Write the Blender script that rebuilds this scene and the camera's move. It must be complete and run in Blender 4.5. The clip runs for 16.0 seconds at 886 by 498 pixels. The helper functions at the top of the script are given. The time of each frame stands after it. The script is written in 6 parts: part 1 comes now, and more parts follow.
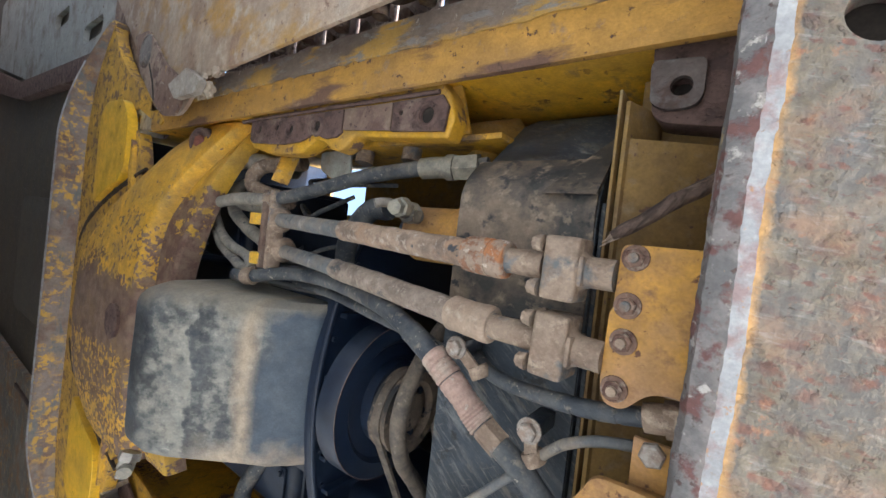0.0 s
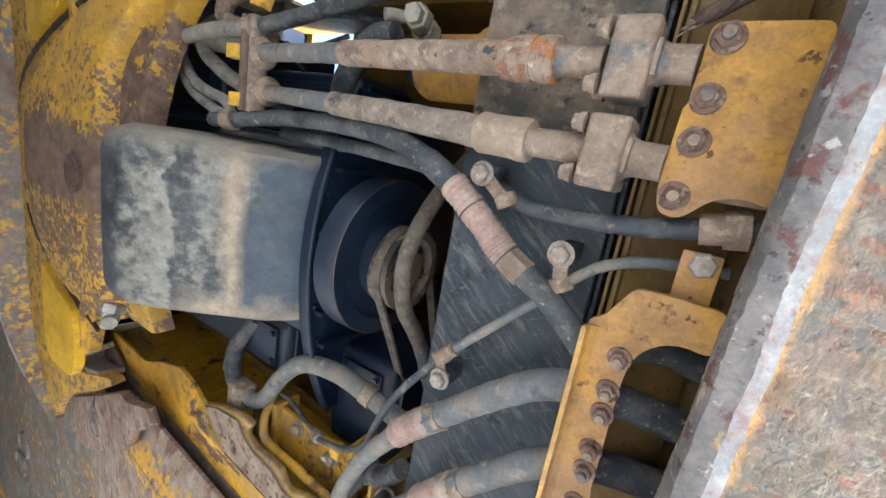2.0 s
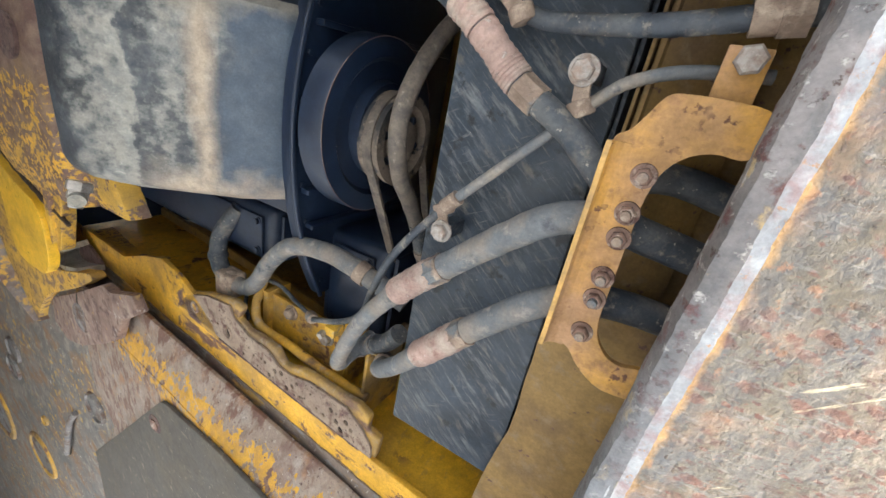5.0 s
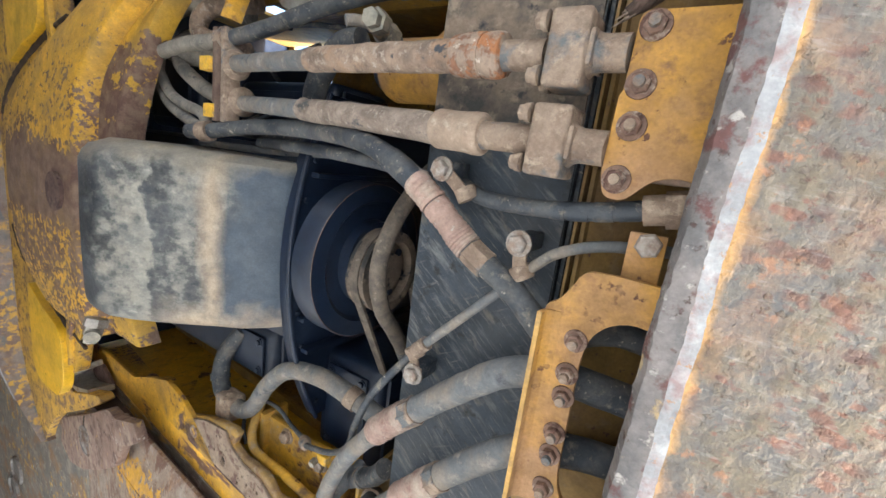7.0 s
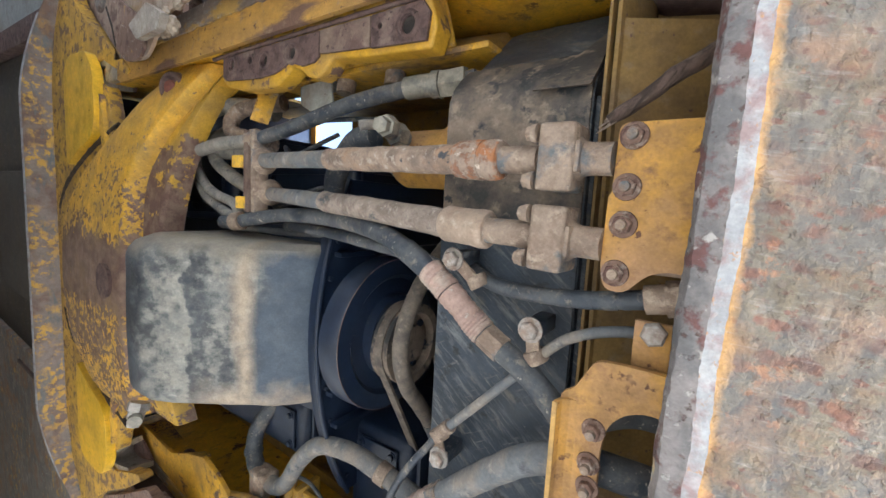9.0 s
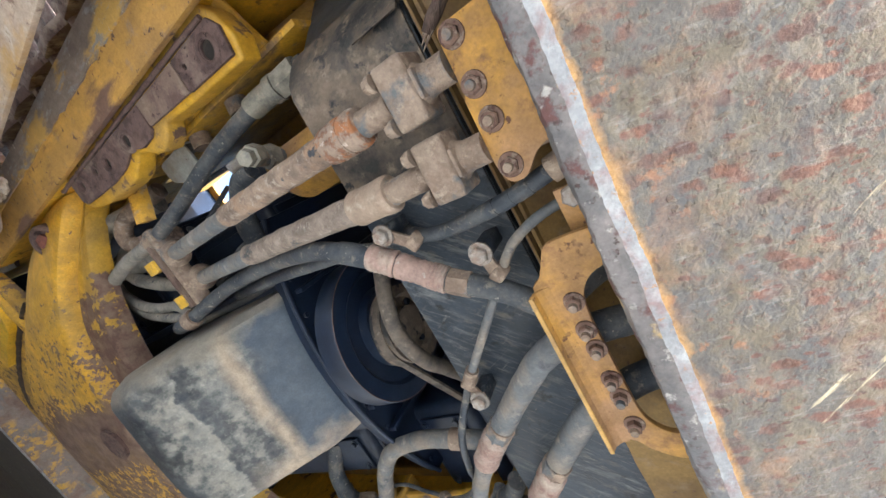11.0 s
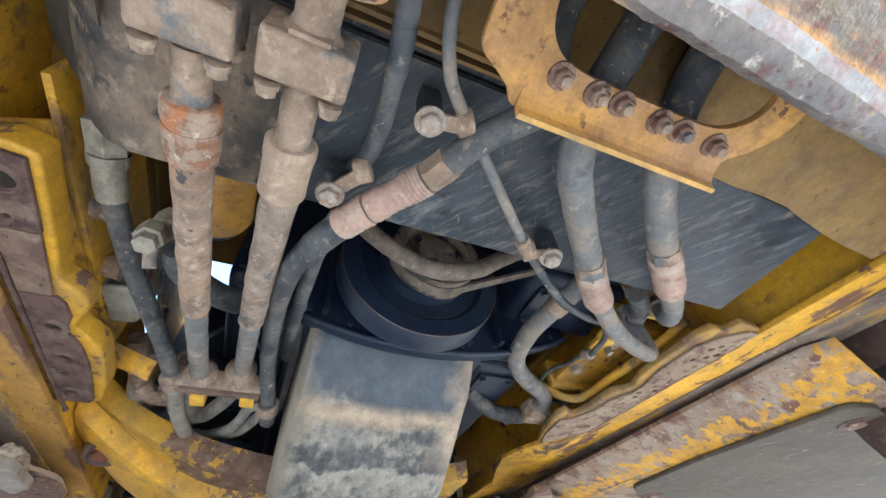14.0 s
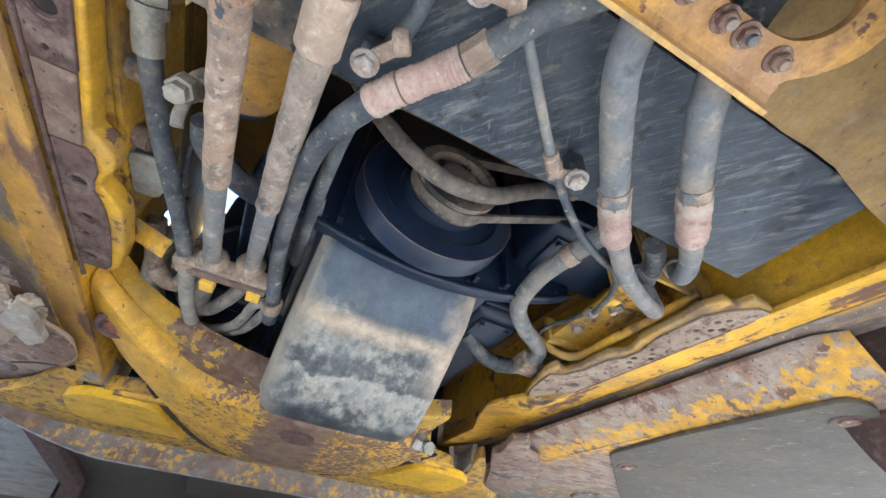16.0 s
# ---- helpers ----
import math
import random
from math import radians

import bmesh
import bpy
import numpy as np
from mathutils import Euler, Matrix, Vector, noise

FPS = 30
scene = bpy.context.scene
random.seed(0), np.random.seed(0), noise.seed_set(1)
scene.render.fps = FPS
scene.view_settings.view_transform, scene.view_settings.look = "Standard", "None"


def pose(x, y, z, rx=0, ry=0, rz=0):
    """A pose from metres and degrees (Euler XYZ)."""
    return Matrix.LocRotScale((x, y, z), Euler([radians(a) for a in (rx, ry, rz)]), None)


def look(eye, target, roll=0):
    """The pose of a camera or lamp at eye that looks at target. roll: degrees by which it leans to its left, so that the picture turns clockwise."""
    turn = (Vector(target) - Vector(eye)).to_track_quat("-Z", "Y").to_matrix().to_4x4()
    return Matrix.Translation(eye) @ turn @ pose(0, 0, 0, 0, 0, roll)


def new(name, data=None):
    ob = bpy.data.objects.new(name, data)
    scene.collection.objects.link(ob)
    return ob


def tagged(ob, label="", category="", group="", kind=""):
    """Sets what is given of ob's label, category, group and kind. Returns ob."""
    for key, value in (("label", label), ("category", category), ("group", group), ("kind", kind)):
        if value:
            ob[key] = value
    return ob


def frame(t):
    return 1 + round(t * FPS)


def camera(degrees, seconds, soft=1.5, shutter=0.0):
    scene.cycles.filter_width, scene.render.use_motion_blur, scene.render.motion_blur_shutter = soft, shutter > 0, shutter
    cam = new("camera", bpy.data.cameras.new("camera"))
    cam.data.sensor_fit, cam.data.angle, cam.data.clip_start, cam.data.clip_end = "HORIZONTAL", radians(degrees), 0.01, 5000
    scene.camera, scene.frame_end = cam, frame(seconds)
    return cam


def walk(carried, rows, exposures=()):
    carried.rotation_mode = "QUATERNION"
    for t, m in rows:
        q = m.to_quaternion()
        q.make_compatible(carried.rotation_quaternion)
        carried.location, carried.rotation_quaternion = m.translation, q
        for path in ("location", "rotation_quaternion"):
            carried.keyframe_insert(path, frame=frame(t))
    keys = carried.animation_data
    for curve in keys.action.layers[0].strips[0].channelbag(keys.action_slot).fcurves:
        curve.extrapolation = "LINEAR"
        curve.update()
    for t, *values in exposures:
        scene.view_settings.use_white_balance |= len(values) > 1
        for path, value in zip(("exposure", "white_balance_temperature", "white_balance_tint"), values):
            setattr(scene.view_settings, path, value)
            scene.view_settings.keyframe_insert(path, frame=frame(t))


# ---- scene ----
cam = camera(95.4, 16.0)
METRES, EYE, TILT, LEAN, TURN = 1.0, 0.30, 93.869, -35.247, -8.036
ROWS = [
    (0.0, 0.0, 0.0, 0.0, -0.0, 0.0, -0.0),
    (0.5, -0.0254, 0.0329, -0.0259, -2.01, -2.73, -1.44),
    (1.0, -0.0393, 0.0477, -0.062, -2.82, -6.02, -2.12),
    (1.5, -0.051, 0.0509, -0.0955, -2.97, -9.62, -2.67),
    (2.0, -0.0619, 0.0542, -0.1275, -3.05, -12.7, -3.13),
    (2.5, -0.0764, 0.0565, -0.1544, -3.33, -15.67, -3.36),
    (3.0, -0.0947, 0.0566, -0.188, -3.63, -18.72, -3.42),
    (3.5, -0.1037, 0.0584, -0.224, -4.46, -21.35, -3.62),
    (4.0, -0.1008, 0.0583, -0.2479, -5.42, -23.73, -3.96),
    (6.5, -0.0416, 0.0525, -0.2162, -5.46, -16.95, -2.46),
    (7.0, -0.0176, 0.0371, -0.1408, -3.95, -11.59, -0.85),
    (7.5, -0.0116, 0.0218, -0.0949, -2.26, -7.56, 0.57),
    (8.0, -0.0061, 0.0165, -0.0733, -0.8, -5.47, 1.64),
    (10.5, 0.0242, 0.0069, -0.0801, -4.72, -9.03, 17.86),
    (11.0, 0.0532, 0.0073, -0.0921, -10.91, -14.41, 35.66),
    (11.5, 0.0921, 0.001, -0.1003, -18.29, -23.88, 53.67),
    (12.0, 0.1533, -0.0149, -0.0995, -38.47, -48.16, 66.53),
    (12.5, 0.1518, 0.0002, -0.1217, -60.19, -71.08, 70.89),
    (13.0, 0.0973, 0.0664, -0.1544, -67.42, -75.44, 71.04),
    (13.5, 0.064, 0.0903, -0.1484, -63.23, -70.32, 71.45),
    (14.0, 0.0311, 0.1024, -0.1458, -57.97, -65.75, 72.07),
    (14.5, 0.012, 0.1012, -0.1452, -52.7, -61.46, 72.17),
    (15.0, -0.0096, 0.0955, -0.1458, -45.91, -56.25, 71.73),
    (15.5, -0.0457, 0.0909, -0.1562, -38.36, -50.43, 70.67),
    (16.0, -0.0598, 0.0899, -0.1627, -31.3, -44.9, 68.4),
]
walk(cam, [(t, pose(0, 0, EYE, TILT, LEAN, TURN) @ pose(METRES * x, METRES * y, METRES * z, 90 + pitch, roll, yaw)) for t, x, y, z, yaw, pitch, roll in ROWS],
     [(0.0, 2.47, 6350, 10), (0.5, 2.62, 6300, 10), (1.0, 2.67, 6300, 10), (2.0, 2.72, 6300, 10), (4.0, 2.77, 6280, 10), (6.5, 2.79, 6600, 10), (8.0, 2.72, 6400, 10), (10.5, 2.67, 6400, 10), (12.5, 2.62, 6400, 10), (14.0, 2.76, 6300, 10), (16.0, 2.99, 6000, 10)])

# ---- world, sun, exposure ----
world = bpy.data.worlds.new("world")
scene.world = world
world.use_nodes = True
wn = world.node_tree
sky = wn.nodes.new("ShaderNodeTexSky")
sky.sky_type, sky.sun_disc = "NISHITA", False
SUN_AT = 67
sky.sun_elevation, sky.sun_rotation = radians(24), radians(SUN_AT)
sky.air_density, sky.dust_density = 1.0, 2.5
wn.links.new(sky.outputs[0], wn.nodes["Background"].inputs[0])
wn.nodes["Background"].inputs[1].default_value = 0.15
sun_data = bpy.data.lights.new("sun", "SUN")
sun_data.energy, sun_data.angle, sun_data.color = 4.5, radians(0.6), (1.0, 0.985, 0.95)
sun = new("sun", sun_data)
sun.matrix_world = look((10 * math.sin(radians(SUN_AT)), 10 * math.cos(radians(SUN_AT)), 10 * math.tan(radians(24))), (0, 0, 0))


# ---- materials ----
ONE = (1, 1, 1)


def material(name, base, rough=0.6, metal=0.0, layers=(), bump=0.0, bump_scale=60.0, vary=0.15, extra=None):
    """Layers of (colour, roughness, metal, scale, stretch, low, high): noise patches laid over the base, each at world size."""
    m = bpy.data.materials.new(name)
    m.use_nodes = True
    nt = m.node_tree
    bsdf = nt.nodes["Principled BSDF"]
    geo = nt.nodes.new("ShaderNodeNewGeometry")

    def noise_at(scale, stretch=(1, 1, 1), detail=5.0, shift=0.0):
        mp = nt.nodes.new("ShaderNodeMapping")
        mp.inputs["Scale"].default_value = stretch[:3]
        if len(stretch) > 3:
            mp.vector_type = "TEXTURE"
            mp.inputs["Scale"].default_value = [1 / s for s in stretch[:3]]
            mp.inputs["Rotation"].default_value = (0, 0, radians(stretch[3]))
        mp.inputs["Location"].default_value = (shift, shift * 0.7, -shift)
        nt.links.new(geo.outputs["Position"], mp.inputs[0])
        nz = nt.nodes.new("ShaderNodeTexNoise")
        nz.inputs["Scale"].default_value, nz.inputs["Detail"].default_value = scale, detail
        nz.inputs["Roughness"].default_value = 0.62
        nt.links.new(mp.outputs[0], nz.inputs["Vector"])
        return nz.outputs[0]

    def ranged(value, a, b, lo=0.0, hi=1.0):
        r = nt.nodes.new("ShaderNodeMapRange")
        for i, v in zip((1, 2, 3, 4), (a, b, lo, hi)):
            r.inputs[i].default_value = v
        nt.links.new(value, r.inputs[0])
        return r.outputs[0]

    def math_node(op, a, b):
        n = nt.nodes.new("ShaderNodeMath")
        n.operation = op
        for i, v in enumerate((a, b)):
            if isinstance(v, (int, float)):
                n.inputs[i].default_value = v
            else:
                nt.links.new(v, n.inputs[i])
        return n.outputs[0]

    def mix(fac, a, b):
        n = nt.nodes.new("ShaderNodeMix")
        n.data_type = "RGBA"
        if isinstance(fac, (int, float)):
            n.inputs[0].default_value = fac
        else:
            nt.links.new(fac, n.inputs[0])
        for i, v in ((6, a), (7, b)):
            if isinstance(v, tuple):
                n.inputs[i].default_value = (*v, 1)
            else:
                nt.links.new(v, n.inputs[i])
        return n.outputs[2]

    def blend(fac, a, b):
        return math_node("ADD", math_node("MULTIPLY", a, math_node("SUBTRACT", 1.0, fac)), math_node("MULTIPLY", b, fac))

    tone = ranged(noise_at(7, detail=6), 0.3, 0.7, 1 - vary, 1 + vary)
    fine = ranged(noise_at(90, detail=3, shift=3), 0.3, 0.7, 1 - vary * 0.6, 1 + vary * 0.6)
    vm = nt.nodes.new("ShaderNodeVectorMath")
    vm.operation = "SCALE"
    vm.inputs[0].default_value = base
    nt.links.new(math_node("MULTIPLY", tone, fine), vm.inputs["Scale"])
    colour, rgh, met = vm.outputs[0], rough, metal
    height = math_node("MULTIPLY", noise_at(bump_scale, detail=4, shift=5), 0.6)
    for k, (col, r2, m2, scale, stretch, low, high, *mask) in enumerate(layers):
        value = noise_at(scale, stretch, 7.0, 11.0 * (k + 1))
        fac = ranged(value, low, high)
        if mask:
            fac = math_node("MULTIPLY", fac, ranged(noise_at(mask[0], ONE, 4.0, 17.0 * (k + 1)), mask[1], mask[2]))
        colour = mix(fac, colour, col)
        rgh, met = blend(fac, rgh, r2), blend(fac, met, m2)
        height = math_node("ADD", height, math_node("MULTIPLY", fac, 0.25))
    if extra:
        colour, rgh = extra(nt, geo, noise_at, ranged, math_node, mix, blend, colour, rgh)
    grit = math_node("MULTIPLY", ranged(noise_at(240, ONE, 5.0, 91), 0.32, 0.68, 0.88, 1.12), ranged(noise_at(36, ONE, 8.0, 93), 0.3, 0.7, 0.84, 1.16))
    gm = nt.nodes.new("ShaderNodeVectorMath")
    gm.operation = "SCALE"
    nt.links.new(colour, gm.inputs[0])
    nt.links.new(grit, gm.inputs["Scale"])
    colour = gm.outputs[0]
    nt.links.new(colour, bsdf.inputs["Base Color"])
    for v, slot in ((rgh, "Roughness"), (met, "Metallic")):
        if isinstance(v, (int, float)):
            bsdf.inputs[slot].default_value = v
        else:
            nt.links.new(v, bsdf.inputs[slot])
    if bump:
        b = nt.nodes.new("ShaderNodeBump")
        b.inputs["Strength"].default_value, b.inputs["Distance"].default_value = bump, 0.004
        nt.links.new(height, b.inputs["Height"])
        nt.links.new(b.outputs[0], bsdf.inputs["Normal"])
    return m


YEL, RUST, DUST = (0.60, 0.33, 0.030), (0.13, 0.062, 0.040), (0.31, 0.245, 0.18)
yellow = material("yellow paint", YEL, 0.5, 0, [((0.31, 0.195, 0.065), 0.75, 0, 6, ONE, 0.43, 0.68), (DUST, 0.85, 0, 40, ONE, 0.56, 0.72), ((0.20, 0.125, 0.065), 0.8, 0, 14, (0.6, 1, 1), 0.55, 0.64), (RUST, 0.8, 0, 30, ONE, 0.56, 0.60, 4, 0.46, 0.58)], 0.4)
yellow_dusty = material("dusty yellow paint", (0.40, 0.23, 0.04), 0.65, 0, [((0.20, 0.135, 0.06), 0.85, 0, 6, ONE, 0.40, 0.70), ((0.33, 0.23, 0.11), 0.9, 0, 28, ONE, 0.52, 0.70), (RUST, 0.8, 0, 45, ONE, 0.60, 0.63, 7, 0.5, 0.6)], 0.35)
yellow_chipped = material("chipped yellow paint", (0.60, 0.345, 0.03), 0.55, 0, [((0.34, 0.22, 0.07), 0.7, 0, 9, ONE, 0.45, 0.70), ((0.19, 0.115, 0.085), 0.72, 0.1, 5.5, ONE, 0.545, 0.575), ((0.155, 0.085, 0.06), 0.75, 0.1, 70, ONE, 0.50, 0.54, 7, 0.46, 0.54), ((0.26, 0.185, 0.14), 0.8, 0, 26, ONE, 0.55, 0.66, 5, 0.45, 0.6), ((0.60, 0.35, 0.04), 0.6, 0, 95, ONE, 0.60, 0.63)], 0.7, 120)
yellow_bright = material("fresh yellow paint", (0.66, 0.39, 0.02), 0.42, 0, [((0.44, 0.27, 0.06), 0.7, 0, 10, ONE, 0.5, 0.75), (RUST, 0.8, 0, 60, ONE, 0.63, 0.66, 9, 0.5, 0.6)], 0.2)
bracket_yellow = material("orange yellow plate", (0.52, 0.275, 0.05), 0.6, 0, [((0.40, 0.235, 0.125), 0.8, 0, 5, ONE, 0.45, 0.60), ((0.32, 0.18, 0.075), 0.8, 0, 17, ONE, 0.46, 0.66), ((0.26, 0.14, 0.07), 0.85, 0, 40, ONE, 0.55, 0.70), (RUST, 0.8, 0, 70, ONE, 0.60, 0.64, 16, 0.5, 0.6)], 0.35)
# lighter bracket yellow: an edge highlight put into the colour
lip_highlight = material("yellow edge highlight", (0.50, 0.30, 0.09), 0.6, 0, [((0.36, 0.23, 0.10), 0.8, 0, 30, ONE, 0.5, 0.66)], 0.3)
yellow_stained = material("stained yellow paint", (0.50, 0.285, 0.035), 0.55, 0, [((0.26, 0.17, 0.075), 0.75, 0, 5, ONE, 0.42, 0.62), ((0.17, 0.10, 0.07), 0.8, 0.1, 14, (0.5, 1, 1), 0.53, 0.61), (DUST, 0.85, 0, 34, ONE, 0.56, 0.72)], 0.45)
rust_brown = material("rusted mount", (0.125, 0.078, 0.068), 0.75, 0.1, [((0.065, 0.038, 0.036), 0.8, 0, 30, ONE, 0.48, 0.60), ((0.24, 0.185, 0.15), 0.9, 0, 13, ONE, 0.56, 0.72), ((0.04, 0.025, 0.025), 0.9, 0, 120, ONE, 0.62, 0.66)], 0.8)
worn_steel = material("worn grey steel", (0.19, 0.18, 0.175), 0.55, 0.3, [((0.115, 0.07, 0.05), 0.8, 0, 13, ONE, 0.48, 0.62), ((0.10, 0.10, 0.105), 0.5, 0.3, 22, ONE, 0.52, 0.64), ((0.44, 0.385, 0.31), 0.8, 0, 38, (1, 3, 1, 20), 0.60, 0.68)], 0.7)
cover_grey = material("grey cover plate", (0.082, 0.074, 0.064), 0.8, 0, [((0.105, 0.088, 0.066), 0.85, 0, 7, ONE, 0.46, 0.68), ((0.20, 0.165, 0.13), 0.85, 0, 30, ONE, 0.60, 0.72), ((0.36, 0.335, 0.30), 0.6, 0.2, 120, (0.25, 1.4, 1), 0.68, 0.71)], 0.45)
bright_edge = material("bare ground steel", (0.29, 0.305, 0.33), 0.5, 0.1, [((0.27, 0.205, 0.21), 0.7, 0.1, 40, ONE, 0.47, 0.62), ((0.41, 0.43, 0.455), 0.42, 0.15, 18, ONE, 0.50, 0.66), ((0.38, 0.23, 0.15), 0.8, 0, 110, ONE, 0.62, 0.68)], 0.6, 120)
black_paint = material("black painted steel", (0.017, 0.027, 0.041), 0.38, 0, [((0.056, 0.074, 0.099), 0.7, 0, 6, ONE, 0.42, 0.66), ((0.18, 0.19, 0.198), 0.9, 0, 55, (0.28, 1.5, 1, 38), 0.52, 0.66, 5, 0.40, 0.62), ((0.16, 0.15, 0.135), 0.9, 0, 30, (0.5, 1.2, 1, 38), 0.58, 0.70), ((0.20, 0.195, 0.185), 0.9, 0, 150, (0.14, 1.6, 1, 40), 0.56, 0.68, 6, 0.38, 0.60), ((0.17, 0.17, 0.17), 0.9, 0, 120, (0.16, 1.5, 1, -30), 0.60, 0.70, 5, 0.46, 0.62), ((0.34, 0.32, 0.29), 0.9, 0, 130, (0.4, 1.4, 1, 42), 0.69, 0.73), ((0.012, 0.014, 0.018), 0.4, 0, 22, ONE, 0.60, 0.66)], 0.35)
black_tan = material("black steel under caked dust", (0.045, 0.045, 0.045), 0.6, 0, [((0.225, 0.175, 0.135), 0.9, 0, 8, ONE, 0.42, 0.58), ((0.30, 0.24, 0.185), 0.9, 0, 34, ONE, 0.54, 0.66), ((0.035, 0.037, 0.042), 0.7, 0, 26, ONE, 0.57, 0.63)], 0.5)
# black paint tinted navy: the sheen of reflected sky is in the colour
black_clean = material("dark engine paint", (0.009, 0.018, 0.040), 0.36, 0, [((0.026, 0.040, 0.068), 0.6, 0, 9, ONE, 0.48, 0.74), ((0.08, 0.075, 0.07), 0.9, 0, 80, ONE, 0.66, 0.72)], 0.15)
rubber = material("black hose rubber", (0.034, 0.043, 0.057), 0.5, 0, [((0.10, 0.106, 0.112), 0.8, 0, 18, ONE, 0.43, 0.60), ((0.22, 0.19, 0.16), 0.9, 0, 14, ONE, 0.54, 0.78), ((0.20, 0.18, 0.155), 0.9, 0, 60, ONE, 0.56, 0.68), ((0.36, 0.33, 0.29), 0.9, 0, 110, ONE, 0.63, 0.68)], 0.5, 110)
rubber_dusty = material("dusty grey hose", (0.135, 0.145, 0.155), 0.75, 0, [((0.235, 0.205, 0.175), 0.9, 0, 14, ONE, 0.44, 0.62), ((0.30, 0.275, 0.245), 0.9, 0, 45, ONE, 0.56, 0.70), ((0.06, 0.065, 0.075), 0.6, 0, 26, ONE, 0.60, 0.68)], 0.5, 110)
hose_pale = material("pale dusty hose", (0.25, 0.235, 0.21), 0.85, 0, [((0.33, 0.30, 0.26), 0.9, 0, 16, ONE, 0.46, 0.66), ((0.15, 0.15, 0.148), 0.8, 0, 22, ONE, 0.52, 0.68), ((0.08, 0.085, 0.09), 0.6, 0, 60, ONE, 0.62, 0.68)], 0.5, 110)
sleeve_tan = material("tan dust caked hose sleeve", (0.325, 0.24, 0.182), 0.88, 0, [((0.18, 0.135, 0.11), 0.9, 0, 24, ONE, 0.46, 0.60), ((0.42, 0.35, 0.29), 0.9, 0, 70, ONE, 0.54, 0.64), ((0.35, 0.23, 0.155), 0.9, 0, 12, ONE, 0.54, 0.64), ((0.045, 0.05, 0.06), 0.5, 0, 17, ONE, 0.615, 0.64)], 0.8, 140)
sleeve_worn = material("tan hose sleeve worn to black", (0.29, 0.235, 0.195), 0.88, 0, [((0.19, 0.15, 0.125), 0.9, 0, 24, ONE, 0.46, 0.60), ((0.40, 0.34, 0.29), 0.9, 0, 70, ONE, 0.56, 0.66), ((0.05, 0.055, 0.062), 0.5, 0, 15, (0.5, 1.2, 1), 0.555, 0.60), ((0.27, 0.235, 0.20), 0.9, 0, 90, ONE, 0.60, 0.66)], 0.7, 140)
fitting_grey = material("olive grey steel fitting", (0.26, 0.245, 0.205), 0.6, 0.2, [((0.17, 0.165, 0.15), 0.7, 0.2, 26, ONE, 0.48, 0.62), ((0.36, 0.32, 0.265), 0.9, 0, 60, ONE, 0.55, 0.66)], 0.4)
sleeve_smooth = material("tan dusty ferrule", (0.37, 0.285, 0.22), 0.85, 0, [((0.29, 0.21, 0.16), 0.9, 0, 18, ONE, 0.46, 0.64), ((0.44, 0.36, 0.285), 0.9, 0, 60, ONE, 0.56, 0.68)], 0.4, 140)
sleeve_orange = material("orange flaking sleeve", (0.33, 0.25, 0.195), 0.85, 0, [((0.36, 0.15, 0.065), 0.8, 0, 30, ONE, 0.49, 0.56), ((0.24, 0.12, 0.075), 0.85, 0, 60, ONE, 0.54, 0.62), ((0.52, 0.43, 0.36), 0.9, 0, 75, ONE, 0.60, 0.64)], 0.8)
sleeve_red = material("faded red sleeve", (0.34, 0.235, 0.20), 0.85, 0, [((0.40, 0.325, 0.27), 0.9, 0, 26, ONE, 0.46, 0.62), ((0.27, 0.16, 0.135), 0.85, 0, 40, ONE, 0.55, 0.68), ((0.44, 0.38, 0.33), 0.9, 0, 70, ONE, 0.62, 0.68)], 0.8, 100)
fitting = material("dusty steel fitting", (0.305, 0.232, 0.178), 0.75, 0.1, [((0.215, 0.155, 0.118), 0.85, 0, 34, ONE, 0.46, 0.60), ((0.41, 0.325, 0.25), 0.9, 0, 60, ONE, 0.54, 0.66), ((0.135, 0.145, 0.155), 0.65, 0.15, 15, ONE, 0.53, 0.61), ((0.06, 0.065, 0.075), 0.6, 0.2, 34, ONE, 0.60, 0.66, 12, 0.5, 0.6)], 0.7)
bolt_metal = material("grey bolt steel", (0.33, 0.30, 0.275), 0.5, 0.35, [((0.25, 0.185, 0.15), 0.85, 0, 50, ONE, 0.46, 0.60), ((0.45, 0.41, 0.36), 0.7, 0.2, 90, ONE, 0.56, 0.66)], 0.4)
bolt_rusty = material("brown rusty bolt", (0.215, 0.135, 0.105), 0.7, 0.15, [((0.38, 0.31, 0.26), 0.7, 0.15, 70, ONE, 0.52, 0.62), ((0.105, 0.055, 0.045), 0.85, 0, 60, ONE, 0.52, 0.62)], 0.6)
zinc = material("bright zinc fitting", (0.44, 0.42, 0.39), 0.32, 0.75, [((0.3, 0.25, 0.2), 0.8, 0, 40, ONE, 0.5, 0.66)], 0.3)
yellow_tag = material("clean yellow clip", (0.72, 0.43, 0.05), 0.55, 0, [(DUST, 0.85, 0, 60, ONE, 0.52, 0.72)], 0.25)
belt_rubber = material("tan worn belt", (0.165, 0.135, 0.11), 0.8, 0, [((0.085, 0.075, 0.068), 0.8, 0, 34, ONE, 0.45, 0.65), ((0.26, 0.22, 0.18), 0.9, 0, 60, ONE, 0.60, 0.70)], 0.3)
# near-black colour stands in for the shade inside holes and gaps
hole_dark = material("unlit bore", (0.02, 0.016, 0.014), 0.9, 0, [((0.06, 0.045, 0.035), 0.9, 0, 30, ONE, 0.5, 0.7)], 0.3)
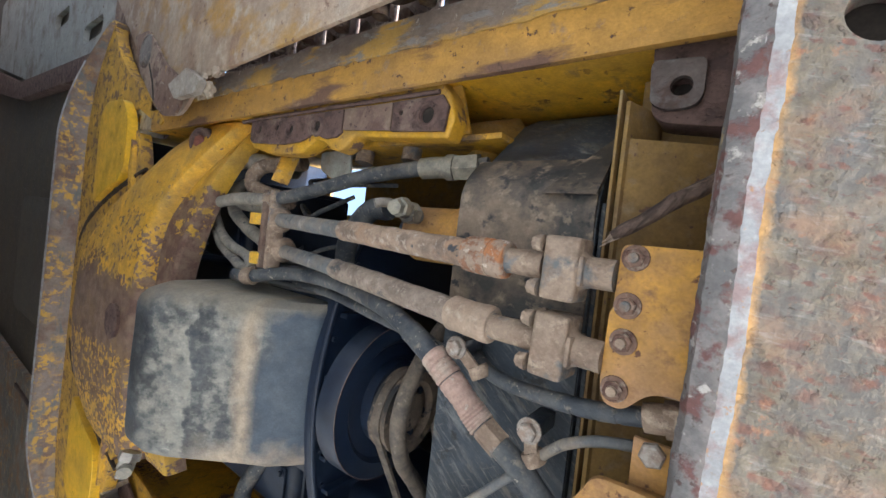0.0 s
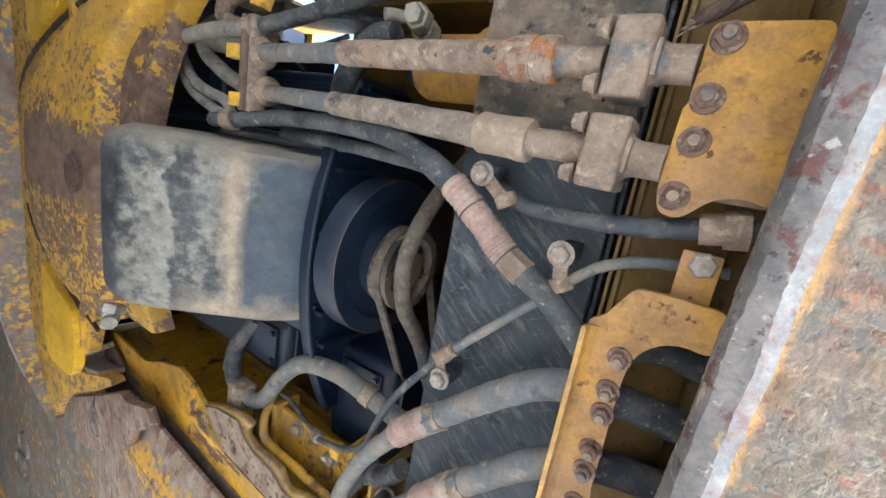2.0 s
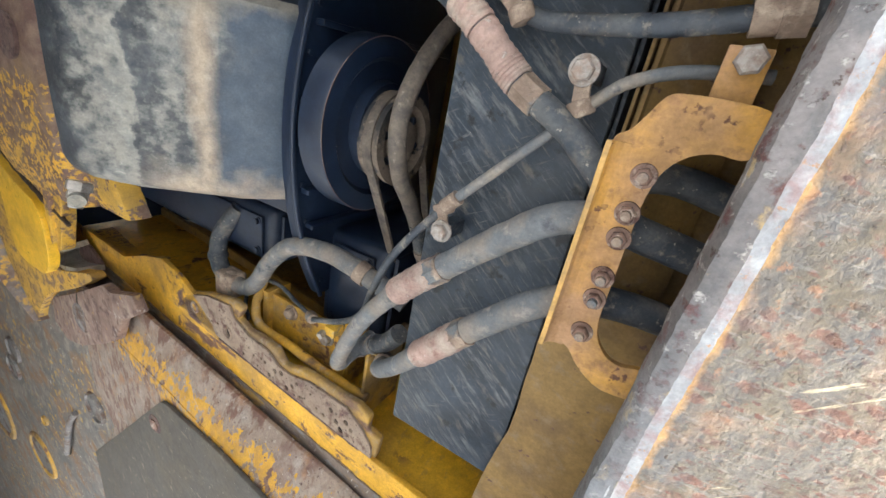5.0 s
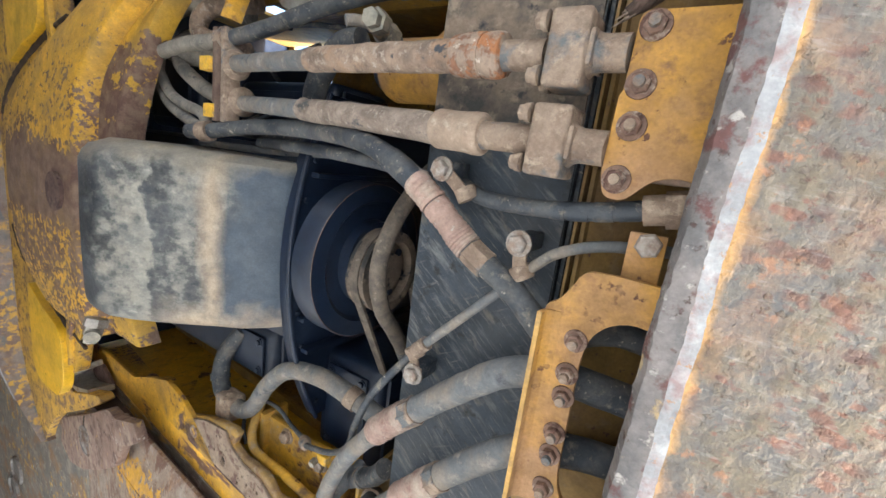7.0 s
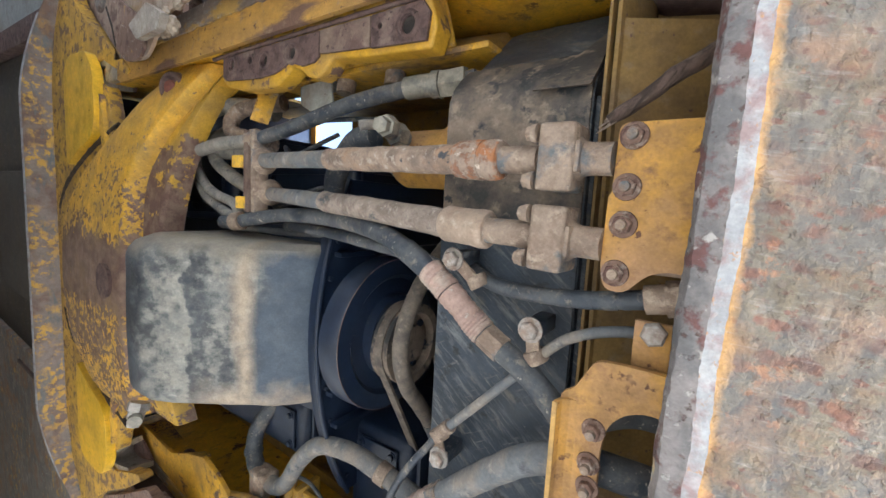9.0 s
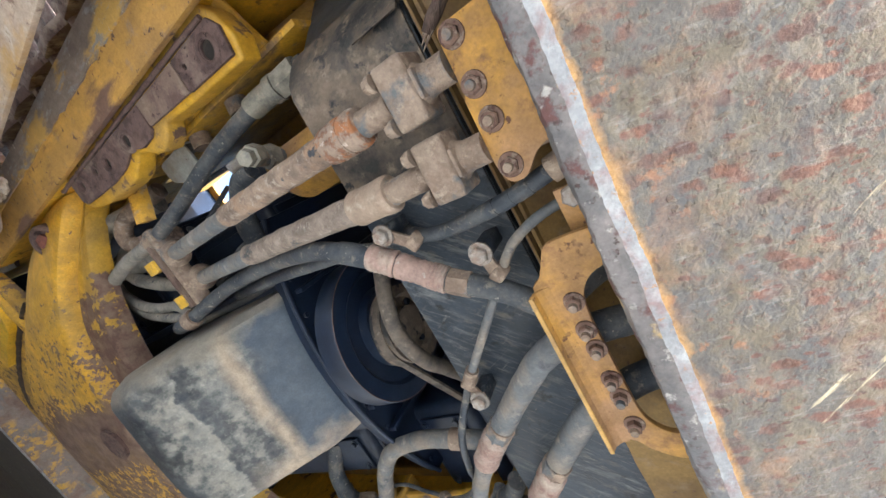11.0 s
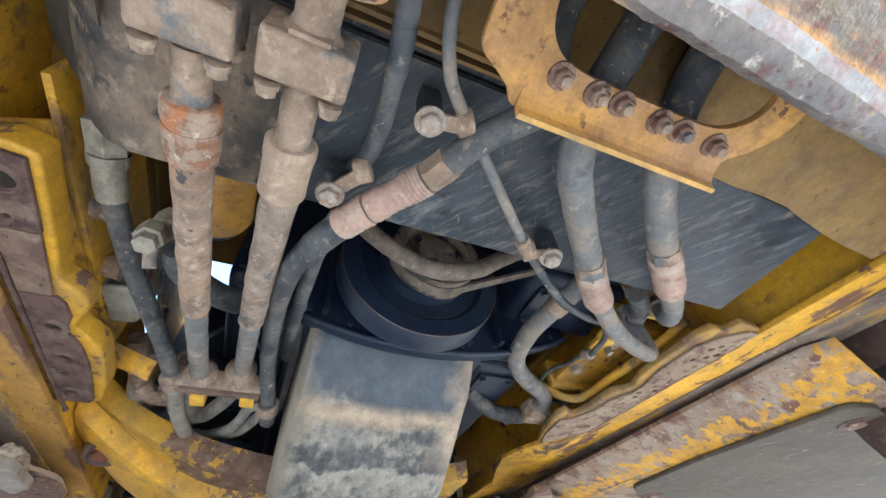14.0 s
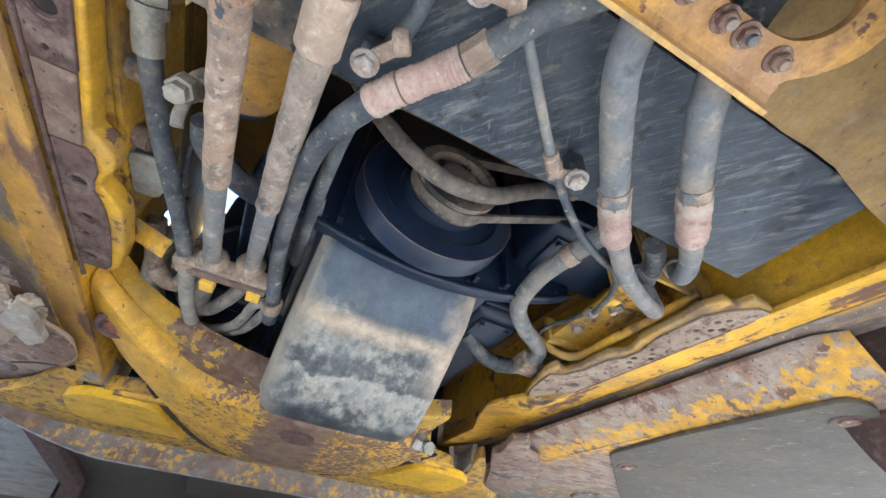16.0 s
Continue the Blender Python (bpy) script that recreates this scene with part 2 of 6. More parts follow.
pale_grey = material("pale grey painted steel", (0.33, 0.345, 0.33), 0.6, 0.05, [((0.22, 0.19, 0.155), 0.8, 0, 5, ONE, 0.48, 0.66), ((0.30, 0.31, 0.29), 0.7, 0, 22, ONE, 0.55, 0.7), (RUST, 0.8, 0, 30, ONE, 0.62, 0.66)], 0.4)
track_steel = material("track steel", (0.15, 0.10, 0.085), 0.6, 0.25, [((0.30, 0.25, 0.21), 0.7, 0.15, 14, ONE, 0.48, 0.62), ((0.065, 0.042, 0.038), 0.8, 0, 30, ONE, 0.54, 0.63)], 0.7)
idler_rust = material("red brown idler steel", (0.085, 0.05, 0.042), 0.7, 0.15, [((0.05, 0.035, 0.033), 0.8, 0, 6, ONE, 0.48, 0.62), ((0.16, 0.11, 0.09), 0.8, 0, 26, ONE, 0.58, 0.70)], 0.5)
mud = material("dry tan mud", (0.40, 0.33, 0.26), 0.95, 0, [((0.28, 0.22, 0.165), 0.95, 0, 30, ONE, 0.45, 0.62)], 1.0, 60)
wood_pale = material("splintered wood", (0.34, 0.27, 0.215), 0.9, 0, [((0.2, 0.15, 0.12), 0.9, 0, 120, ONE, 0.48, 0.6)], 0.6)
wood = material("weathered stick", (0.125, 0.085, 0.070), 0.9, 0, [((0.22, 0.165, 0.135), 0.9, 0, 60, (0.3, 1.5, 1, -38), 0.54, 0.64), ((0.06, 0.042, 0.036), 0.9, 0, 120, (1, 0.15, 1, 35), 0.48, 0.60)], 0.9)
sand = material("dry grey gravel ground", (0.335, 0.355, 0.37), 0.95, 0, [((0.25, 0.265, 0.275), 0.95, 0, 1.5, ONE, 0.45, 0.65), ((0.40, 0.42, 0.435), 0.95, 0, 14, ONE, 0.55, 0.7)], 0.6, 30)


def place(nt, geo):
    sep = nt.nodes.new("ShaderNodeSeparateXYZ")
    nt.links.new(geo.outputs["Position"], sep.inputs[0])
    return sep.outputs


def ramp_of(nt, value, stops):
    ramp = nt.nodes.new("ShaderNodeValToRGB")
    el = ramp.color_ramp.elements
    el[0].position, el[1].position = stops[0][0], stops[-1][0]
    el[0].color, el[1].color = (stops[0][1],) * 3 + (1,), (stops[-1][1],) * 3 + (1,)
    for p, v in stops[1:-1]:
        el.new(p).color = (v, v, v, 1)
    nt.links.new(value, ramp.inputs[0])
    return ramp.outputs[0]


def pan_dust(nt, geo, noise_at, ranged, math_node, mix, blend, colour, rgh):
    """Dried mud smeared across the sump: grey patches, a dark stripe, a tan strip and a clean blue-black front."""
    x0, y0, z0 = place(nt, geo)
    x = math_node("ADD", x0, ranged(noise_at(8, detail=5, shift=2), 0.2, 0.8, -0.035, 0.035))
    band = ramp_of(nt, ranged(x, -1.24, -0.76), [(0.0, 0.06), (0.15, 0.12), (0.27, 0.52), (0.40, 0.62), (0.462, 0.74), (0.482, 0.26), (0.545, 0.34), (0.59, 0.58), (0.66, 0.50), (0.71, 0.60), (0.77, 0.20), (0.86, 0.08), (1.0, 0.06)])
    slant = math_node("ADD", math_node("ADD", x0, math_node("MULTIPLY", y0, 0.10)), ranged(noise_at(7, ONE, 4, 19), 0.25, 0.75, -0.11, 0.11))
    band = math_node("MULTIPLY", band, ranged(slant, -1.125, -1.045, 0.05, 1.0))
    flakes = math_node("ADD", math_node("MULTIPLY", noise_at(9, ONE, 7, 7), 0.5), math_node("MULTIPLY", noise_at(46, (0.7, 1, 1), 8, 17), 0.5))
    total = math_node("ADD", math_node("MULTIPLY", band, 0.55), math_node("MULTIPLY", flakes, 1.5))
    film = ranged(total, 0.78, 1.08)
    colour = mix(math_node("MULTIPLY", film, 0.72), colour, (0.165, 0.172, 0.168))
    crust = ranged(total, 0.96, 1.17)
    grey = mix(ranged(noise_at(16, ONE, 6, 9), 0.38, 0.62), (0.345, 0.325, 0.28), (0.245, 0.25, 0.235))
    grey = mix(ranged(noise_at(70, (0.6, 1.4, 1), 5, 27), 0.56, 0.66), grey, (0.36, 0.345, 0.31))
    colour = mix(math_node("MULTIPLY", crust, 0.92), colour, grey)
    blue = ranged(x, -0.90, -0.865)
    colour = mix(math_node("MULTIPLY", blue, 0.8), colour, mix(ranged(noise_at(12, (0.4, 1, 1), 5, 3), 0.35, 0.65), (0.040, 0.064, 0.098), (0.072, 0.102, 0.138)))
    mid = math_node("ADD", -0.905, ranged(noise_at(6, shift=4), 0.3, 0.7, -0.010, 0.010))
    tan = ranged(math_node("ABSOLUTE", math_node("SUBTRACT", x0, mid), 0.0), 0.004, 0.030, 1.0, 0.0)
    low = math_node("MULTIPLY", ranged(math_node("ADD", y0, ranged(noise_at(11, ONE, 4, 23), 0.3, 0.7, -0.03, 0.03)), 0.525, 0.59), ranged(x0, -1.05, -0.95))
    tan = math_node("MULTIPLY", math_node("MAXIMUM", tan, low), ranged(noise_at(30, (0.5, 1, 1), 6, 37), 0.30, 0.50, 0.45, 0.92))
    colour = mix(tan, colour, mix(ranged(noise_at(20, ONE, 5, 29), 0.35, 0.65), (0.47, 0.38, 0.285), (0.36, 0.285, 0.215)))
    top = math_node("MULTIPLY", ranged(math_node("ADD", y0, ranged(noise_at(9, ONE, 5, 43), 0.3, 0.7, -0.03, 0.03)), 0.235, 0.20), 0.7)
    colour = mix(top, colour, (0.24, 0.21, 0.165))
    return colour, blend(math_node("MAXIMUM", crust, tan), rgh, 0.9)


def arm_wear(nt, geo, noise_at, ranged, math_node, mix, blend, colour, rgh):
    """Paint flaked off to brown primer, most in the middle of the arch, in fine crumbs beside it."""
    x0, y0, z0 = place(nt, geo)
    cover = ramp_of(nt, ranged(y0, -0.3, 1.1), [(0.0, 0.08), (0.13, 0.15), (0.22, 0.28), (0.36, 0.40), (0.40, 0.84), (0.515, 0.88), (0.55, 0.58), (0.70, 0.48), (0.80, 0.40), (1.0, 0.3)])
    grain = math_node("ADD", math_node("MULTIPLY", noise_at(55, ONE, 8, 51), 0.65), math_node("MULTIPLY", noise_at(8, ONE, 5, 53), 0.35))
    bare = ranged(math_node("ADD", grain, math_node("MULTIPLY", cover, 0.34)), 0.645, 0.675)
    brown = mix(ranged(noise_at(18, ONE, 6, 55), 0.40, 0.62), (0.135, 0.078, 0.062), (0.225, 0.155, 0.115))
    colour = mix(bare, colour, brown)
    stain = math_node("MULTIPLY", ranged(noise_at(11, ONE, 5, 57), 0.50, 0.68), 0.5)
    return mix(stain, colour, (0.25, 0.165, 0.075)), blend(bare, rgh, 0.75)


def band_wear(nt, geo, noise_at, ranged, math_node, mix, blend, colour, rgh):
    x0, y0, z0 = place(nt, geo)
    cover = ramp_of(nt, ranged(y0, -0.3, 1.1), [(0.0, 0.0), (0.14, 0.12), (0.19, 0.62), (0.35, 0.70), (0.5, 0.6), (0.62, 0.45), (1.0, 0.3)])
    grain = math_node("ADD", math_node("MULTIPLY", noise_at(14, ONE, 7, 61), 0.7), math_node("MULTIPLY", noise_at(50, ONE, 5, 63), 0.3))
    bare = ranged(math_node("ADD", grain, math_node("MULTIPLY", cover, 0.34)), 0.66, 0.68)
    return mix(bare, colour, mix(ranged(noise_at(26, ONE, 6, 65), 0.42, 0.60), (0.12, 0.066, 0.052), (0.20, 0.135, 0.10))), blend(bare, rgh, 0.75)


def guard_flakes(nt, geo, noise_at, ranged, math_node, mix, blend, colour, rgh):
    """A belt of flaking yellow paint along the middle of the guard."""
    x0, y0, z0 = place(nt, geo)
    d = math_node("ABSOLUTE", math_node("SUBTRACT", y0, 0.40), 0.0)
    d = math_node("ADD", math_node("SUBTRACT", d, ranged(y0, -0.1, 0.1, 0.08, 0.0)), ranged(noise_at(5, ONE, 4, 71), 0.25, 0.75, -0.07, 0.07))
    belt = math_node("MULTIPLY", ranged(d, 0.755, 0.84), ranged(d, 0.89, 1.02, 1.0, 0.0))
    colour = mix(ranged(noise_at(11, (2.0, 1, 1), 7, 83), 0.53, 0.60), colour, (0.165, 0.092, 0.068))
    grain = math_node("ADD", math_node("MULTIPLY", noise_at(38, (1.3, 1, 1), 8, 73), 0.55), math_node("MULTIPLY", noise_at(9, ONE, 5, 75), 0.45))
    flake = ranged(math_node("ADD", math_node("SUBTRACT", grain, 0.012), math_node("MULTIPLY", math_node("MULTIPLY", belt, ranged(y0, -0.1, 0.1, 0.55, 1.0)), 0.18)), 0.635, 0.655)
    yel = mix(ranged(noise_at(30, ONE, 5, 77), 0.42, 0.6), (0.62, 0.34, 0.03), (0.48, 0.265, 0.05))
    colour = mix(math_node("MULTIPLY", flake, 0.95), colour, yel)
    scratch = ranged(noise_at(26, (0.25, 3.2, 1, 25), 5, 79), 0.66, 0.70)
    return mix(math_node("MULTIPLY", scratch, 0.6), colour, (0.46, 0.42, 0.39)), rgh


end_brown = material("brown end block", (0.20, 0.128, 0.10), 0.7, 0.1, [((0.30, 0.225, 0.18), 0.8, 0, 9, ONE, 0.46, 0.62), ((0.115, 0.068, 0.058), 0.8, 0, 24, ONE, 0.52, 0.62), ((0.42, 0.25, 0.07), 0.7, 0, 36, ONE, 0.60, 0.64, 8, 0.48, 0.58), ((0.40, 0.35, 0.31), 0.6, 0.2, 60, (0.5, 1.6, 1, 20), 0.62, 0.68)], 0.6)
pale_chip = material("pale scraped steel", (0.33, 0.30, 0.265), 0.65, 0.1, [((0.23, 0.19, 0.16), 0.8, 0, 18, ONE, 0.46, 0.62), ((0.42, 0.39, 0.35), 0.6, 0.1, 40, ONE, 0.54, 0.66)], 0.5)
side_guard = material("scraped side guard", (0.285, 0.222, 0.180), 0.6, 0.2, [((0.19, 0.120, 0.098), 0.7, 0.15, 9, (1.4, 1, 1), 0.49, 0.62), ((0.32, 0.185, 0.11), 0.75, 0.05, 14, (1.4, 1, 1), 0.53, 0.66), ((0.345, 0.295, 0.255), 0.7, 0.2, 20, ONE, 0.50, 0.66), ((0.42, 0.37, 0.33), 0.5, 0.3, 75, (0.7, 1, 1), 0.63, 0.69), ((0.10, 0.06, 0.055), 0.8, 0, 90, ONE, 0.62, 0.66)], 0.6, 70, 0.15, guard_flakes)
# paler copy for the right guard; bounced sunlight is put into its colour
side_guard_lit = material("scraped side guard in sunlit tone", (0.40, 0.315, 0.245), 0.65, 0.1, [((0.30, 0.205, 0.15), 0.75, 0.1, 7, (1.4, 1, 1), 0.47, 0.62), ((0.42, 0.255, 0.085), 0.75, 0.0, 6, (0.8, 1.4, 1), 0.50, 0.64), ((0.46, 0.40, 0.34), 0.7, 0.1, 14, ONE, 0.54, 0.66), ((0.17, 0.10, 0.08), 0.8, 0, 40, ONE, 0.60, 0.66, 6, 0.45, 0.6)], 0.6, 70, 0.15)
arm_paint = material("arch paint", (0.60, 0.328, 0.03), 0.55, 0, [((0.36, 0.225, 0.06), 0.7, 0, 9, ONE, 0.47, 0.72), ((0.62, 0.37, 0.05), 0.6, 0, 60, ONE, 0.58, 0.66)], 0.7, 110, 0.15, arm_wear)
band_paint = material("inner band paint", (0.50, 0.29, 0.03), 0.55, 0, [((0.30, 0.19, 0.06), 0.75, 0, 8, ONE, 0.46, 0.70)], 0.5, 90, 0.15, band_wear)
lip_steel = material("rear lip steel", (0.20, 0.165, 0.15), 0.6, 0.2, [((0.16, 0.105, 0.082), 0.75, 0.1, 9, ONE, 0.46, 0.60), ((0.50, 0.29, 0.05), 0.65, 0, 34, ONE, 0.49, 0.56, 4, 0.42, 0.54), ((0.13, 0.135, 0.14), 0.5, 0.3, 20, (1, 0.3, 1), 0.54, 0.64)], 0.6)
ochre = material("dusty ochre sheet", (0.25, 0.155, 0.05), 0.7, 0, [((0.175, 0.112, 0.055), 0.85, 0, 9, ONE, 0.45, 0.66), ((0.25, 0.18, 0.105), 0.9, 0, 40, ONE, 0.54, 0.70), ((0.13, 0.075, 0.055), 0.8, 0, 60, ONE, 0.63, 0.66)], 0.3)
rust_tan = material("tan rusted plate", (0.175, 0.122, 0.096), 0.8, 0, [((0.115, 0.070, 0.060), 0.8, 0.05, 9, ONE, 0.45, 0.60), ((0.26, 0.20, 0.155), 0.9, 0, 30, ONE, 0.56, 0.70), ((0.08, 0.046, 0.042), 0.85, 0, 60, ONE, 0.62, 0.66)], 0.6)
rust_pitted = material("pitted brown plate", (0.25, 0.185, 0.14), 0.8, 0, [((0.32, 0.25, 0.19), 0.9, 0, 10, ONE, 0.44, 0.64), ((0.14, 0.08, 0.065), 0.8, 0, 30, ONE, 0.52, 0.62), ((0.05, 0.03, 0.028), 0.9, 0, 115, ONE, 0.62, 0.65)], 0.8)
bolt_red = material("red brown bolt", (0.21, 0.075, 0.055), 0.7, 0.1, [((0.12, 0.05, 0.042), 0.8, 0, 50, ONE, 0.48, 0.62)], 0.5)


plate_brown = material("scuffed brown grey plate", (0.185, 0.165, 0.148), 0.65, 0.1, [((0.12, 0.118, 0.115), 0.6, 0.15, 4, ONE, 0.44, 0.62), ((0.27, 0.245, 0.21), 0.8, 0, 13, (1.5, 1, 1), 0.52, 0.66), ((0.09, 0.08, 0.075), 0.7, 0.1, 40, (1.5, 1, 1), 0.60, 0.66), ((0.235, 0.15, 0.095), 0.8, 0, 7, ONE, 0.50, 0.62), ((0.44, 0.27, 0.07), 0.7, 0, 24, ONE, 0.55, 0.61, 2.5, 0.48, 0.58), ((0.50, 0.48, 0.44), 0.7, 0.1, 42, (2.6, 0.7, 1, 20), 0.645, 0.67)], 0.6)
web_paint = material("web paint", (0.54, 0.31, 0.035), 0.55, 0, [((0.33, 0.205, 0.07), 0.7, 0, 7, ONE, 0.44, 0.66), ((0.20, 0.125, 0.08), 0.75, 0, 30, ONE, 0.53, 0.58), ((0.13, 0.08, 0.062), 0.8, 0, 70, ONE, 0.58, 0.62, 6, 0.44, 0.56)], 0.6, 90)


def edge_tone(nt, geo, noise_at, ranged, math_node, mix, blend, colour, rgh):
    """The cut edge is polished to blue-grey steel along its far half, with pale scratches."""
    x0, y0, z0 = place(nt, geo)
    far = ranged(math_node("ADD", y0, ranged(noise_at(5, ONE, 4, 95), 0.3, 0.7, -0.12, 0.12)), 0.34, 0.60, 0.0, 0.75)
    steel = mix(ranged(noise_at(30, (1, 0.4, 1), 6, 97), 0.45, 0.60), (0.155, 0.165, 0.18), (0.235, 0.245, 0.26))
    steel = mix(ranged(noise_at(44, (2.2, 0.5, 1, 20), 4, 99), 0.64, 0.68), steel, (0.52, 0.53, 0.54))
    return mix(far, colour, steel), rgh


rail_lip = material("bare rail lip", (0.20, 0.155, 0.125), 0.65, 0.2, [((0.115, 0.085, 0.07), 0.75, 0.1, 9, (0.5, 1, 1), 0.46, 0.62), ((0.40, 0.24, 0.06), 0.7, 0, 12, (0.4, 1, 1), 0.525, 0.60), ((0.21, 0.20, 0.195), 0.5, 0.3, 30, (0.6, 2, 1), 0.54, 0.64), ((0.40, 0.36, 0.31), 0.8, 0, 55, (2.2, 0.7, 1, 20), 0.64, 0.68)], 0.6)
edge_rust = material("rusty cut edge", (0.205, 0.188, 0.185), 0.7, 0.1, [((0.125, 0.122, 0.125), 0.6, 0.15, 14, ONE, 0.47, 0.58), ((0.13, 0.062, 0.058), 0.8, 0, 44, ONE, 0.53, 0.62), ((0.40, 0.30, 0.17), 0.85, 0, 26, (1, 0.7, 1), 0.60, 0.65), ((0.40, 0.38, 0.36), 0.7, 0.1, 60, ONE, 0.59, 0.66), ((0.09, 0.06, 0.055), 0.8, 0, 75, ONE, 0.61, 0.66)], 0.8, 90, 0.15, edge_tone)


lug_steel = material("dark worn lug steel", (0.105, 0.085, 0.080), 0.6, 0.25, [((0.17, 0.165, 0.165), 0.5, 0.3, 22, ONE, 0.52, 0.64), ((0.075, 0.042, 0.036), 0.8, 0, 30, ONE, 0.50, 0.62)], 0.6)
rail_web = material("rail web paint", (0.70, 0.385, 0.024), 0.5, 0, [((0.38, 0.235, 0.055), 0.7, 0, 5, ONE, 0.47, 0.75), ((0.30, 0.20, 0.09), 0.85, 0, 34, (1, 1, 0.5), 0.57, 0.72), ((0.115, 0.06, 0.04), 0.8, 0, 22, ONE, 0.585, 0.61, 3.5, 0.47, 0.58)], 0.35)
# near-black: the arch's shade on the web, together with some dirt
seam_shade_dirt = material("dark shade and packed dirt", (0.045, 0.032, 0.025), 0.95, 0, [((0.09, 0.062, 0.045), 0.95, 0, 40, ONE, 0.5, 0.65)], 0.8)


def front_wear(nt, geo, noise_at, ranged, math_node, mix, blend, colour, rgh):
    """Bare grey steel towards the front of the rail, where the paint is scraped off."""
    sep = nt.nodes.new("ShaderNodeSeparateXYZ")
    nt.links.new(geo.outputs["Position"], sep.inputs[0])
    d = math_node("ABSOLUTE", math_node("SUBTRACT", sep.outputs[1], 0.40), 0.0)
    x = math_node("ADD", math_node("ADD", sep.outputs[0], math_node("MULTIPLY", math_node("SUBTRACT", d, 0.72), 7.0)), ranged(noise_at(6, (0.6, 2, 1), 6, 33), 0.25, 0.75, -0.28, 0.28))
    grey = mix(ranged(noise_at(26, (0.6, 1.6, 1), 6, 35), 0.42, 0.60), (0.15, 0.138, 0.13), mix(ranged(noise_at(50, shift=37), 0.45, 0.6), (0.10, 0.062, 0.045), (0.10, 0.098, 0.10)))
    grey = mix(ranged(noise_at(40, (0.4, 2.4, 1), 5, 39), 0.63, 0.68), grey, (0.42, 0.37, 0.30))
    near = ranged(sep.outputs[1], 0.5, 0.7, 1.0, 0.0)
    chips = math_node("MULTIPLY", ranged(noise_at(20, ONE, 7, 41), 0.60, 0.64), ranged(sep.outputs[1], 0.5, 0.7))
    colour = mix(chips, colour, mix(ranged(noise_at(40, shift=43), 0.45, 0.6), (0.15, 0.075, 0.05), (0.23, 0.14, 0.085)))
    return mix(math_node("MULTIPLY", ranged(x, -0.62, -0.54), near), colour, grey), rgh


rail_under_mud = material("muddy rail underside", (0.47, 0.255, 0.05), 0.6, 0, [((0.31, 0.175, 0.055), 0.75, 0, 5, (0.4, 1, 1), 0.44, 0.62), ((0.15, 0.085, 0.06), 0.8, 0.1, 12, (0.3, 1.3, 1), 0.54, 0.63), ((0.27, 0.185, 0.12), 0.85, 0, 34, ONE, 0.58, 0.72), ((0.10, 0.055, 0.04), 0.8, 0, 45, ONE, 0.62, 0.65)], 0.6, 60, 0.15)
ledge_paint = material("ledge paint", (0.60, 0.33, 0.03), 0.55, 0, [((0.34, 0.20, 0.055), 0.7, 0, 6, ONE, 0.46, 0.66), ((0.13, 0.075, 0.065), 0.75, 0.05, 8, ONE, 0.555, 0.60), ((0.24, 0.16, 0.10), 0.85, 0, 30, ONE, 0.57, 0.70)], 0.5)
bar_yellow = material("rubbed bar paint", (0.53, 0.295, 0.025), 0.5, 0, [((0.34, 0.205, 0.06), 0.75, 0, 8, ONE, 0.48, 0.68), ((0.15, 0.09, 0.065), 0.8, 0, 30, ONE, 0.58, 0.64)], 0.4)
rail_under = material("rail underside", (0.66, 0.36, 0.03), 0.55, 0, [((0.40, 0.235, 0.06), 0.75, 0, 5, ONE, 0.50, 0.70), ((0.17, 0.09, 0.06), 0.8, 0.1, 12, (0.35, 1.2, 1), 0.555, 0.60), (DUST, 0.85, 0, 34, ONE, 0.60, 0.74)], 0.6, 60, 0.15, front_wear)
pan_black = material("black sump with dried mud", (0.024, 0.029, 0.037), 0.42, 0, [((0.075, 0.088, 0.105), 0.6, 0, 7, ONE, 0.42, 0.66), ((0.15, 0.15, 0.145), 0.9, 0, 60, ONE, 0.60, 0.70)], 0.5, 80, 0.15, pan_dust)


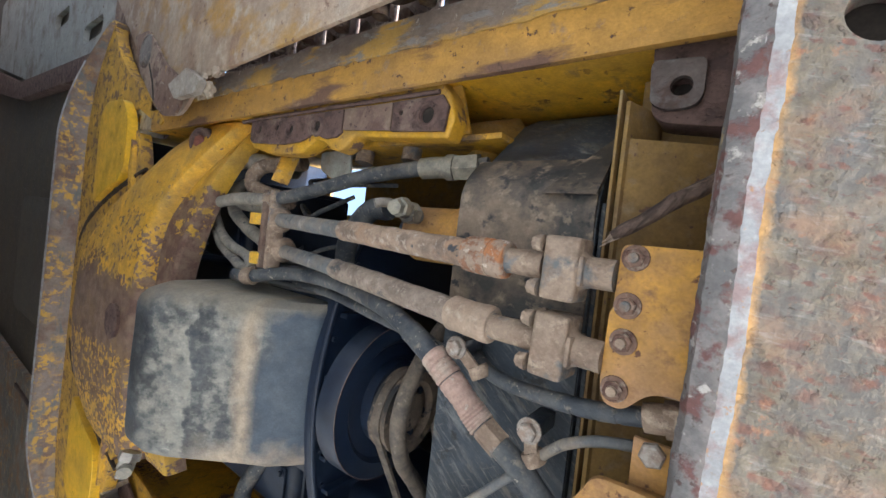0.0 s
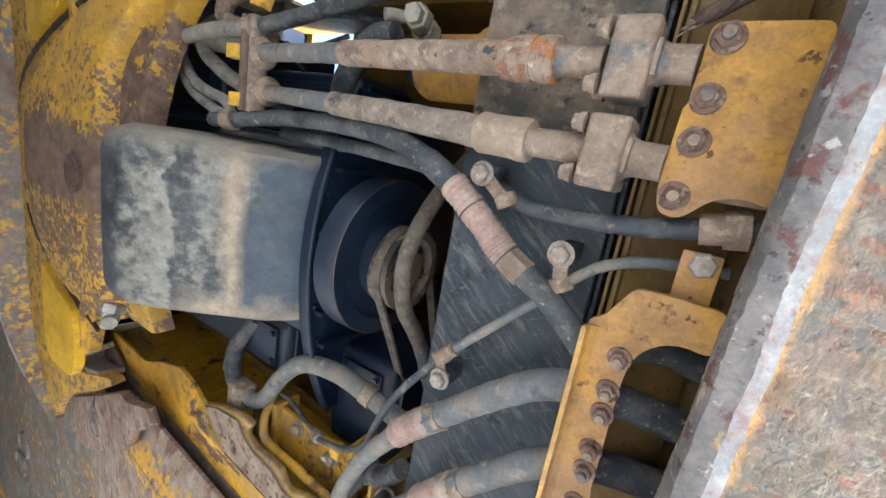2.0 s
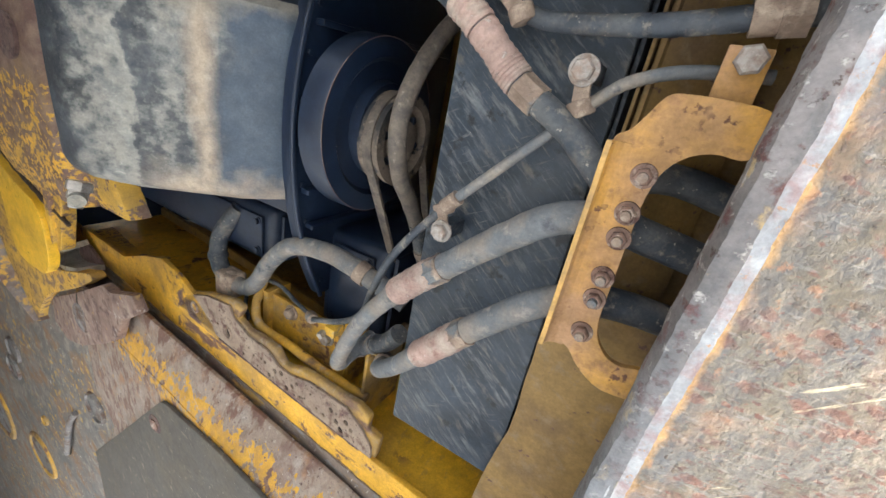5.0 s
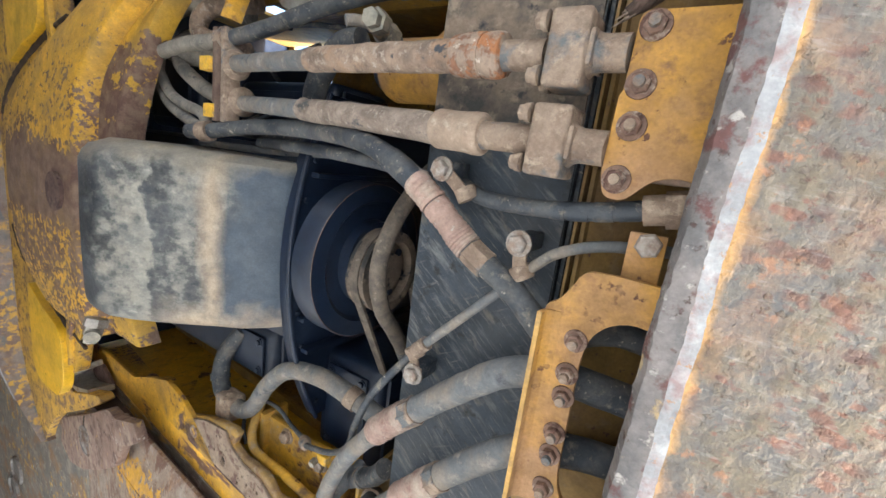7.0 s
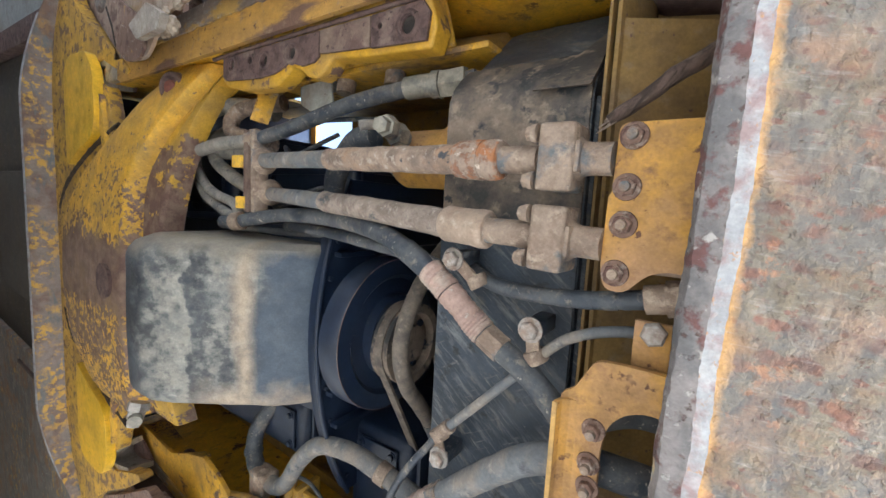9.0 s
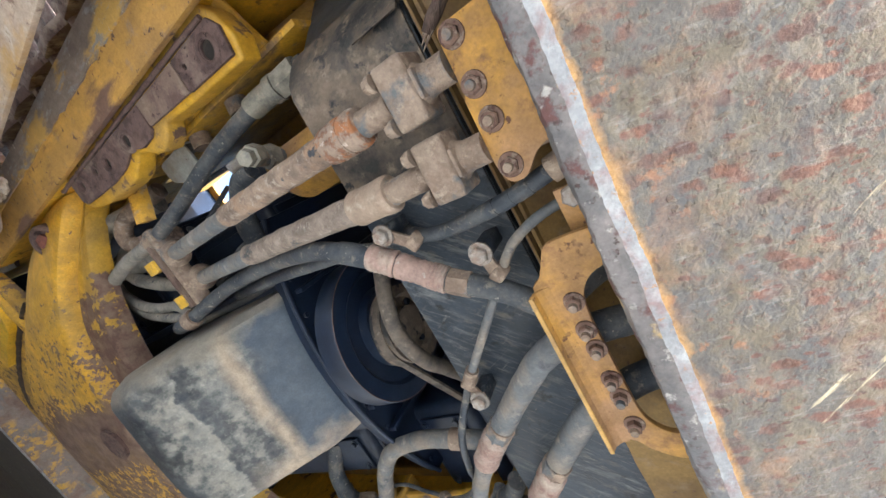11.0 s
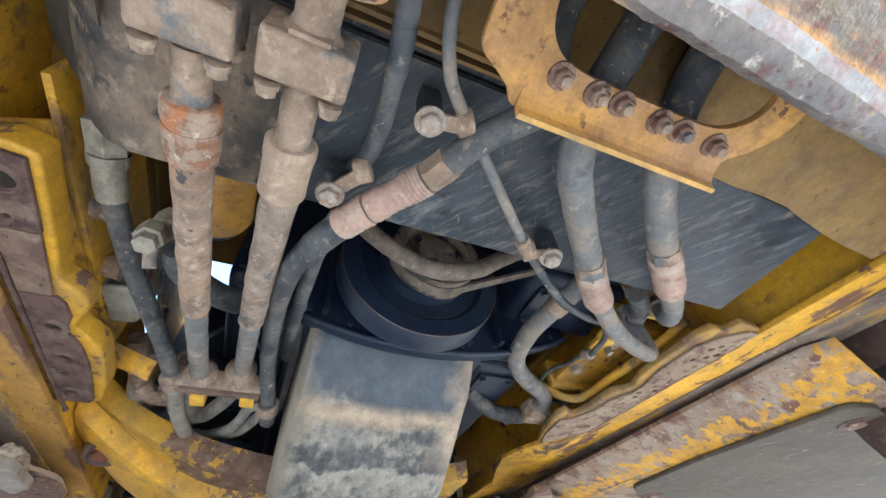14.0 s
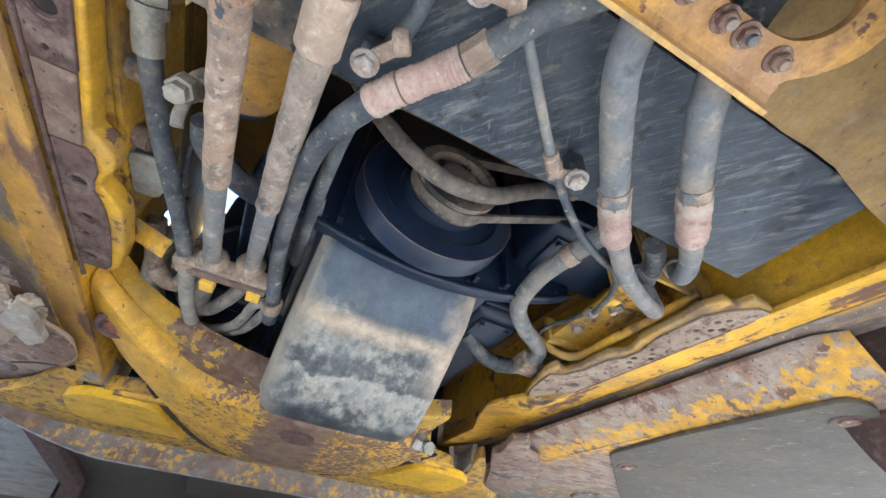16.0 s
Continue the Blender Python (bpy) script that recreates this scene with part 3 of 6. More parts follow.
def guard_rust(nt, geo, noise_at, ranged, math_node, mix, blend, colour, rgh):
    """Rust pits dragged in rows, denser towards the front, orange bleeding near the edge, pale scrapes."""
    sep = nt.nodes.new("ShaderNodeSeparateXYZ")
    nt.links.new(geo.outputs["Position"], sep.inputs[0])
    warm = ranged(noise_at(20, (1, 1, 1), 6.0, 13), 0.50, 0.68)
    fade = ranged(sep.outputs[0], 0.02, 0.20, 0.50, 0.22)
    colour = mix(math_node("MULTIPLY", warm, fade), colour, (0.30, 0.165, 0.095))
    mud = ranged(noise_at(34, (1.0, 0.6, 1), 7.0, 31), 0.49, 0.66)
    colour = mix(math_node("MULTIPLY", mud, 0.42), colour, (0.225, 0.195, 0.150))
    amount = ranged(sep.outputs[0], 0.0, 0.38, -0.040, 0.115)
    small = math_node("ADD", noise_at(150, (0.8, 1.4, 1, -12), 4.0, 16), amount)
    def spots(scale, size, shift):
        mp = nt.nodes.new("ShaderNodeMapping")
        mp.vector_type = "TEXTURE"
        mp.inputs["Scale"].default_value = (1.9, 0.72, 1)
        mp.inputs["Rotation"].default_value = (0, 0, radians(17))
        mp.inputs["Location"].default_value = (shift, shift, 0)
        nt.links.new(geo.outputs["Position"], mp.inputs[0])
        vo = nt.nodes.new("ShaderNodeTexVoronoi")
        vo.inputs["Scale"].default_value = scale
        nt.links.new(mp.outputs[0], vo.inputs["Vector"])
        edge = math_node("ADD", vo.outputs["Distance"], ranged(noise_at(scale * 2.2, ONE, 4.0, 7 + shift), 0.25, 0.75, -0.16, 0.16))
        keep = ranged(math_node("ADD", noise_at(scale * 0.35, ONE, 3.0, 9 + shift), amount), 0.44, 0.56)
        return math_node("MULTIPLY", ranged(edge, size, size + 0.13, 1.0, 0.0), keep)

    pit = math_node("MAXIMUM", math_node("MAXIMUM", spots(46, 0.27, 1.0), spots(95, 0.22, 2.0)), math_node("MULTIPLY", ranged(small, 0.585, 0.66), 0.7))
    colour = mix(math_node("MULTIPLY", pit, 0.9), colour, mix(ranged(noise_at(40, shift=8), 0.4, 0.6), (0.085, 0.046, 0.045), (0.165, 0.075, 0.056)))
    orange = math_node("MULTIPLY", ranged(noise_at(46, ONE, 5.0, 81), 0.60, 0.68), ranged(sep.outputs[0], 0.03, 0.12, 0.7, 0.0))
    colour = mix(orange, colour, (0.285, 0.135, 0.075))
    scrape = ranged(noise_at(12, (0.30, 3.4, 1, -35), 5.0, 21), 0.665, 0.70)
    colour = mix(scrape, colour, (0.47, 0.41, 0.29))
    edge = math_node("ADD", math_node("ADD", sep.outputs[0], math_node("MULTIPLY", sep.outputs[1], 0.027)), ranged(noise_at(40, ONE, 5.0, 41), 0.3, 0.7, -0.004, 0.004))
    colour = mix(ranged(edge, 0.0135, 0.0215, 0.85, 0.0), colour, (0.50, 0.29, 0.11))
    streak = ranged(noise_at(110, (0.10, 1.5, 1, 8), 3.0, 25), 0.58, 0.70)
    colour = mix(math_node("MULTIPLY", streak, 0.25), colour, (0.33, 0.33, 0.33))
    return colour, rgh


guard_steel = material("pitted guard steel", (0.112, 0.107, 0.104), 0.6, 0.1, [((0.090, 0.093, 0.100), 0.5, 0.15, 12, ONE, 0.44, 0.60), ((0.132, 0.114, 0.089), 0.8, 0, 30, ONE, 0.47, 0.64), ((0.12, 0.10, 0.09), 0.8, 0, 90, ONE, 0.58, 0.66)], 1.0, 75, 0.15, guard_rust)


# ---- mesh helpers ----
ORIGIN = {}


def finish(bm, sharp=38):
    bmesh.ops.recalc_face_normals(bm, faces=bm.faces)
    for f in bm.faces:
        f.smooth = True
    for e in bm.edges:
        e.smooth = len(e.link_faces) == 2 and e.calc_face_angle(0) < radians(sharp)


def mesh_object(name, bm, mat, at):
    finish(bm)
    bmesh.ops.translate(bm, verts=bm.verts, vec=-Vector(at))
    me = bpy.data.meshes.new(name)
    bm.to_mesh(me)
    bm.free()
    me.materials.append(mat)
    ob = new(name, me)
    ORIGIN[ob] = Vector(at)
    return ob


def thing(name, at, label, category, group="", kind=""):
    ob = new(name)
    ob.location, ob.empty_display_size = at, 0.05
    ORIGIN[ob] = Vector(at)
    return tagged(ob, label, category, group, kind)


def solid(name, bm, mat, at, label, category, group="", kind=""):
    ob = mesh_object(name, bm, mat, at)
    ob.location = at
    return tagged(ob, label, category, group, kind)


def part(name, bm, mat, parent, label=""):
    ob = mesh_object(name, bm, mat, ORIGIN[parent])
    ob.parent = parent
    return tagged(ob, label)


def bm_new():
    return bmesh.new()


def soften(bm, width, segments=2, angle=25):
    if width:
        edges = [e for e in bm.edges if len(e.link_faces) == 2 and e.calc_face_angle(0) > radians(angle)]
        bmesh.ops.bevel(bm, geom=edges, offset=width, segments=segments, affect="EDGES", profile=0.6, clamp_overlap=True)


def box(a, b, bevel=0.004, segments=2, m=None):
    bm = bm_new()
    a, b = Vector(a), Vector(b)
    bmesh.ops.create_cube(bm, size=1, matrix=Matrix.LocRotScale((a + b) / 2, None, b - a))
    soften(bm, bevel, segments)
    if m:
        bmesh.ops.transform(bm, matrix=m, verts=bm.verts)
    return bm


def prism(outline, axis, lo, hi, bevel=0.003, holes=(), segments=2):
    """An outline in the plane across the axis, drawn out from lo to hi; holes are (u, v, radius)."""
    bm = bm_new()
    def at(u, v, w):
        return {"x": (w, u, v), "y": (u, w, v), "z": (u, v, w)}[axis]
    loops = [list(outline)] + [[(u + r * math.cos(k * math.pi / 9), v + r * math.sin(k * math.pi / 9)) for k in range(18)] for u, v, r in [h for h in holes if len(h) == 3 and not isinstance(h[0], tuple)]] + [list(h) for h in holes if isinstance(h[0], tuple)]
    edges = []
    for loop in loops:
        vs = [bm.verts.new(at(u, v, lo)) for u, v in loop]
        edges += [bm.edges.new((vs[i], vs[(i + 1) % len(vs)])) for i in range(len(vs))]
    if holes:
        bmesh.ops.triangle_fill(bm, edges=edges, use_beauty=True)
    else:
        bm.faces.new([e.verts[0] for e in edges])
    res = bmesh.ops.extrude_face_region(bm, geom=bm.faces[:])
    move = Vector(at(0, 0, hi)) - Vector(at(0, 0, lo))
    bmesh.ops.translate(bm, verts=[v for v in res["geom"] if isinstance(v, bmesh.types.BMVert)], vec=move)
    bmesh.ops.recalc_face_normals(bm, faces=bm.faces)
    if bevel:
        soften(bm, bevel, segments)
    return bm


def rounded(points, radius, steps=4):
    """The outline with its corners rounded."""
    out, n = [], len(points)
    for i in range(n):
        p, a, b = Vector(points[i]), Vector(points[i - 1]), Vector(points[(i + 1) % n])
        ra = min(radius, (a - p).length * 0.45, (b - p).length * 0.45)
        s, e = p + (a - p).normalized() * ra, p + (b - p).normalized() * ra
        for k in range(steps + 1):
            t = k / steps
            out.append(tuple((1 - t) ** 2 * s + 2 * t * (1 - t) * p + t * t * e))
    return out


def curve(points, per=10):
    """A smooth line through the points."""
    p = [Vector(q) for q in points]
    if len(p) == 2:
        return [p[0].lerp(p[1], k / per) for k in range(per + 1)]
    p = [2 * p[0] - p[1]] + p + [2 * p[-1] - p[-2]]
    out = []
    for i in range(1, len(p) - 2):
        for k in range(per):
            t = k / per
            a, b, c, d = p[i - 1], p[i], p[i + 1], p[i + 2]
            out.append(0.5 * (2 * b + (c - a) * t + (2 * a - 5 * b + 4 * c - d) * t * t + (3 * b - a - 3 * c + d) * t ** 3))
    return out + [p[-2]]


def stretch(line, a, b):
    """The piece of a line between two shares of its length."""
    lengths = [0.0]
    for i in range(1, len(line)):
        lengths.append(lengths[-1] + (line[i] - line[i - 1]).length)
    total = lengths[-1]
    def point(s):
        s *= total
        for i in range(1, len(line)):
            if lengths[i] >= s:
                return line[i - 1].lerp(line[i], (s - lengths[i - 1]) / max(lengths[i] - lengths[i - 1], 1e-9))
        return line[-1]
    inner = [line[i] for i in range(len(line)) if a * total + 1e-4 < lengths[i] < b * total - 1e-4]
    return [point(a)] + inner + [point(b)]


def tube(line, radius, seg=16, wobble=0.0, flat=1.0):
    """A round bar along a line; radius is one number or a list of (share, radius)."""
    bm = bm_new()
    lengths = [0.0]
    for i in range(1, len(line)):
        lengths.append(lengths[-1] + (line[i] - line[i - 1]).length)
    def rad(s):
        if isinstance(radius, (int, float)):
            return radius
        for (s0, r0), (s1, r1) in zip(radius, radius[1:]):
            if s <= s1:
                return r0 + (r1 - r0) * max(0, (s - s0)) / max(s1 - s0, 1e-9)
        return radius[-1][1]
    side, rings = None, []
    for i, p in enumerate(line):
        d = (line[min(i + 1, len(line) - 1)] - line[max(i - 1, 0)]).normalized()
        if side is None:
            side = d.orthogonal().normalized()
        side = (side - d * side.dot(d)).normalized()
        up = d.cross(side)
        r = rad(lengths[i] / lengths[-1])
        ring = []
        for k in range(seg):
            a = 2 * math.pi * k / seg
            q = p + (side * math.cos(a) + up * math.sin(a) * flat) * r
            if wobble:
                q += (q - p) * (noise.noise(q * 45) * wobble)
            ring.append(bm.verts.new(q))
        rings.append(ring)
    for r0, r1 in zip(rings, rings[1:]):
        for k in range(seg):
            bm.faces.new((r0[k], r0[(k + 1) % seg], r1[(k + 1) % seg], r1[k]))
    for ring in (rings[0], rings[-1]):
        bm.faces.new(ring)
    return bm


def turned(profile, at, way, seg=24, caps=True):
    """A turned piece: (distance along, radius) pairs about a line."""
    way = Vector(way).normalized()
    side = way.orthogonal().normalized()
    up = way.cross(side)
    bm = bm_new()
    rings = [[bm.verts.new(Vector(at) + way * d + (side * math.cos(2 * math.pi * k / seg) + up * math.sin(2 * math.pi * k / seg)) * r) for k in range(seg)] for d, r in profile]
    for r0, r1 in zip(rings, rings[1:]):
        for k in range(seg):
            bm.faces.new((r0[k], r0[(k + 1) % seg], r1[(k + 1) % seg], r1[k]))
    for ring in (rings[0], rings[-1]) if caps else ():
        bm.faces.new(ring)
    return bm


def bolt(parent, at, way=(0, 0, -1), size=0.011, mat=None, washer=True, length=0.009):
    """A hexagon head with its washer, standing on a surface at that place."""
    mat = mat or bolt_rusty
    way = Vector(way).normalized()
    at = Vector(at)
    lift = 0.003 if washer else 0.0
    head = part("bolt", turned([(lift, size * 0.97), (lift + length * 0.8, size), (lift + length, size * 0.82)], at, way, 6), mat, parent)
    if washer:
        part("washer", turned([(0, size * 1.36), (0.0028, size * 1.31)], at, way, 20), mat, head)
    return head


# ---- ground ----
bm = bm_new()
bmesh.ops.create_grid(bm, x_segments=80, y_segments=80, size=40)
for v in bm.verts:
    v.co.z = noise.noise(v.co * 0.7) * 0.02
solid("ground", bm, sand, (0, 0, 0), "dry sandy yard ground under the machine", "ground", kind="structure")

MID = 0.40   # the machine's centre line


def mirror(y, side):
    return MID + side * y


def beside(points, side):
    """(x, distance from the centre line) on one side."""
    return [(u, mirror(d, side)) for u, d in points]


# ---- main frame rails ----
def rail_lean(bm, side):
    """The left rail climbs a little towards the rear."""
    if side > 0:
        bmesh.ops.transform(bm, matrix=Matrix(((1, 0, 0, 0), (0, 1, 0, 0), (-0.06, 0, 1, -0.008), (0, 0, 0, 1))), verts=bm.verts)
    return bm


def ragged(x0, x1, v, amp, n, seed):
    """Points along a worn edge that wanders about v."""
    return [(x0 + (x1 - x0) * k / n, v + amp * (noise.noise((k * 0.9, seed, 0)) + 0.6 * noise.noise((k * 3.1, seed, 4)))) for k in range(n + 1)]


def rail(side):
    """A box section beam: yellow inner web, worn bottom flange and a lower bare lip along its outer edge."""
    t = thing("frame_rail", (-0.9, mirror(0.72, side), 0.85), "long yellow box-section main frame rail with a worn grey underside", "frame rail", "main frame rails")
    def sec(pts):
        return rail_lean(prism([(mirror(u, side), v) for u, v in pts], "x", -2.30, 0.30, 0.004), side)
    part("web", sec([(0.694, 0.862), (0.80, 0.862), (0.80, 1.17), (0.694, 1.17)]), rail_web, t)
    back = -1.72 if side < 0 else -2.08
    split = ragged(back, 0.30, 0.748, 0.006, 90, side)
    inner = 0.676 if side < 0 else 0.664
    flange = [(back, inner + 0.012), (back + 0.03, inner), (0.30, inner)] + list(reversed(split))
    part("flange", rail_lean(prism([(u, mirror(v, side)) for u, v in flange], "z", 0.846, 0.860, 0.0015), side), rail_under if side > 0 else rail_under_mud, t, "scraped bottom flange, yellow with brown stains")
    lip = split + ([(0.30, 0.815), (back, 0.795)] if side < 0 else [(0.30, 0.87), (back, 0.85)])
    part("lip", rail_lean(prism([(u, mirror(v - 0.002, side)) for u, v in lip], "z", 0.842, 0.858, 0.0015), side), rail_lip, t, "bare brown-grey outer lip")
    tip = [(back - 0.12, 0.70), (back - 0.10, 0.69), (back - 0.002, inner + 0.012), (back - 0.002, 0.793), (back - 0.11, 0.765)]
    part("bare_end", rail_lean(prism([(u, mirror(v, side)) for u, v in tip], "z", 0.847, 0.870, 0.006), side), zinc if side < 0 else rail_lip, t, "bare battered steel end")
    part("top_flange", sec([(0.66, 1.172), (0.82, 1.172), (0.82, 1.19), (0.66, 1.19)]), yellow_dusty, t)
    return t


rail(-1)
rail_l = rail(1)
ledge = [(-1.90, 0.662), (-1.88, 0.640), (-1.57, 0.630), (-1.42, 0.565), (-1.30, 0.525), (-1.20, 0.540), (-1.10, 0.580), (-1.03, 0.625), (-1.00, 0.662)]
part("ledge", rail_lean(prism(beside(ledge, 1), "z", 0.842, 0.856, 0.002), 1), ledge_paint, rail_l, "dirty yellow ledge inside the rail")
foot = [(-1.93, 0.672), (-1.72, 0.672), (-1.57, 0.658), (-1.49, 0.620), (-1.40, 0.570), (-1.32, 0.535), (-1.24, 0.545)]
bm = bm_new()
rings = [[bm.verts.new((u + q * 0.006, mirror(d + q * 0.010, 1), 0.838 - 0.06 * u + h * (0.10 - 0.085 * k / 6))) for q, h in ((0, 0), (0, 1), (1, 1), (1, 0))] for k, (u, d) in enumerate(foot)]
for r0, r1_ in zip(rings, rings[1:]):
    for k in range(4):
        bm.faces.new((r0[k], r0[(k + 1) % 4], r1_[(k + 1) % 4], r1_[k]))
bm.faces.new(rings[0]), bm.faces.new(rings[-1])
part("upright", bm, yellow_chipped, rail_l, "chipped yellow upright on the ledge")
part("pocket", turned([(0, 0.022), (0.003, 0.021), (0.001, 0.010)], (-1.530, mirror(0.6375, 1), 0.970), (0.45, -0.85, -0.1), 18), rust_brown, rail_l, "brown bare hole in the upright")



def mount(side, bar, plates, holes, label):
    """A bar under the inner edge of a rail with a scalloped inner side, brown face plates and bolt holes; outlines are (x, distance from the centre line)."""
    xs = [u for u, v in bar]
    t = thing("mounting_bar", ((min(xs) + max(xs)) / 2, mirror(0.62, side), 0.88), label, "mounting bar", "engine mounting bars")
    def slab(pts, lo, hi, bevel, cuts=()):
        return rail_lean(prism([(u, mirror(v, side)) for u, v in pts], "z", lo, hi, bevel, [(u, mirror(v, side), r) for u, v, r in cuts], 3), side)
    base = 0.868 if side < 0 else 0.846
    part("bar", slab(bar, base + 0.0035, base + (0.024 if side > 0 else 0.048), 0.007), yellow_stained if side > 0 else bar_yellow, t)
    for pts, mat in plates:
        lo, hi = min(u for u, v in pts), max(u for u, v in pts)
        mine = [h for h in holes if lo + 0.012 < h[0] < hi - 0.012]
        part("wear_plate", slab(pts, base - 0.004, base + 0.003, 0.0015, mine), mat, t, "rusted brown face plate with bolt holes")
        for u, v, r in mine:
            # dark plug paints the shade of the hole
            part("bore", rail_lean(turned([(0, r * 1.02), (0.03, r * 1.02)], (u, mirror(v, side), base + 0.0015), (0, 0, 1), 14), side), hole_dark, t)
            if r > 0.009:
                part("hole_ring", rail_lean(turned([(-0.004, r + 0.001), (0.0025, r + 0.002), (0.0035, r + 0.005), (0.0020, r + 0.009), (-0.002, r + 0.012)], (u, mirror(v, side), base - 0.004), (0, 0, -1), 22, False), side), mat, t)
    return t


mount(-1, [(-1.090, 0.700), (-1.086, 0.614), (-1.065, 0.597), (-0.995, 0.580), (-0.893, 0.573), (-0.850, 0.576), (-0.822, 0.590), (-0.797, 0.606), (-0.770, 0.598), (-0.745, 0.580), (-0.717, 0.573), (-0.690, 0.584), (-0.670, 0.606), (-0.645, 0.602), (-0.560, 0.594), (-0.425, 0.585), (-0.413, 0.62), (-0.428, 0.664), (-0.46, 0.700)],
      [([(-1.070, 0.664), (-1.071, 0.618), (-1.057, 0.608), (-0.99, 0.602), (-0.917, 0.597), (-0.86, 0.599), (-0.833, 0.604), (-0.801, 0.616), (-0.778, 0.608), (-0.757, 0.601), (-0.72, 0.603), (-0.704, 0.612), (-0.702, 0.662)], rust_brown),
       ([(-0.699, 0.662), (-0.699, 0.617), (-0.65, 0.613), (-0.56, 0.606), (-0.560, 0.661)], rust_tan),
       ([(-0.557, 0.661), (-0.557, 0.604), (-0.430, 0.596), (-0.424, 0.640), (-0.440, 0.662)], rust_brown)],
      [(-0.470, 0.628, 0.015), (-0.789, 0.632, 0.0125), (-0.889, 0.632, 0.011), (-0.950, 0.641, 0.008), (-1.027, 0.642, 0.011), (-0.535, 0.638, 0.005)],
      "rusty brown mounting bar with bolt holes and scalloped yellow side")
speckle = [(-0.88 + 0.0195 * k + 0.006 * math.sin(k * 7.1), 0.625 + 0.020 * math.sin(k * 4.3 + 1), 0.0052 + 0.0022 * math.sin(k * 5.7)) for k in range(22)]
mount(1, [(-1.215, 0.652), (-1.165, 0.583), (-1.05, 0.535), (-0.93, 0.500), (-0.890, 0.505), (-0.912, 0.548), (-0.868, 0.562), (-0.82, 0.556), (-0.755, 0.556), (-0.722, 0.586), (-0.70, 0.583), (-0.655, 0.562), (-0.61, 0.556), (-0.535, 0.552), (-0.47, 0.545), (-0.435, 0.556), (-0.437, 0.592), (-0.400, 0.598), (-0.405, 0.660)],
      [([(-1.212, 0.650), (-1.160, 0.586), (-1.05, 0.540), (-0.945, 0.520), (-0.922, 0.550), (-0.86, 0.572), (-0.78, 0.574), (-0.735, 0.596), (-0.69, 0.596), (-0.62, 0.574), (-0.5, 0.568), (-0.445, 0.596), (-0.415, 0.630), (-0.412, 0.657), (-0.8, 0.657)], rust_pitted)],
      [(-1.120, 0.612, 0.010), (-0.952, 0.612, 0.013), (-1.07, 0.608, 0.004), (-1.03, 0.616, 0.004), (-1.0, 0.606, 0.004)] + speckle,
      "scalloped rusty mounting bar with small holes on the rail")

# weld seam beside each mounting bar
for s, d, h in ((-1, 0.669, 0.867), (1, 0.6615, 0.848)):
    solid("weld_seam", rail_lean(tube(curve([(-1.12, mirror(d, s), h), (-0.8, mirror(d + 0.001, s), h - 0.0005), (-0.45, mirror(d, s), h)], 24), 0.0048, 8, 0.4), s), rust_brown, (-0.8, mirror(0.688, s), 0.861), "rough rusty weld seam along the rail", "weld seam", "weld seams")


# ---- front cross channel ----
chan = thing("cross_channel", (-0.13, MID, 0.80), "yellow inverted steel channel crossing the frame behind the front guard", "cross channel")
part("rear_web", prism([(-0.218, 0.832), (0.495, 0.832), (0.495, 0.852), (1.03, 0.852), (1.03, 1.10), (-0.218, 1.10)], "x", -0.134, -0.130, 0.001), ochre, chan)
part("roof", box((-0.126, -0.266, 0.93), (0.40, 1.066, 0.95), 0.003), ochre, chan)
part("front_web", box((0.012, -0.266, 0.735), (0.026, 1.066, 0.928), 0.003), ochre, chan)
wavy = [(-0.174 + 0.026 * min(1.0, (1.02 - y) / 0.25) ** 2 + 0.005 * noise.noise((y * 16, 4, 0)), y) for y in np.linspace(1.02, 0.50, 30)]
part("bottom_flange", prism([(0.008, 0.50), (0.008, 1.04), (-0.12, 1.04)] + wavy, "z", 0.844, 0.850, 0.0012), ochre, chan, "dusty ochre bottom flange with a wavy edge")
part("flange_wall", box((-0.006, 0.50, 0.786), (0.006, 1.04, 0.8425), 0.002), ochre, chan)
part("fold", prism([(-0.126, 0.838), (-0.121, 0.838), (-0.096, 0.905), (-0.096, 0.930), (-0.126, 0.930)], "y", -0.205, 0.49, 0.001), ochre, chan, "bent ochre edge strip")
part("inner_sheet", prism([(-0.1285, 0.846), (-0.122, 0.843), (-0.02, 0.902), (-0.02, 0.912)], "y", -0.16, 0.49, 0.002), ochre, chan, "sloping ochre inner sheet")

# lug with a bolt hole at the rail end
lug = thing("bolt_lug", (-0.065, -0.22, 0.87), "grey worn steel lug with a bolt hole under the rail end", "lug")
part("face", prism(rounded([(-0.109, -0.266), (-0.1055, -0.212), (-0.094, -0.203), (-0.074, -0.199), (-0.054, -0.203), (-0.046, -0.215), (-0.046, -0.262)], 0.010, 3), "z", 0.868, 0.8775, 0.003, [(-0.071, -0.229, 0.0125)]), lug_steel, lug)
part("block", prism(rounded([(-0.110, -0.300), (-0.104, -0.200), (-0.090, -0.188), (-0.015, -0.176), (-0.012, -0.300)], 0.012, 3), "z", 0.880, 0.94, 0.003, [(-0.071, -0.229, 0.0125)]), rust_brown, lug)
part("bore", turned([(0, 0.012), (0.05, 0.012)], (-0.071, -0.229, 0.895), (0, 0, 1)), hole_dark, lug)


# ---- front guard plate, sloping up to the front ----
SLOPE = 0.34
def guard_z(x):
    return 0.6654 + SLOPE * x


def skew(y):
    return -0.027 * y


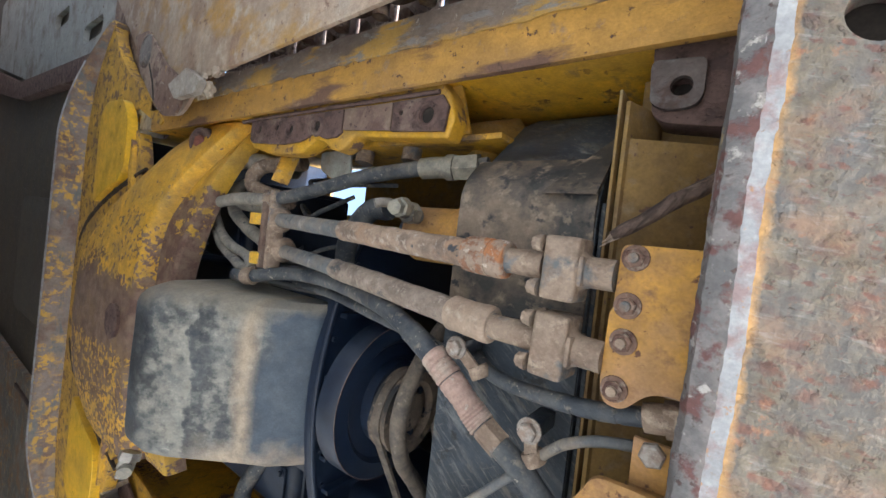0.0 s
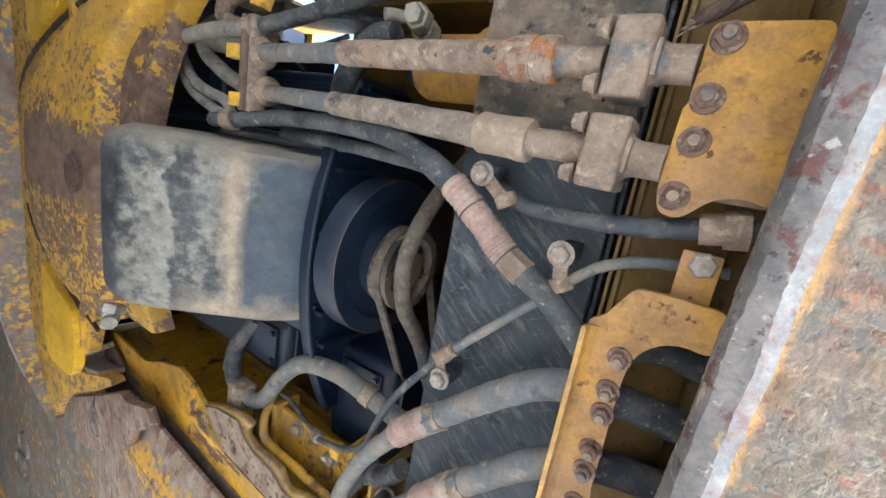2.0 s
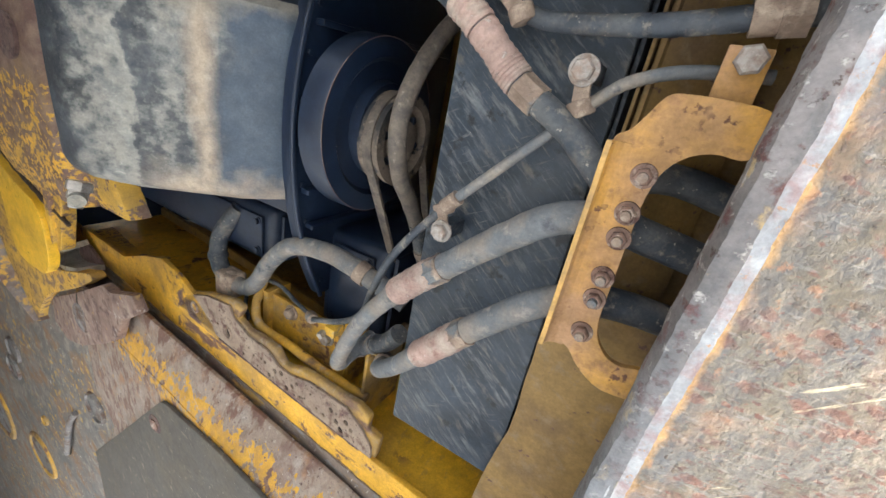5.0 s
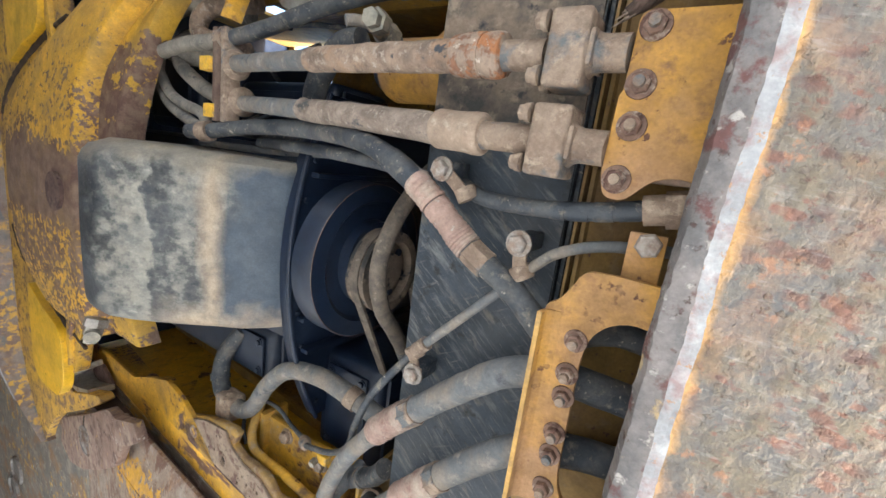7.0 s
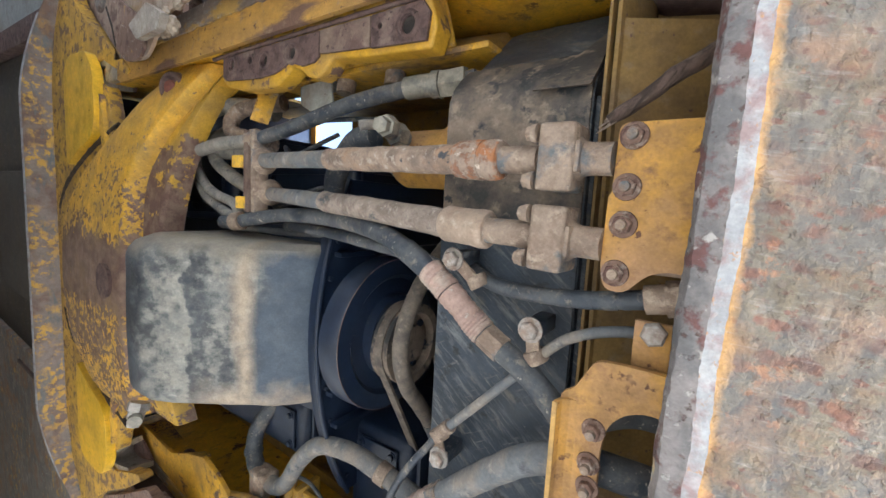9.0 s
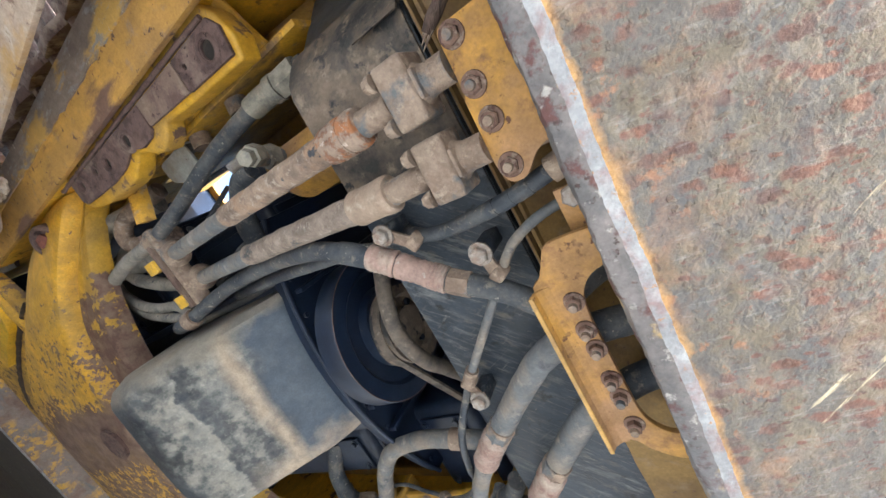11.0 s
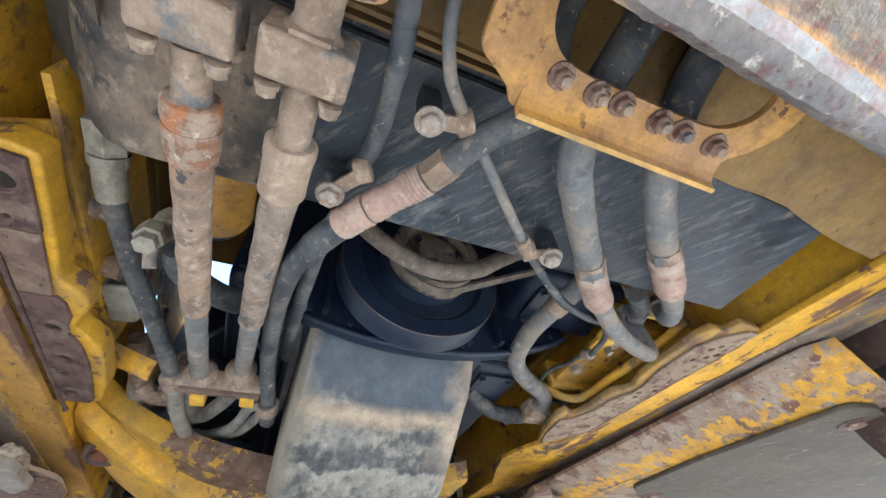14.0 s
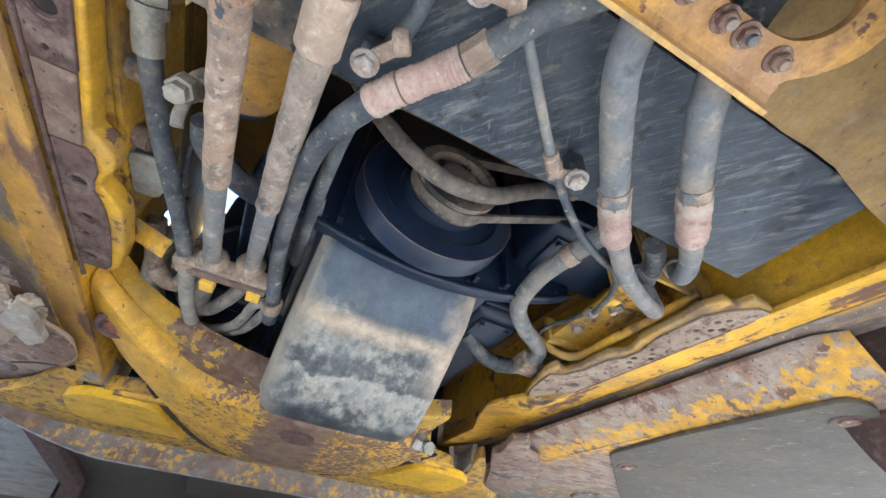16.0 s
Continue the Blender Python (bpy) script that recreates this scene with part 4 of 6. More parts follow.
guard = thing("front_guard", (0.3, MID, 0.75), "thick sloping belly guard of pitted rusty steel", "belly guard")
bm = bm_new()
NXG, NYG = 44, 66
grid = []
for i in range(NXG + 1):
    x = 0.0125 + 2.2 * (i / NXG) ** 2
    grid.append([bm.verts.new((x + skew(y), y, guard_z(x))) for y in [-0.75 + 2.3 * k / NYG for k in range(NYG + 1)]])
for r0, r1_ in zip(grid, grid[1:]):
    for k in range(NYG):
        bm.faces.new((r0[k], r0[k + 1], r1_[k + 1], r1_[k]))
hx, hy, hr = 0.067, -0.191, 0.0205
near = [f for f in bm.faces if (Vector(f.calc_center_median().xy) - Vector((hx, hy))).length < 0.045]
loop = [e for e in bm.edges if sum(f in near for f in e.link_faces) == 1]
bmesh.ops.delete(bm, geom=near, context="FACES")
circle = [bm.verts.new((hx + hr * math.cos(k * math.pi / 14), hy + hr * math.sin(k * math.pi / 14), guard_z(hx - skew(hy) + hr * math.cos(k * math.pi / 14)))) for k in range(28)]
def turn_of(v):
    return math.atan2(v.co.y - hy, v.co.x - hx) % (2 * math.pi)


rim = sorted({v for e in loop if e.is_valid for v in e.verts}, key=turn_of)
inner = sorted(circle, key=turn_of)
a = b = 0
while a < len(rim) or b < len(inner):
    ta = turn_of(rim[a]) if a < len(rim) else 9.0
    tb = turn_of(inner[b]) if b < len(inner) else 9.0
    if ta <= tb:
        bm.faces.new((rim[a], rim[(a + 1) % len(rim)], inner[b % len(inner)]))
        a += 1
    else:
        bm.faces.new((inner[(b + 1) % len(inner)], inner[b], rim[a % len(rim)]))
        b += 1
bmesh.ops.recalc_face_normals(bm, faces=bm.faces)
res = bmesh.ops.extrude_face_region(bm, geom=bm.faces[:])
bmesh.ops.translate(bm, verts=[v for v in res["geom"] if isinstance(v, bmesh.types.BMVert)], vec=(0, 0, 0.028))
part("plate", bm, guard_steel, guard)
# near-black cup gives the well its shade by colour
part("bolt_well", turned([(0, 0.026), (0.04, 0.026), (0.041, 0.004)], (hx, hy, guard_z(hx) + 0.030), (0, 0, 1), 28), hole_dark, guard, "bolt well painted dark for its shade")


def edge_strip(corners, mat, name, label):
    """A strip of the ragged rear edge; corners are (x, z, wander), going round the section."""
    bm = bm_new()
    rows = []
    n = 700
    for i in range(n + 1):
        y = -0.75 + 2.3 * i / n
        ring = []
        for k, (x, z, amp) in enumerate(corners):
            w = (0.8 * noise.noise((y * 9, k * 3.7, 0)) + 0.45 * noise.noise((y * 34, k * 5.1, 2)) + 0.3 * noise.noise((y * 95, k * 2.1, 5)) + 0.2 * noise.noise((y * 260, k * 1.3, 7))) * amp
            ring.append(bm.verts.new((x + w + skew(y), y, z + w * SLOPE)))
        rows.append(ring)
    for r0, r1_ in zip(rows, rows[1:]):
        for k in range(len(r0)):
            bm.faces.new((r0[k], r0[(k + 1) % len(r0)], r1_[(k + 1) % len(r0)], r1_[k]))
    bm.faces.new(rows[0]), bm.faces.new(rows[-1])
    return part(name, bm, mat, guard, label)


edge_strip([(0.0150, guard_z(0.0150) - 0.0007, 0.0030), (0.0085, guard_z(0.0085) + 0.0001, 0.0016), (0.0010, guard_z(0.0010) + 0.0008, 0.0026), (0.004, 0.690, 0.0), (0.0140, 0.692, 0.0)], bright_edge, "bevel", "bare bright ground-off bevel")
edge_strip([(0.0040, 0.6668, 0.0030), (-0.006, 0.6650, 0.0030), (-0.0145, 0.6668, 0.0032), (-0.0185, 0.6775, 0.0030), (-0.0190, 0.700, 0.0026), (-0.016, 0.712, 0.001), (0.0, 0.712, 0.0)], edge_rust, "cut_edge", "rough rusty torch-cut edge")




# ---- black radiator box ----
rad = thing("radiator_box", (-0.26, MID, 0.85), "black dusty sheet-steel radiator bottom box with slanting ends", "radiator box")
ends = [(-0.05, 0.8675), (0.897, 0.8675), (1.045, 1.02), (1.045, 1.45), (-0.285, 1.45), (-0.285, 1.11), (-0.255, 1.05), (-0.125, 0.896), (-0.105, 0.879), (-0.085, 0.870)]
part("shell", prism(ends, "x", -0.366, -0.152, 0.004), black_paint, rad)
part("bottom_sheet", prism(rounded([(-0.376, 0.10), (-0.153, 0.10), (-0.153, 0.901), (-0.376, 0.901)], 0.006), "z", 0.860, 0.866, 0.0015), black_paint, rad)
bend = [(0.098, 0.860), (-0.050, 0.860), (-0.088, 0.8620), (-0.111, 0.8725), (-0.131, 0.8910), (-0.152, 0.9150)]
part("corner_sheet", prism(bend + [(y + 0.004, z + 0.005) for y, z in reversed(bend)], "x", -0.375, -0.154, 0.0008), black_tan, rad, "rounded corner sheet under caked tan dust")
bm = prism([(-0.152, -0.088), (-0.230, -0.088), (-0.152, -0.212)], "z", 0, 0.006, 0.001)
bmesh.ops.transform(bm, matrix=Matrix(((1, 0, 0, 0), (0, 1, 0, 0), (0, -1.06, 1, 0.752), (0, 0, 0, 1))), verts=bm.verts)
part("gusset", bm, black_tan, rad, "three-cornered stiffener")
part("front_strip", box((-0.1505, -0.08, 0.873), (-0.1445, 0.88, 1.2), 0.002), black_paint, rad)


# ---- engine ----
eng = thing("engine", (-1.0, MID, 0.95), "dark engine with crank pulley and belt above the pan", "engine")
part("block", box((-2.1, 0.16, 1.02), (-0.81, 0.64, 1.62), 0.03), black_clean, eng)
def cover_z(y):
    return 0.930 + 0.56 * (y - 0.42) ** 2


cover = [(y, cover_z(y)) for y in np.linspace(0.02, 0.87, 36)] + [(0.87, 1.55), (0.02, 1.55)]
part("front_cover", prism(cover, "x", -0.805, -0.772, 0.004), black_clean, eng)
rim = [Vector((-0.768, y, cover_z(y))) for y in np.linspace(0.02, 0.87, 44)]
part("cover_rim", tube(rim, 0.0065, 8), black_clean, eng)
for y in np.linspace(0.08, 0.82, 9):
    bolt(eng, (-0.7705, y, cover_z(y) + 0.022), (1, 0, 0), 0.007, black_clean, False, 0.006)
for y0, y1 in ((0.55, 0.60), (0.64, 0.70), (0.20, 0.25)):
    part("cover_rib", box((-0.770, y0, cover_z(y0) + 0.02), (-0.745, y0 + 0.012, 1.5), 0.003), black_clean, eng)
pul = part("pulley", turned([(0, 0.12), (0.0, 0.179), (0.004, 0.183), (0.056, 0.183), (0.060, 0.180), (0.062, 0.145), (0.052, 0.135), (0.052, 0.10), (0.075, 0.096)], (-0.684, 0.388, 1.045), (1, 0, 0), 72), black_clean, eng)
rimline = [Vector((-0.6225, 0.388 + 0.1815 * math.cos(a), 1.045 + 0.1815 * math.sin(a))) for a in np.linspace(0, 2 * math.pi, 73)]
part("rim_edge", tube(rimline, 0.0010, 6), rust_brown, pul, "worn bronze rim line")
part("hub", turned([(0, 0.096), (0.012, 0.096), (0.012, 0.084), (0.036, 0.084), (0.036, 0.094), (0.050, 0.096), (0.050, 0.075), (0.032, 0.068), (0.032, 0.045), (0.046, 0.043), (0.046, 0.015)], (-0.612, MID, 1.045), (1, 0, 0), 56), black_tan, pul)
for k in range(6):
    a = k * math.pi / 3 + 0.3
    bolt(eng, (-0.5795, MID + 0.055 * math.cos(a), 1.045 + 0.055 * math.sin(a)), (1, 0, 0), 0.009, black_clean, False, 0.008)
# a belt round the hub to a second pulley beside the engine
cy, cz, c2y, c2z, r1, r2 = MID, 1.045, 0.90, 1.28, 0.090, 0.06
ang = math.atan2(c2z - cz, c2y - cy)
off = math.acos((r1 - r2) / math.hypot(c2y - cy, c2z - cz))
loop = [Vector((-0.588, cy + r1 * math.cos(a), cz + r1 * math.sin(a))) for a in np.linspace(ang + off, ang + 2 * math.pi - off, 30)]
loop += [Vector((-0.588, c2y + r2 * math.cos(a), c2z + r2 * math.sin(a))) for a in np.linspace(ang - off, ang + off, 14)]
bm = bm_new()
rings = []
for i, p in enumerate(loop):
    out = (loop[(i + 1) % len(loop)] - loop[i - 1]).normalized().cross(Vector((1, 0, 0))).normalized()
    rings.append([bm.verts.new(p + out * h + Vector((w, 0, 0))) for h, w in ((0, -0.011), (0, 0.011), (0.007, 0.011), (0.007, -0.011))])
for r0, r1_ in zip(rings, rings[1:] + rings[:1]):
    for k in range(4):
        bm.faces.new((r0[k], r0[(k + 1) % 4], r1_[(k + 1) % 4], r1_[k]))
part("belt", bm, belt_rubber, eng, "tan worn flat drive belt")
part("second_pulley", turned([(0, 0.02), (0, 0.058), (0.03, 0.058), (0.03, 0.02)], (-0.603, c2y, c2z), (1, 0, 0), 40), black_clean, eng)

# accessories in the dark beside the engine block
for k, (a, b) in enumerate([((-1.28, -0.03, 1.12), (-0.86, 0.12, 1.34)), ((-0.80, 0.68, 1.08), (-0.58, 0.98, 1.40)), ((-1.62, -0.14, 1.02), (-1.32, 0.14, 1.45)), ((-1.7, 0.68, 1.04), (-0.95, 0.86, 1.4))]):
    acc = thing("engine_accessory", ((a[0] + b[0]) / 2, (a[1] + b[1]) / 2, a[2]), "dark engine accessory housing beside the block", "engine part", "engine accessories")
    part("housing", box(a, b, 0.03, 3), black_clean, acc)
    part("cover", box((a[0] + 0.04, a[1] + 0.03, a[2] - 0.012), (b[0] - 0.04, b[1] - 0.03, a[2] - 0.001), 0.006), black_clean, acc)
    part("front_flange", box((b[0] + 0.001, a[1] + 0.02, a[2] + 0.02), (b[0] + 0.014, b[1] - 0.02, b[2] - 0.02), 0.006), black_clean, acc)
    for u in (a[0] + 0.055, b[0] - 0.055):
        for v in (a[1] + 0.045, b[1] - 0.045):
            bolt(acc, (u, v, a[2] - 0.012), (0, 0, -1), 0.009, black_clean, True, 0.008)

# ---- oil pan ----
pan = thing("oil_pan", (-1.1, MID, 0.69), "black pressed-steel engine oil pan with dried mud bands", "oil pan")
profile = [(-1.262, 1.02), (-1.250, 0.80), (-1.236, 0.724), (-1.212, 0.697), (-1.185, 0.690), (-1.12, 0.694), (-1.06, 0.722), (-0.985, 0.774), (-0.925, 0.818), (-0.895, 0.838), (-0.872, 0.853), (-0.835, 0.895), (-0.805, 0.935), (-0.795, 0.955)]
bm = bm_new()
rows = []
N = 26
for i, (x, z) in enumerate(profile):
    row = []
    top = 0.985
    depth = max(0.0, min(1.0, (top - z) / 0.29))
    y0 = 0.186 - 0.004 * depth
    y1 = 0.583 + 0.026 * depth
    for k in range(N + 1):
        s = k / N
        rr = 0.045 * depth + 0.012
        y = y0 + (y1 - y0) * s
        e = min(y - y0, y1 - y)
        lift = rr * (1 - math.sqrt(max(0.0, 1 - (1 - e / rr) ** 2))) if e < rr else 0.0
        bow = 0.006 * math.sin(math.pi * s)
        row.append(bm.verts.new((x + (0.018 * (1 - math.sin(math.pi * min(1, max(0, e / 0.06) * 0.5))) if x < -1.2 else 0), y, z + lift - bow * depth)))
    row = [bm.verts.new((x, y0, 1.03))] + row + [bm.verts.new((x, y1, 1.03))]
    rows.append(row)
for r0, r1_ in zip(rows, rows[1:]):
    for k in range(len(r0) - 1):
        bm.faces.new((r0[k], r0[k + 1], r1_[k + 1], r1_[k]))
bm.faces.new(rows[0]), bm.faces.new(rows[-1])
part("sump", bm, pan_black, pan)
part("flange", box((-1.29, 0.150, 0.985), (-0.79, 0.640, 0.999), 0.003), black_clean, pan)
for k in range(9):
    bolt(pan, (-1.25 + k * 0.055, 0.166, 0.984), (0, 0, -1), 0.006, black_clean, False, 0.006)
drain = part("drain_valve", turned([(0, 0.024), (0.004, 0.027), (0.020, 0.027), (0.022, 0.021), (0.042, 0.021), (0.044, 0.016), (0.062, 0.015)], (-1.205, 0.628, 0.715), (0.10, 1.0, -0.35), 6), zinc, pan, "bright zinc drain valve")
part("cap", turned([(0, 0.013), (0.020, 0.013), (0.022, 0.017), (0.036, 0.017)], (-1.203, 0.655, 0.708), (0.9, 0.2, -0.5), 12), fitting_grey, drain)


# ---- crossmember under the engine ----
cm = thing("crossmember", (-1.9, MID, 0.80), "cast yellow curved crossmember with chipped paint and worn lip", "crossmember")
OUTER = [(0, -2.06), (0.2, -2.04), (0.30, -1.96), (0.38, -1.86), (0.45, -1.76), (0.5, -1.67), (0.56, -1.61), (0.62, -1.56), (0.66, -1.50), (0.688, -1.40)]
STEP = [(0, -1.43), (0.2, -1.44), (0.34, -1.45), (0.40, -1.43), (0.46, -1.38), (0.53, -1.325), (0.58, -1.27), (0.64, -1.225), (0.688, -1.205)]
INNER = [(0, -1.31), (0.2, -1.32), (0.4, -1.28), (0.52, -1.255), (0.58, -1.24), (0.688, -1.215)]


def along(table, d):
    """A gentle reading between the rows of a table."""
    xs, ys = [r[0] for r in table], [r[1] for r in table]
    return float(np.mean([np.interp(abs(d + o), xs, ys) for o in (-0.05, -0.025, 0, 0.025, 0.05)]))


def arm_z(y):
    d = abs(y - MID)
    return 0.755 + 0.12 * d ** 2 + 0.40 * d ** 4


def loft(rows):
    bm = bm_new()
    rings = [[bm.verts.new(p) for p in row] for row in rows]
    for r0, r1 in zip(rings, rings[1:]):
        for k in range(len(r0)):
            bm.faces.new((r0[k], r0[(k + 1) % len(r0)], r1[(k + 1) % len(r0)], r1[k]))
    bm.faces.new(rings[0]), bm.faces.new(rings[-1])
    return bm


arm_rows, band_rows = [], []
for i in range(91):
    y = MID - 0.688 + 1.068 * i / 90
    d, z = abs(y - MID), arm_z(y)
    xo, xs, xi = along(OUTER, d), along(STEP, d), along(INNER, d)
    row = [(xo - 0.004, z + 0.12), (xo - 0.002, z + 0.045), (xo + 0.001, z + 0.022), (xo + 0.010, z + 0.007), (xo + 0.024, z)]
    for k in range(1, 22):
        t = k / 22
        x = xo + 0.024 + (xs - xo - 0.048) * t
        row.append((x, z + 0.0035 * noise.noise((x * 6, y * 6, 1)) - 0.008 * math.sin(math.pi * t)))
    row += [(xs - 0.024, z), (xs - 0.010, z + 0.005), (xs, z + 0.018), (xs + 0.006, z + 0.05), (xs + 0.006, z + 0.12)]
    arm_rows.append([(u, y, v) for u, v in row])
    z += 0.052
    row = [(xs - 0.012, z + 0.06), (xs - 0.012, z), (xs + 0.02, z - 0.003)] + [(xs + 0.02 + (xi - xs - 0.035) * k / 6, z + 0.002 * noise.noise((k, y * 7, 3))) for k in range(1, 7)] + [(xi - 0.004, z + 0.006), (xi, z + 0.018), (xi, z + 0.06)]
    band_rows.append([(u, y, v) for u, v in row])
part("arm", loft(arm_rows), arm_paint, cm, "curved arm with flaking yellow paint over brown primer")
part("inner_band", loft(band_rows), band_paint, cm, "stepped inner band with brown bare patches")


def cm_side(points):
    """(x, distance from the centre line) taken round both sides."""
    return [(x, MID - d) for x, d in points] + [(x, MID + d) for x, d in reversed(points)]


half = [(-2.49, 0.66), (-2.48, 0.86), (-2.42, 1.06), (-2.29, 1.19), (-2.235, 1.195), (-2.18, 1.10), (-2.11, 1.02), (-2.0, 0.935), (-1.87, 0.865), (-1.72, 0.785), (-1.60, 0.705), (-1.625, 0.690), (-1.75, 0.735), (-1.85, 0.775), (-1.92, 0.765), (-1.905, 0.720), (-1.815, 0.675), (-1.765, 0.55), (-1.72, 0.40)]
part("web", prism(rounded(cm_side(half), 0.022, 3), "z", 0.842, 0.885, 0.006, (), 3), web_paint, cm)


def lip_shift(d):
    return 0.27 * max(0.0, (d - 0.68) / 0.49) ** 2


def lip_rows(section, reach):
    """A bar along the rear edge that bends forwards and thins towards both tips."""
    rows = []
    for i in range(81):
        y = MID - reach + 2 * reach * i / 80
        d = abs(y - MID)
        rise = 0.075 * max(0.0, (d - 0.70) / 0.48) ** 1.5
        thin = 1.0 - 0.55 * max(0.0, (d - 0.80) / 0.38) ** 2
        rows.append([(-2.47 + (u + 2.47) * thin + lip_shift(d), y, min(v + rise, 0.9) if v < 0.84 else v) for u, v in section])
    return rows


part("rear_lip", loft(lip_rows([(-2.47, 0.843), (-2.482, 0.815), (-2.490, 0.790), (-2.500, 0.764), (-2.512, 0.753), (-2.530, 0.753), (-2.543, 0.766), (-2.546, 0.80), (-2.546, 0.90), (-2.47, 0.90)], 1.17)), lip_steel, cm, "worn steel rear lip with flakes of yellow")
part("lip_edge", loft(lip_rows([(-2.514, 0.7525), (-2.520, 0.7485), (-2.534, 0.7490), (-2.5465, 0.762), (-2.5490, 0.795), (-2.5465, 0.795), (-2.5440, 0.765), (-2.531, 0.7525)], 1.02)), bright_edge, cm, "bare bright edge")
for sd in (-1, 1):
    pad = [(-2.17, -0.36), (-2.11, -0.415), (-1.91, -0.405), (-1.845, -0.33), (-1.835, -0.17), (-1.87, -0.10), (-2.03, -0.06), (-2.17, 0.0)]
    part("pad", prism(rounded([(u, v if sd < 0 else 2 * MID - v) for u, v in pad], 0.035, 5), "z", 0.812, 0.846, 0.026, (), 5), yellow_bright, cm, "smooth raised yellow pad")
    rim = [(-1.865, -0.255), (-1.822, -0.250), (-1.805, -0.12), (-1.775, -0.02), (-1.815, -0.015), (-1.845, -0.14)]
    part("rim", prism(rounded([(u, v if sd < 0 else 2 * MID - v) for u, v in rim], 0.02, 4), "z", 0.828, 0.846, 0.010, (), 4), yellow_chipped, cm)
by = MID - 0.622
down = Vector((0.30, 0.05, -1)).normalized()
spot = Vector((-1.345, by, arm_z(by) - 0.006))
ear = part("ear", turned([(-0.05, 0.050), (-0.002, 0.046), (0.003, 0.041), (0.002, 0.034), (-0.006, 0.031), (-0.007, 0.006)], spot, down, 28), rust_brown, cm, "rusty bolt seat")
part("bolt", turned([(-0.010, 0.022), (0.004, 0.022), (0.006, 0.016)], spot, down, 6), bolt_red, ear)
for sd in (-1, 1):
    arc = [(-1.735, 0.728), (-1.80, 0.748), (-1.86, 0.764), (-1.905, 0.760), (-1.915, 0.735), (-1.885, 0.706), (-1.83, 0.680)]
    line = [Vector((u, MID + sd * d, 0)) for u, d in (tuple(p)[:2] for p in curve([(u, d, 0) for u, d in arc], 6))]
    rows = []
    for i, p in enumerate(line):
        along_it = (line[min(i + 1, len(line) - 1)] - line[max(i - 1, 0)]).normalized()
        side = Vector((-along_it.y, along_it.x, 0)) * 0.010
        rows.append([p + side + Vector((0, 0, 0.850)), p - side + Vector((0, 0, 0.850)), p - side * 2 + Vector((0, 0, 0.93)), p + Vector((0, 0, 0.93))])
    part("worn_cup", loft(rows), zinc, cm, "bare polished recess round the rail end")
    part("cup_floor", prism([(p.x, p.y) for p in line], "z", 0.925, 0.935, 0.001), rust_brown, cm)
part("cast_mark", turned([(0, 0.014), (0.004, 0.013), (0.004, 0.008), (0.001, 0.007)], (-2.06, -0.215, 0.8205), (0, 0, -1), 18), yellow_bright, cm)
for k in range(5):
    part("cast_mark", box((-2.075, -0.176 + 0.016 * k, 0.816), (-2.045 - 0.006 * (k % 2), -0.170 + 0.016 * k, 0.8215), 0.001), yellow_bright, cm)
# dark strip laid on the web as the arch's shade, with dirt in it
for sd in (-1, 1):
    seam = []
    for d in np.linspace(0.16, 0.53, 40):
        grow = 0.540 / (arm_z(MID + d) - 0.300)
        seam.append(Vector((along(OUTER, d) * grow - 0.012, MID + sd * (d + 0.37 * (grow - 1)), 0.846)))
    part("shade_dirt_seam", tube(seam, [(0, 0.008), (0.2, 0.012), (0.8, 0.013), (1, 0.006)], 10, 0.3), seam_shade_dirt, cm, "dark strip for the shade and dirt along the foot of the arch")
ring = part("plug_ring", turned([(-0.01, 0.036), (-0.004, 0.052), (0.010, 0.056), (0.010, 0.036)], (-1.560, 0.362, 0.752), (0, 0, -1), 32), rust_brown, cm)
part("plug", turned([(-0.01, 0.036), (0.005, 0.034), (0.007, 0.024)], (-1.560, 0.362, 0.752), (0, 0, -1), 32), worn_steel, ring)
part("slot", box((-1.595, 0.358, 0.7425), (-1.525, 0.364, 0.7455), 0.001, 2, Matrix.Translation((-1.56, 0.361, 0)) @ Matrix.Rotation(0.5, 4, "Z") @ Matrix.Translation((1.56, -0.361, 0))), rust_brown, ring)
part("cross_beam", box((-2.36, -0.27, 0.89), (-2.10, 1.07, 1.0), 0.01), yellow_dusty, cm)


# ---- guards of the track frames, beside the rails ----
def tilt(bm, side):
    k, z = (-0.085, 0.715) if side > 0 else (-0.063, 0.718)
    bmesh.ops.transform(bm, matrix=Matrix(((1, 0, 0, 0), (0, 1, 0, 0), (k, 0, 1, z), (0, 0, 0, 1))), verts=bm.verts)
    return bm


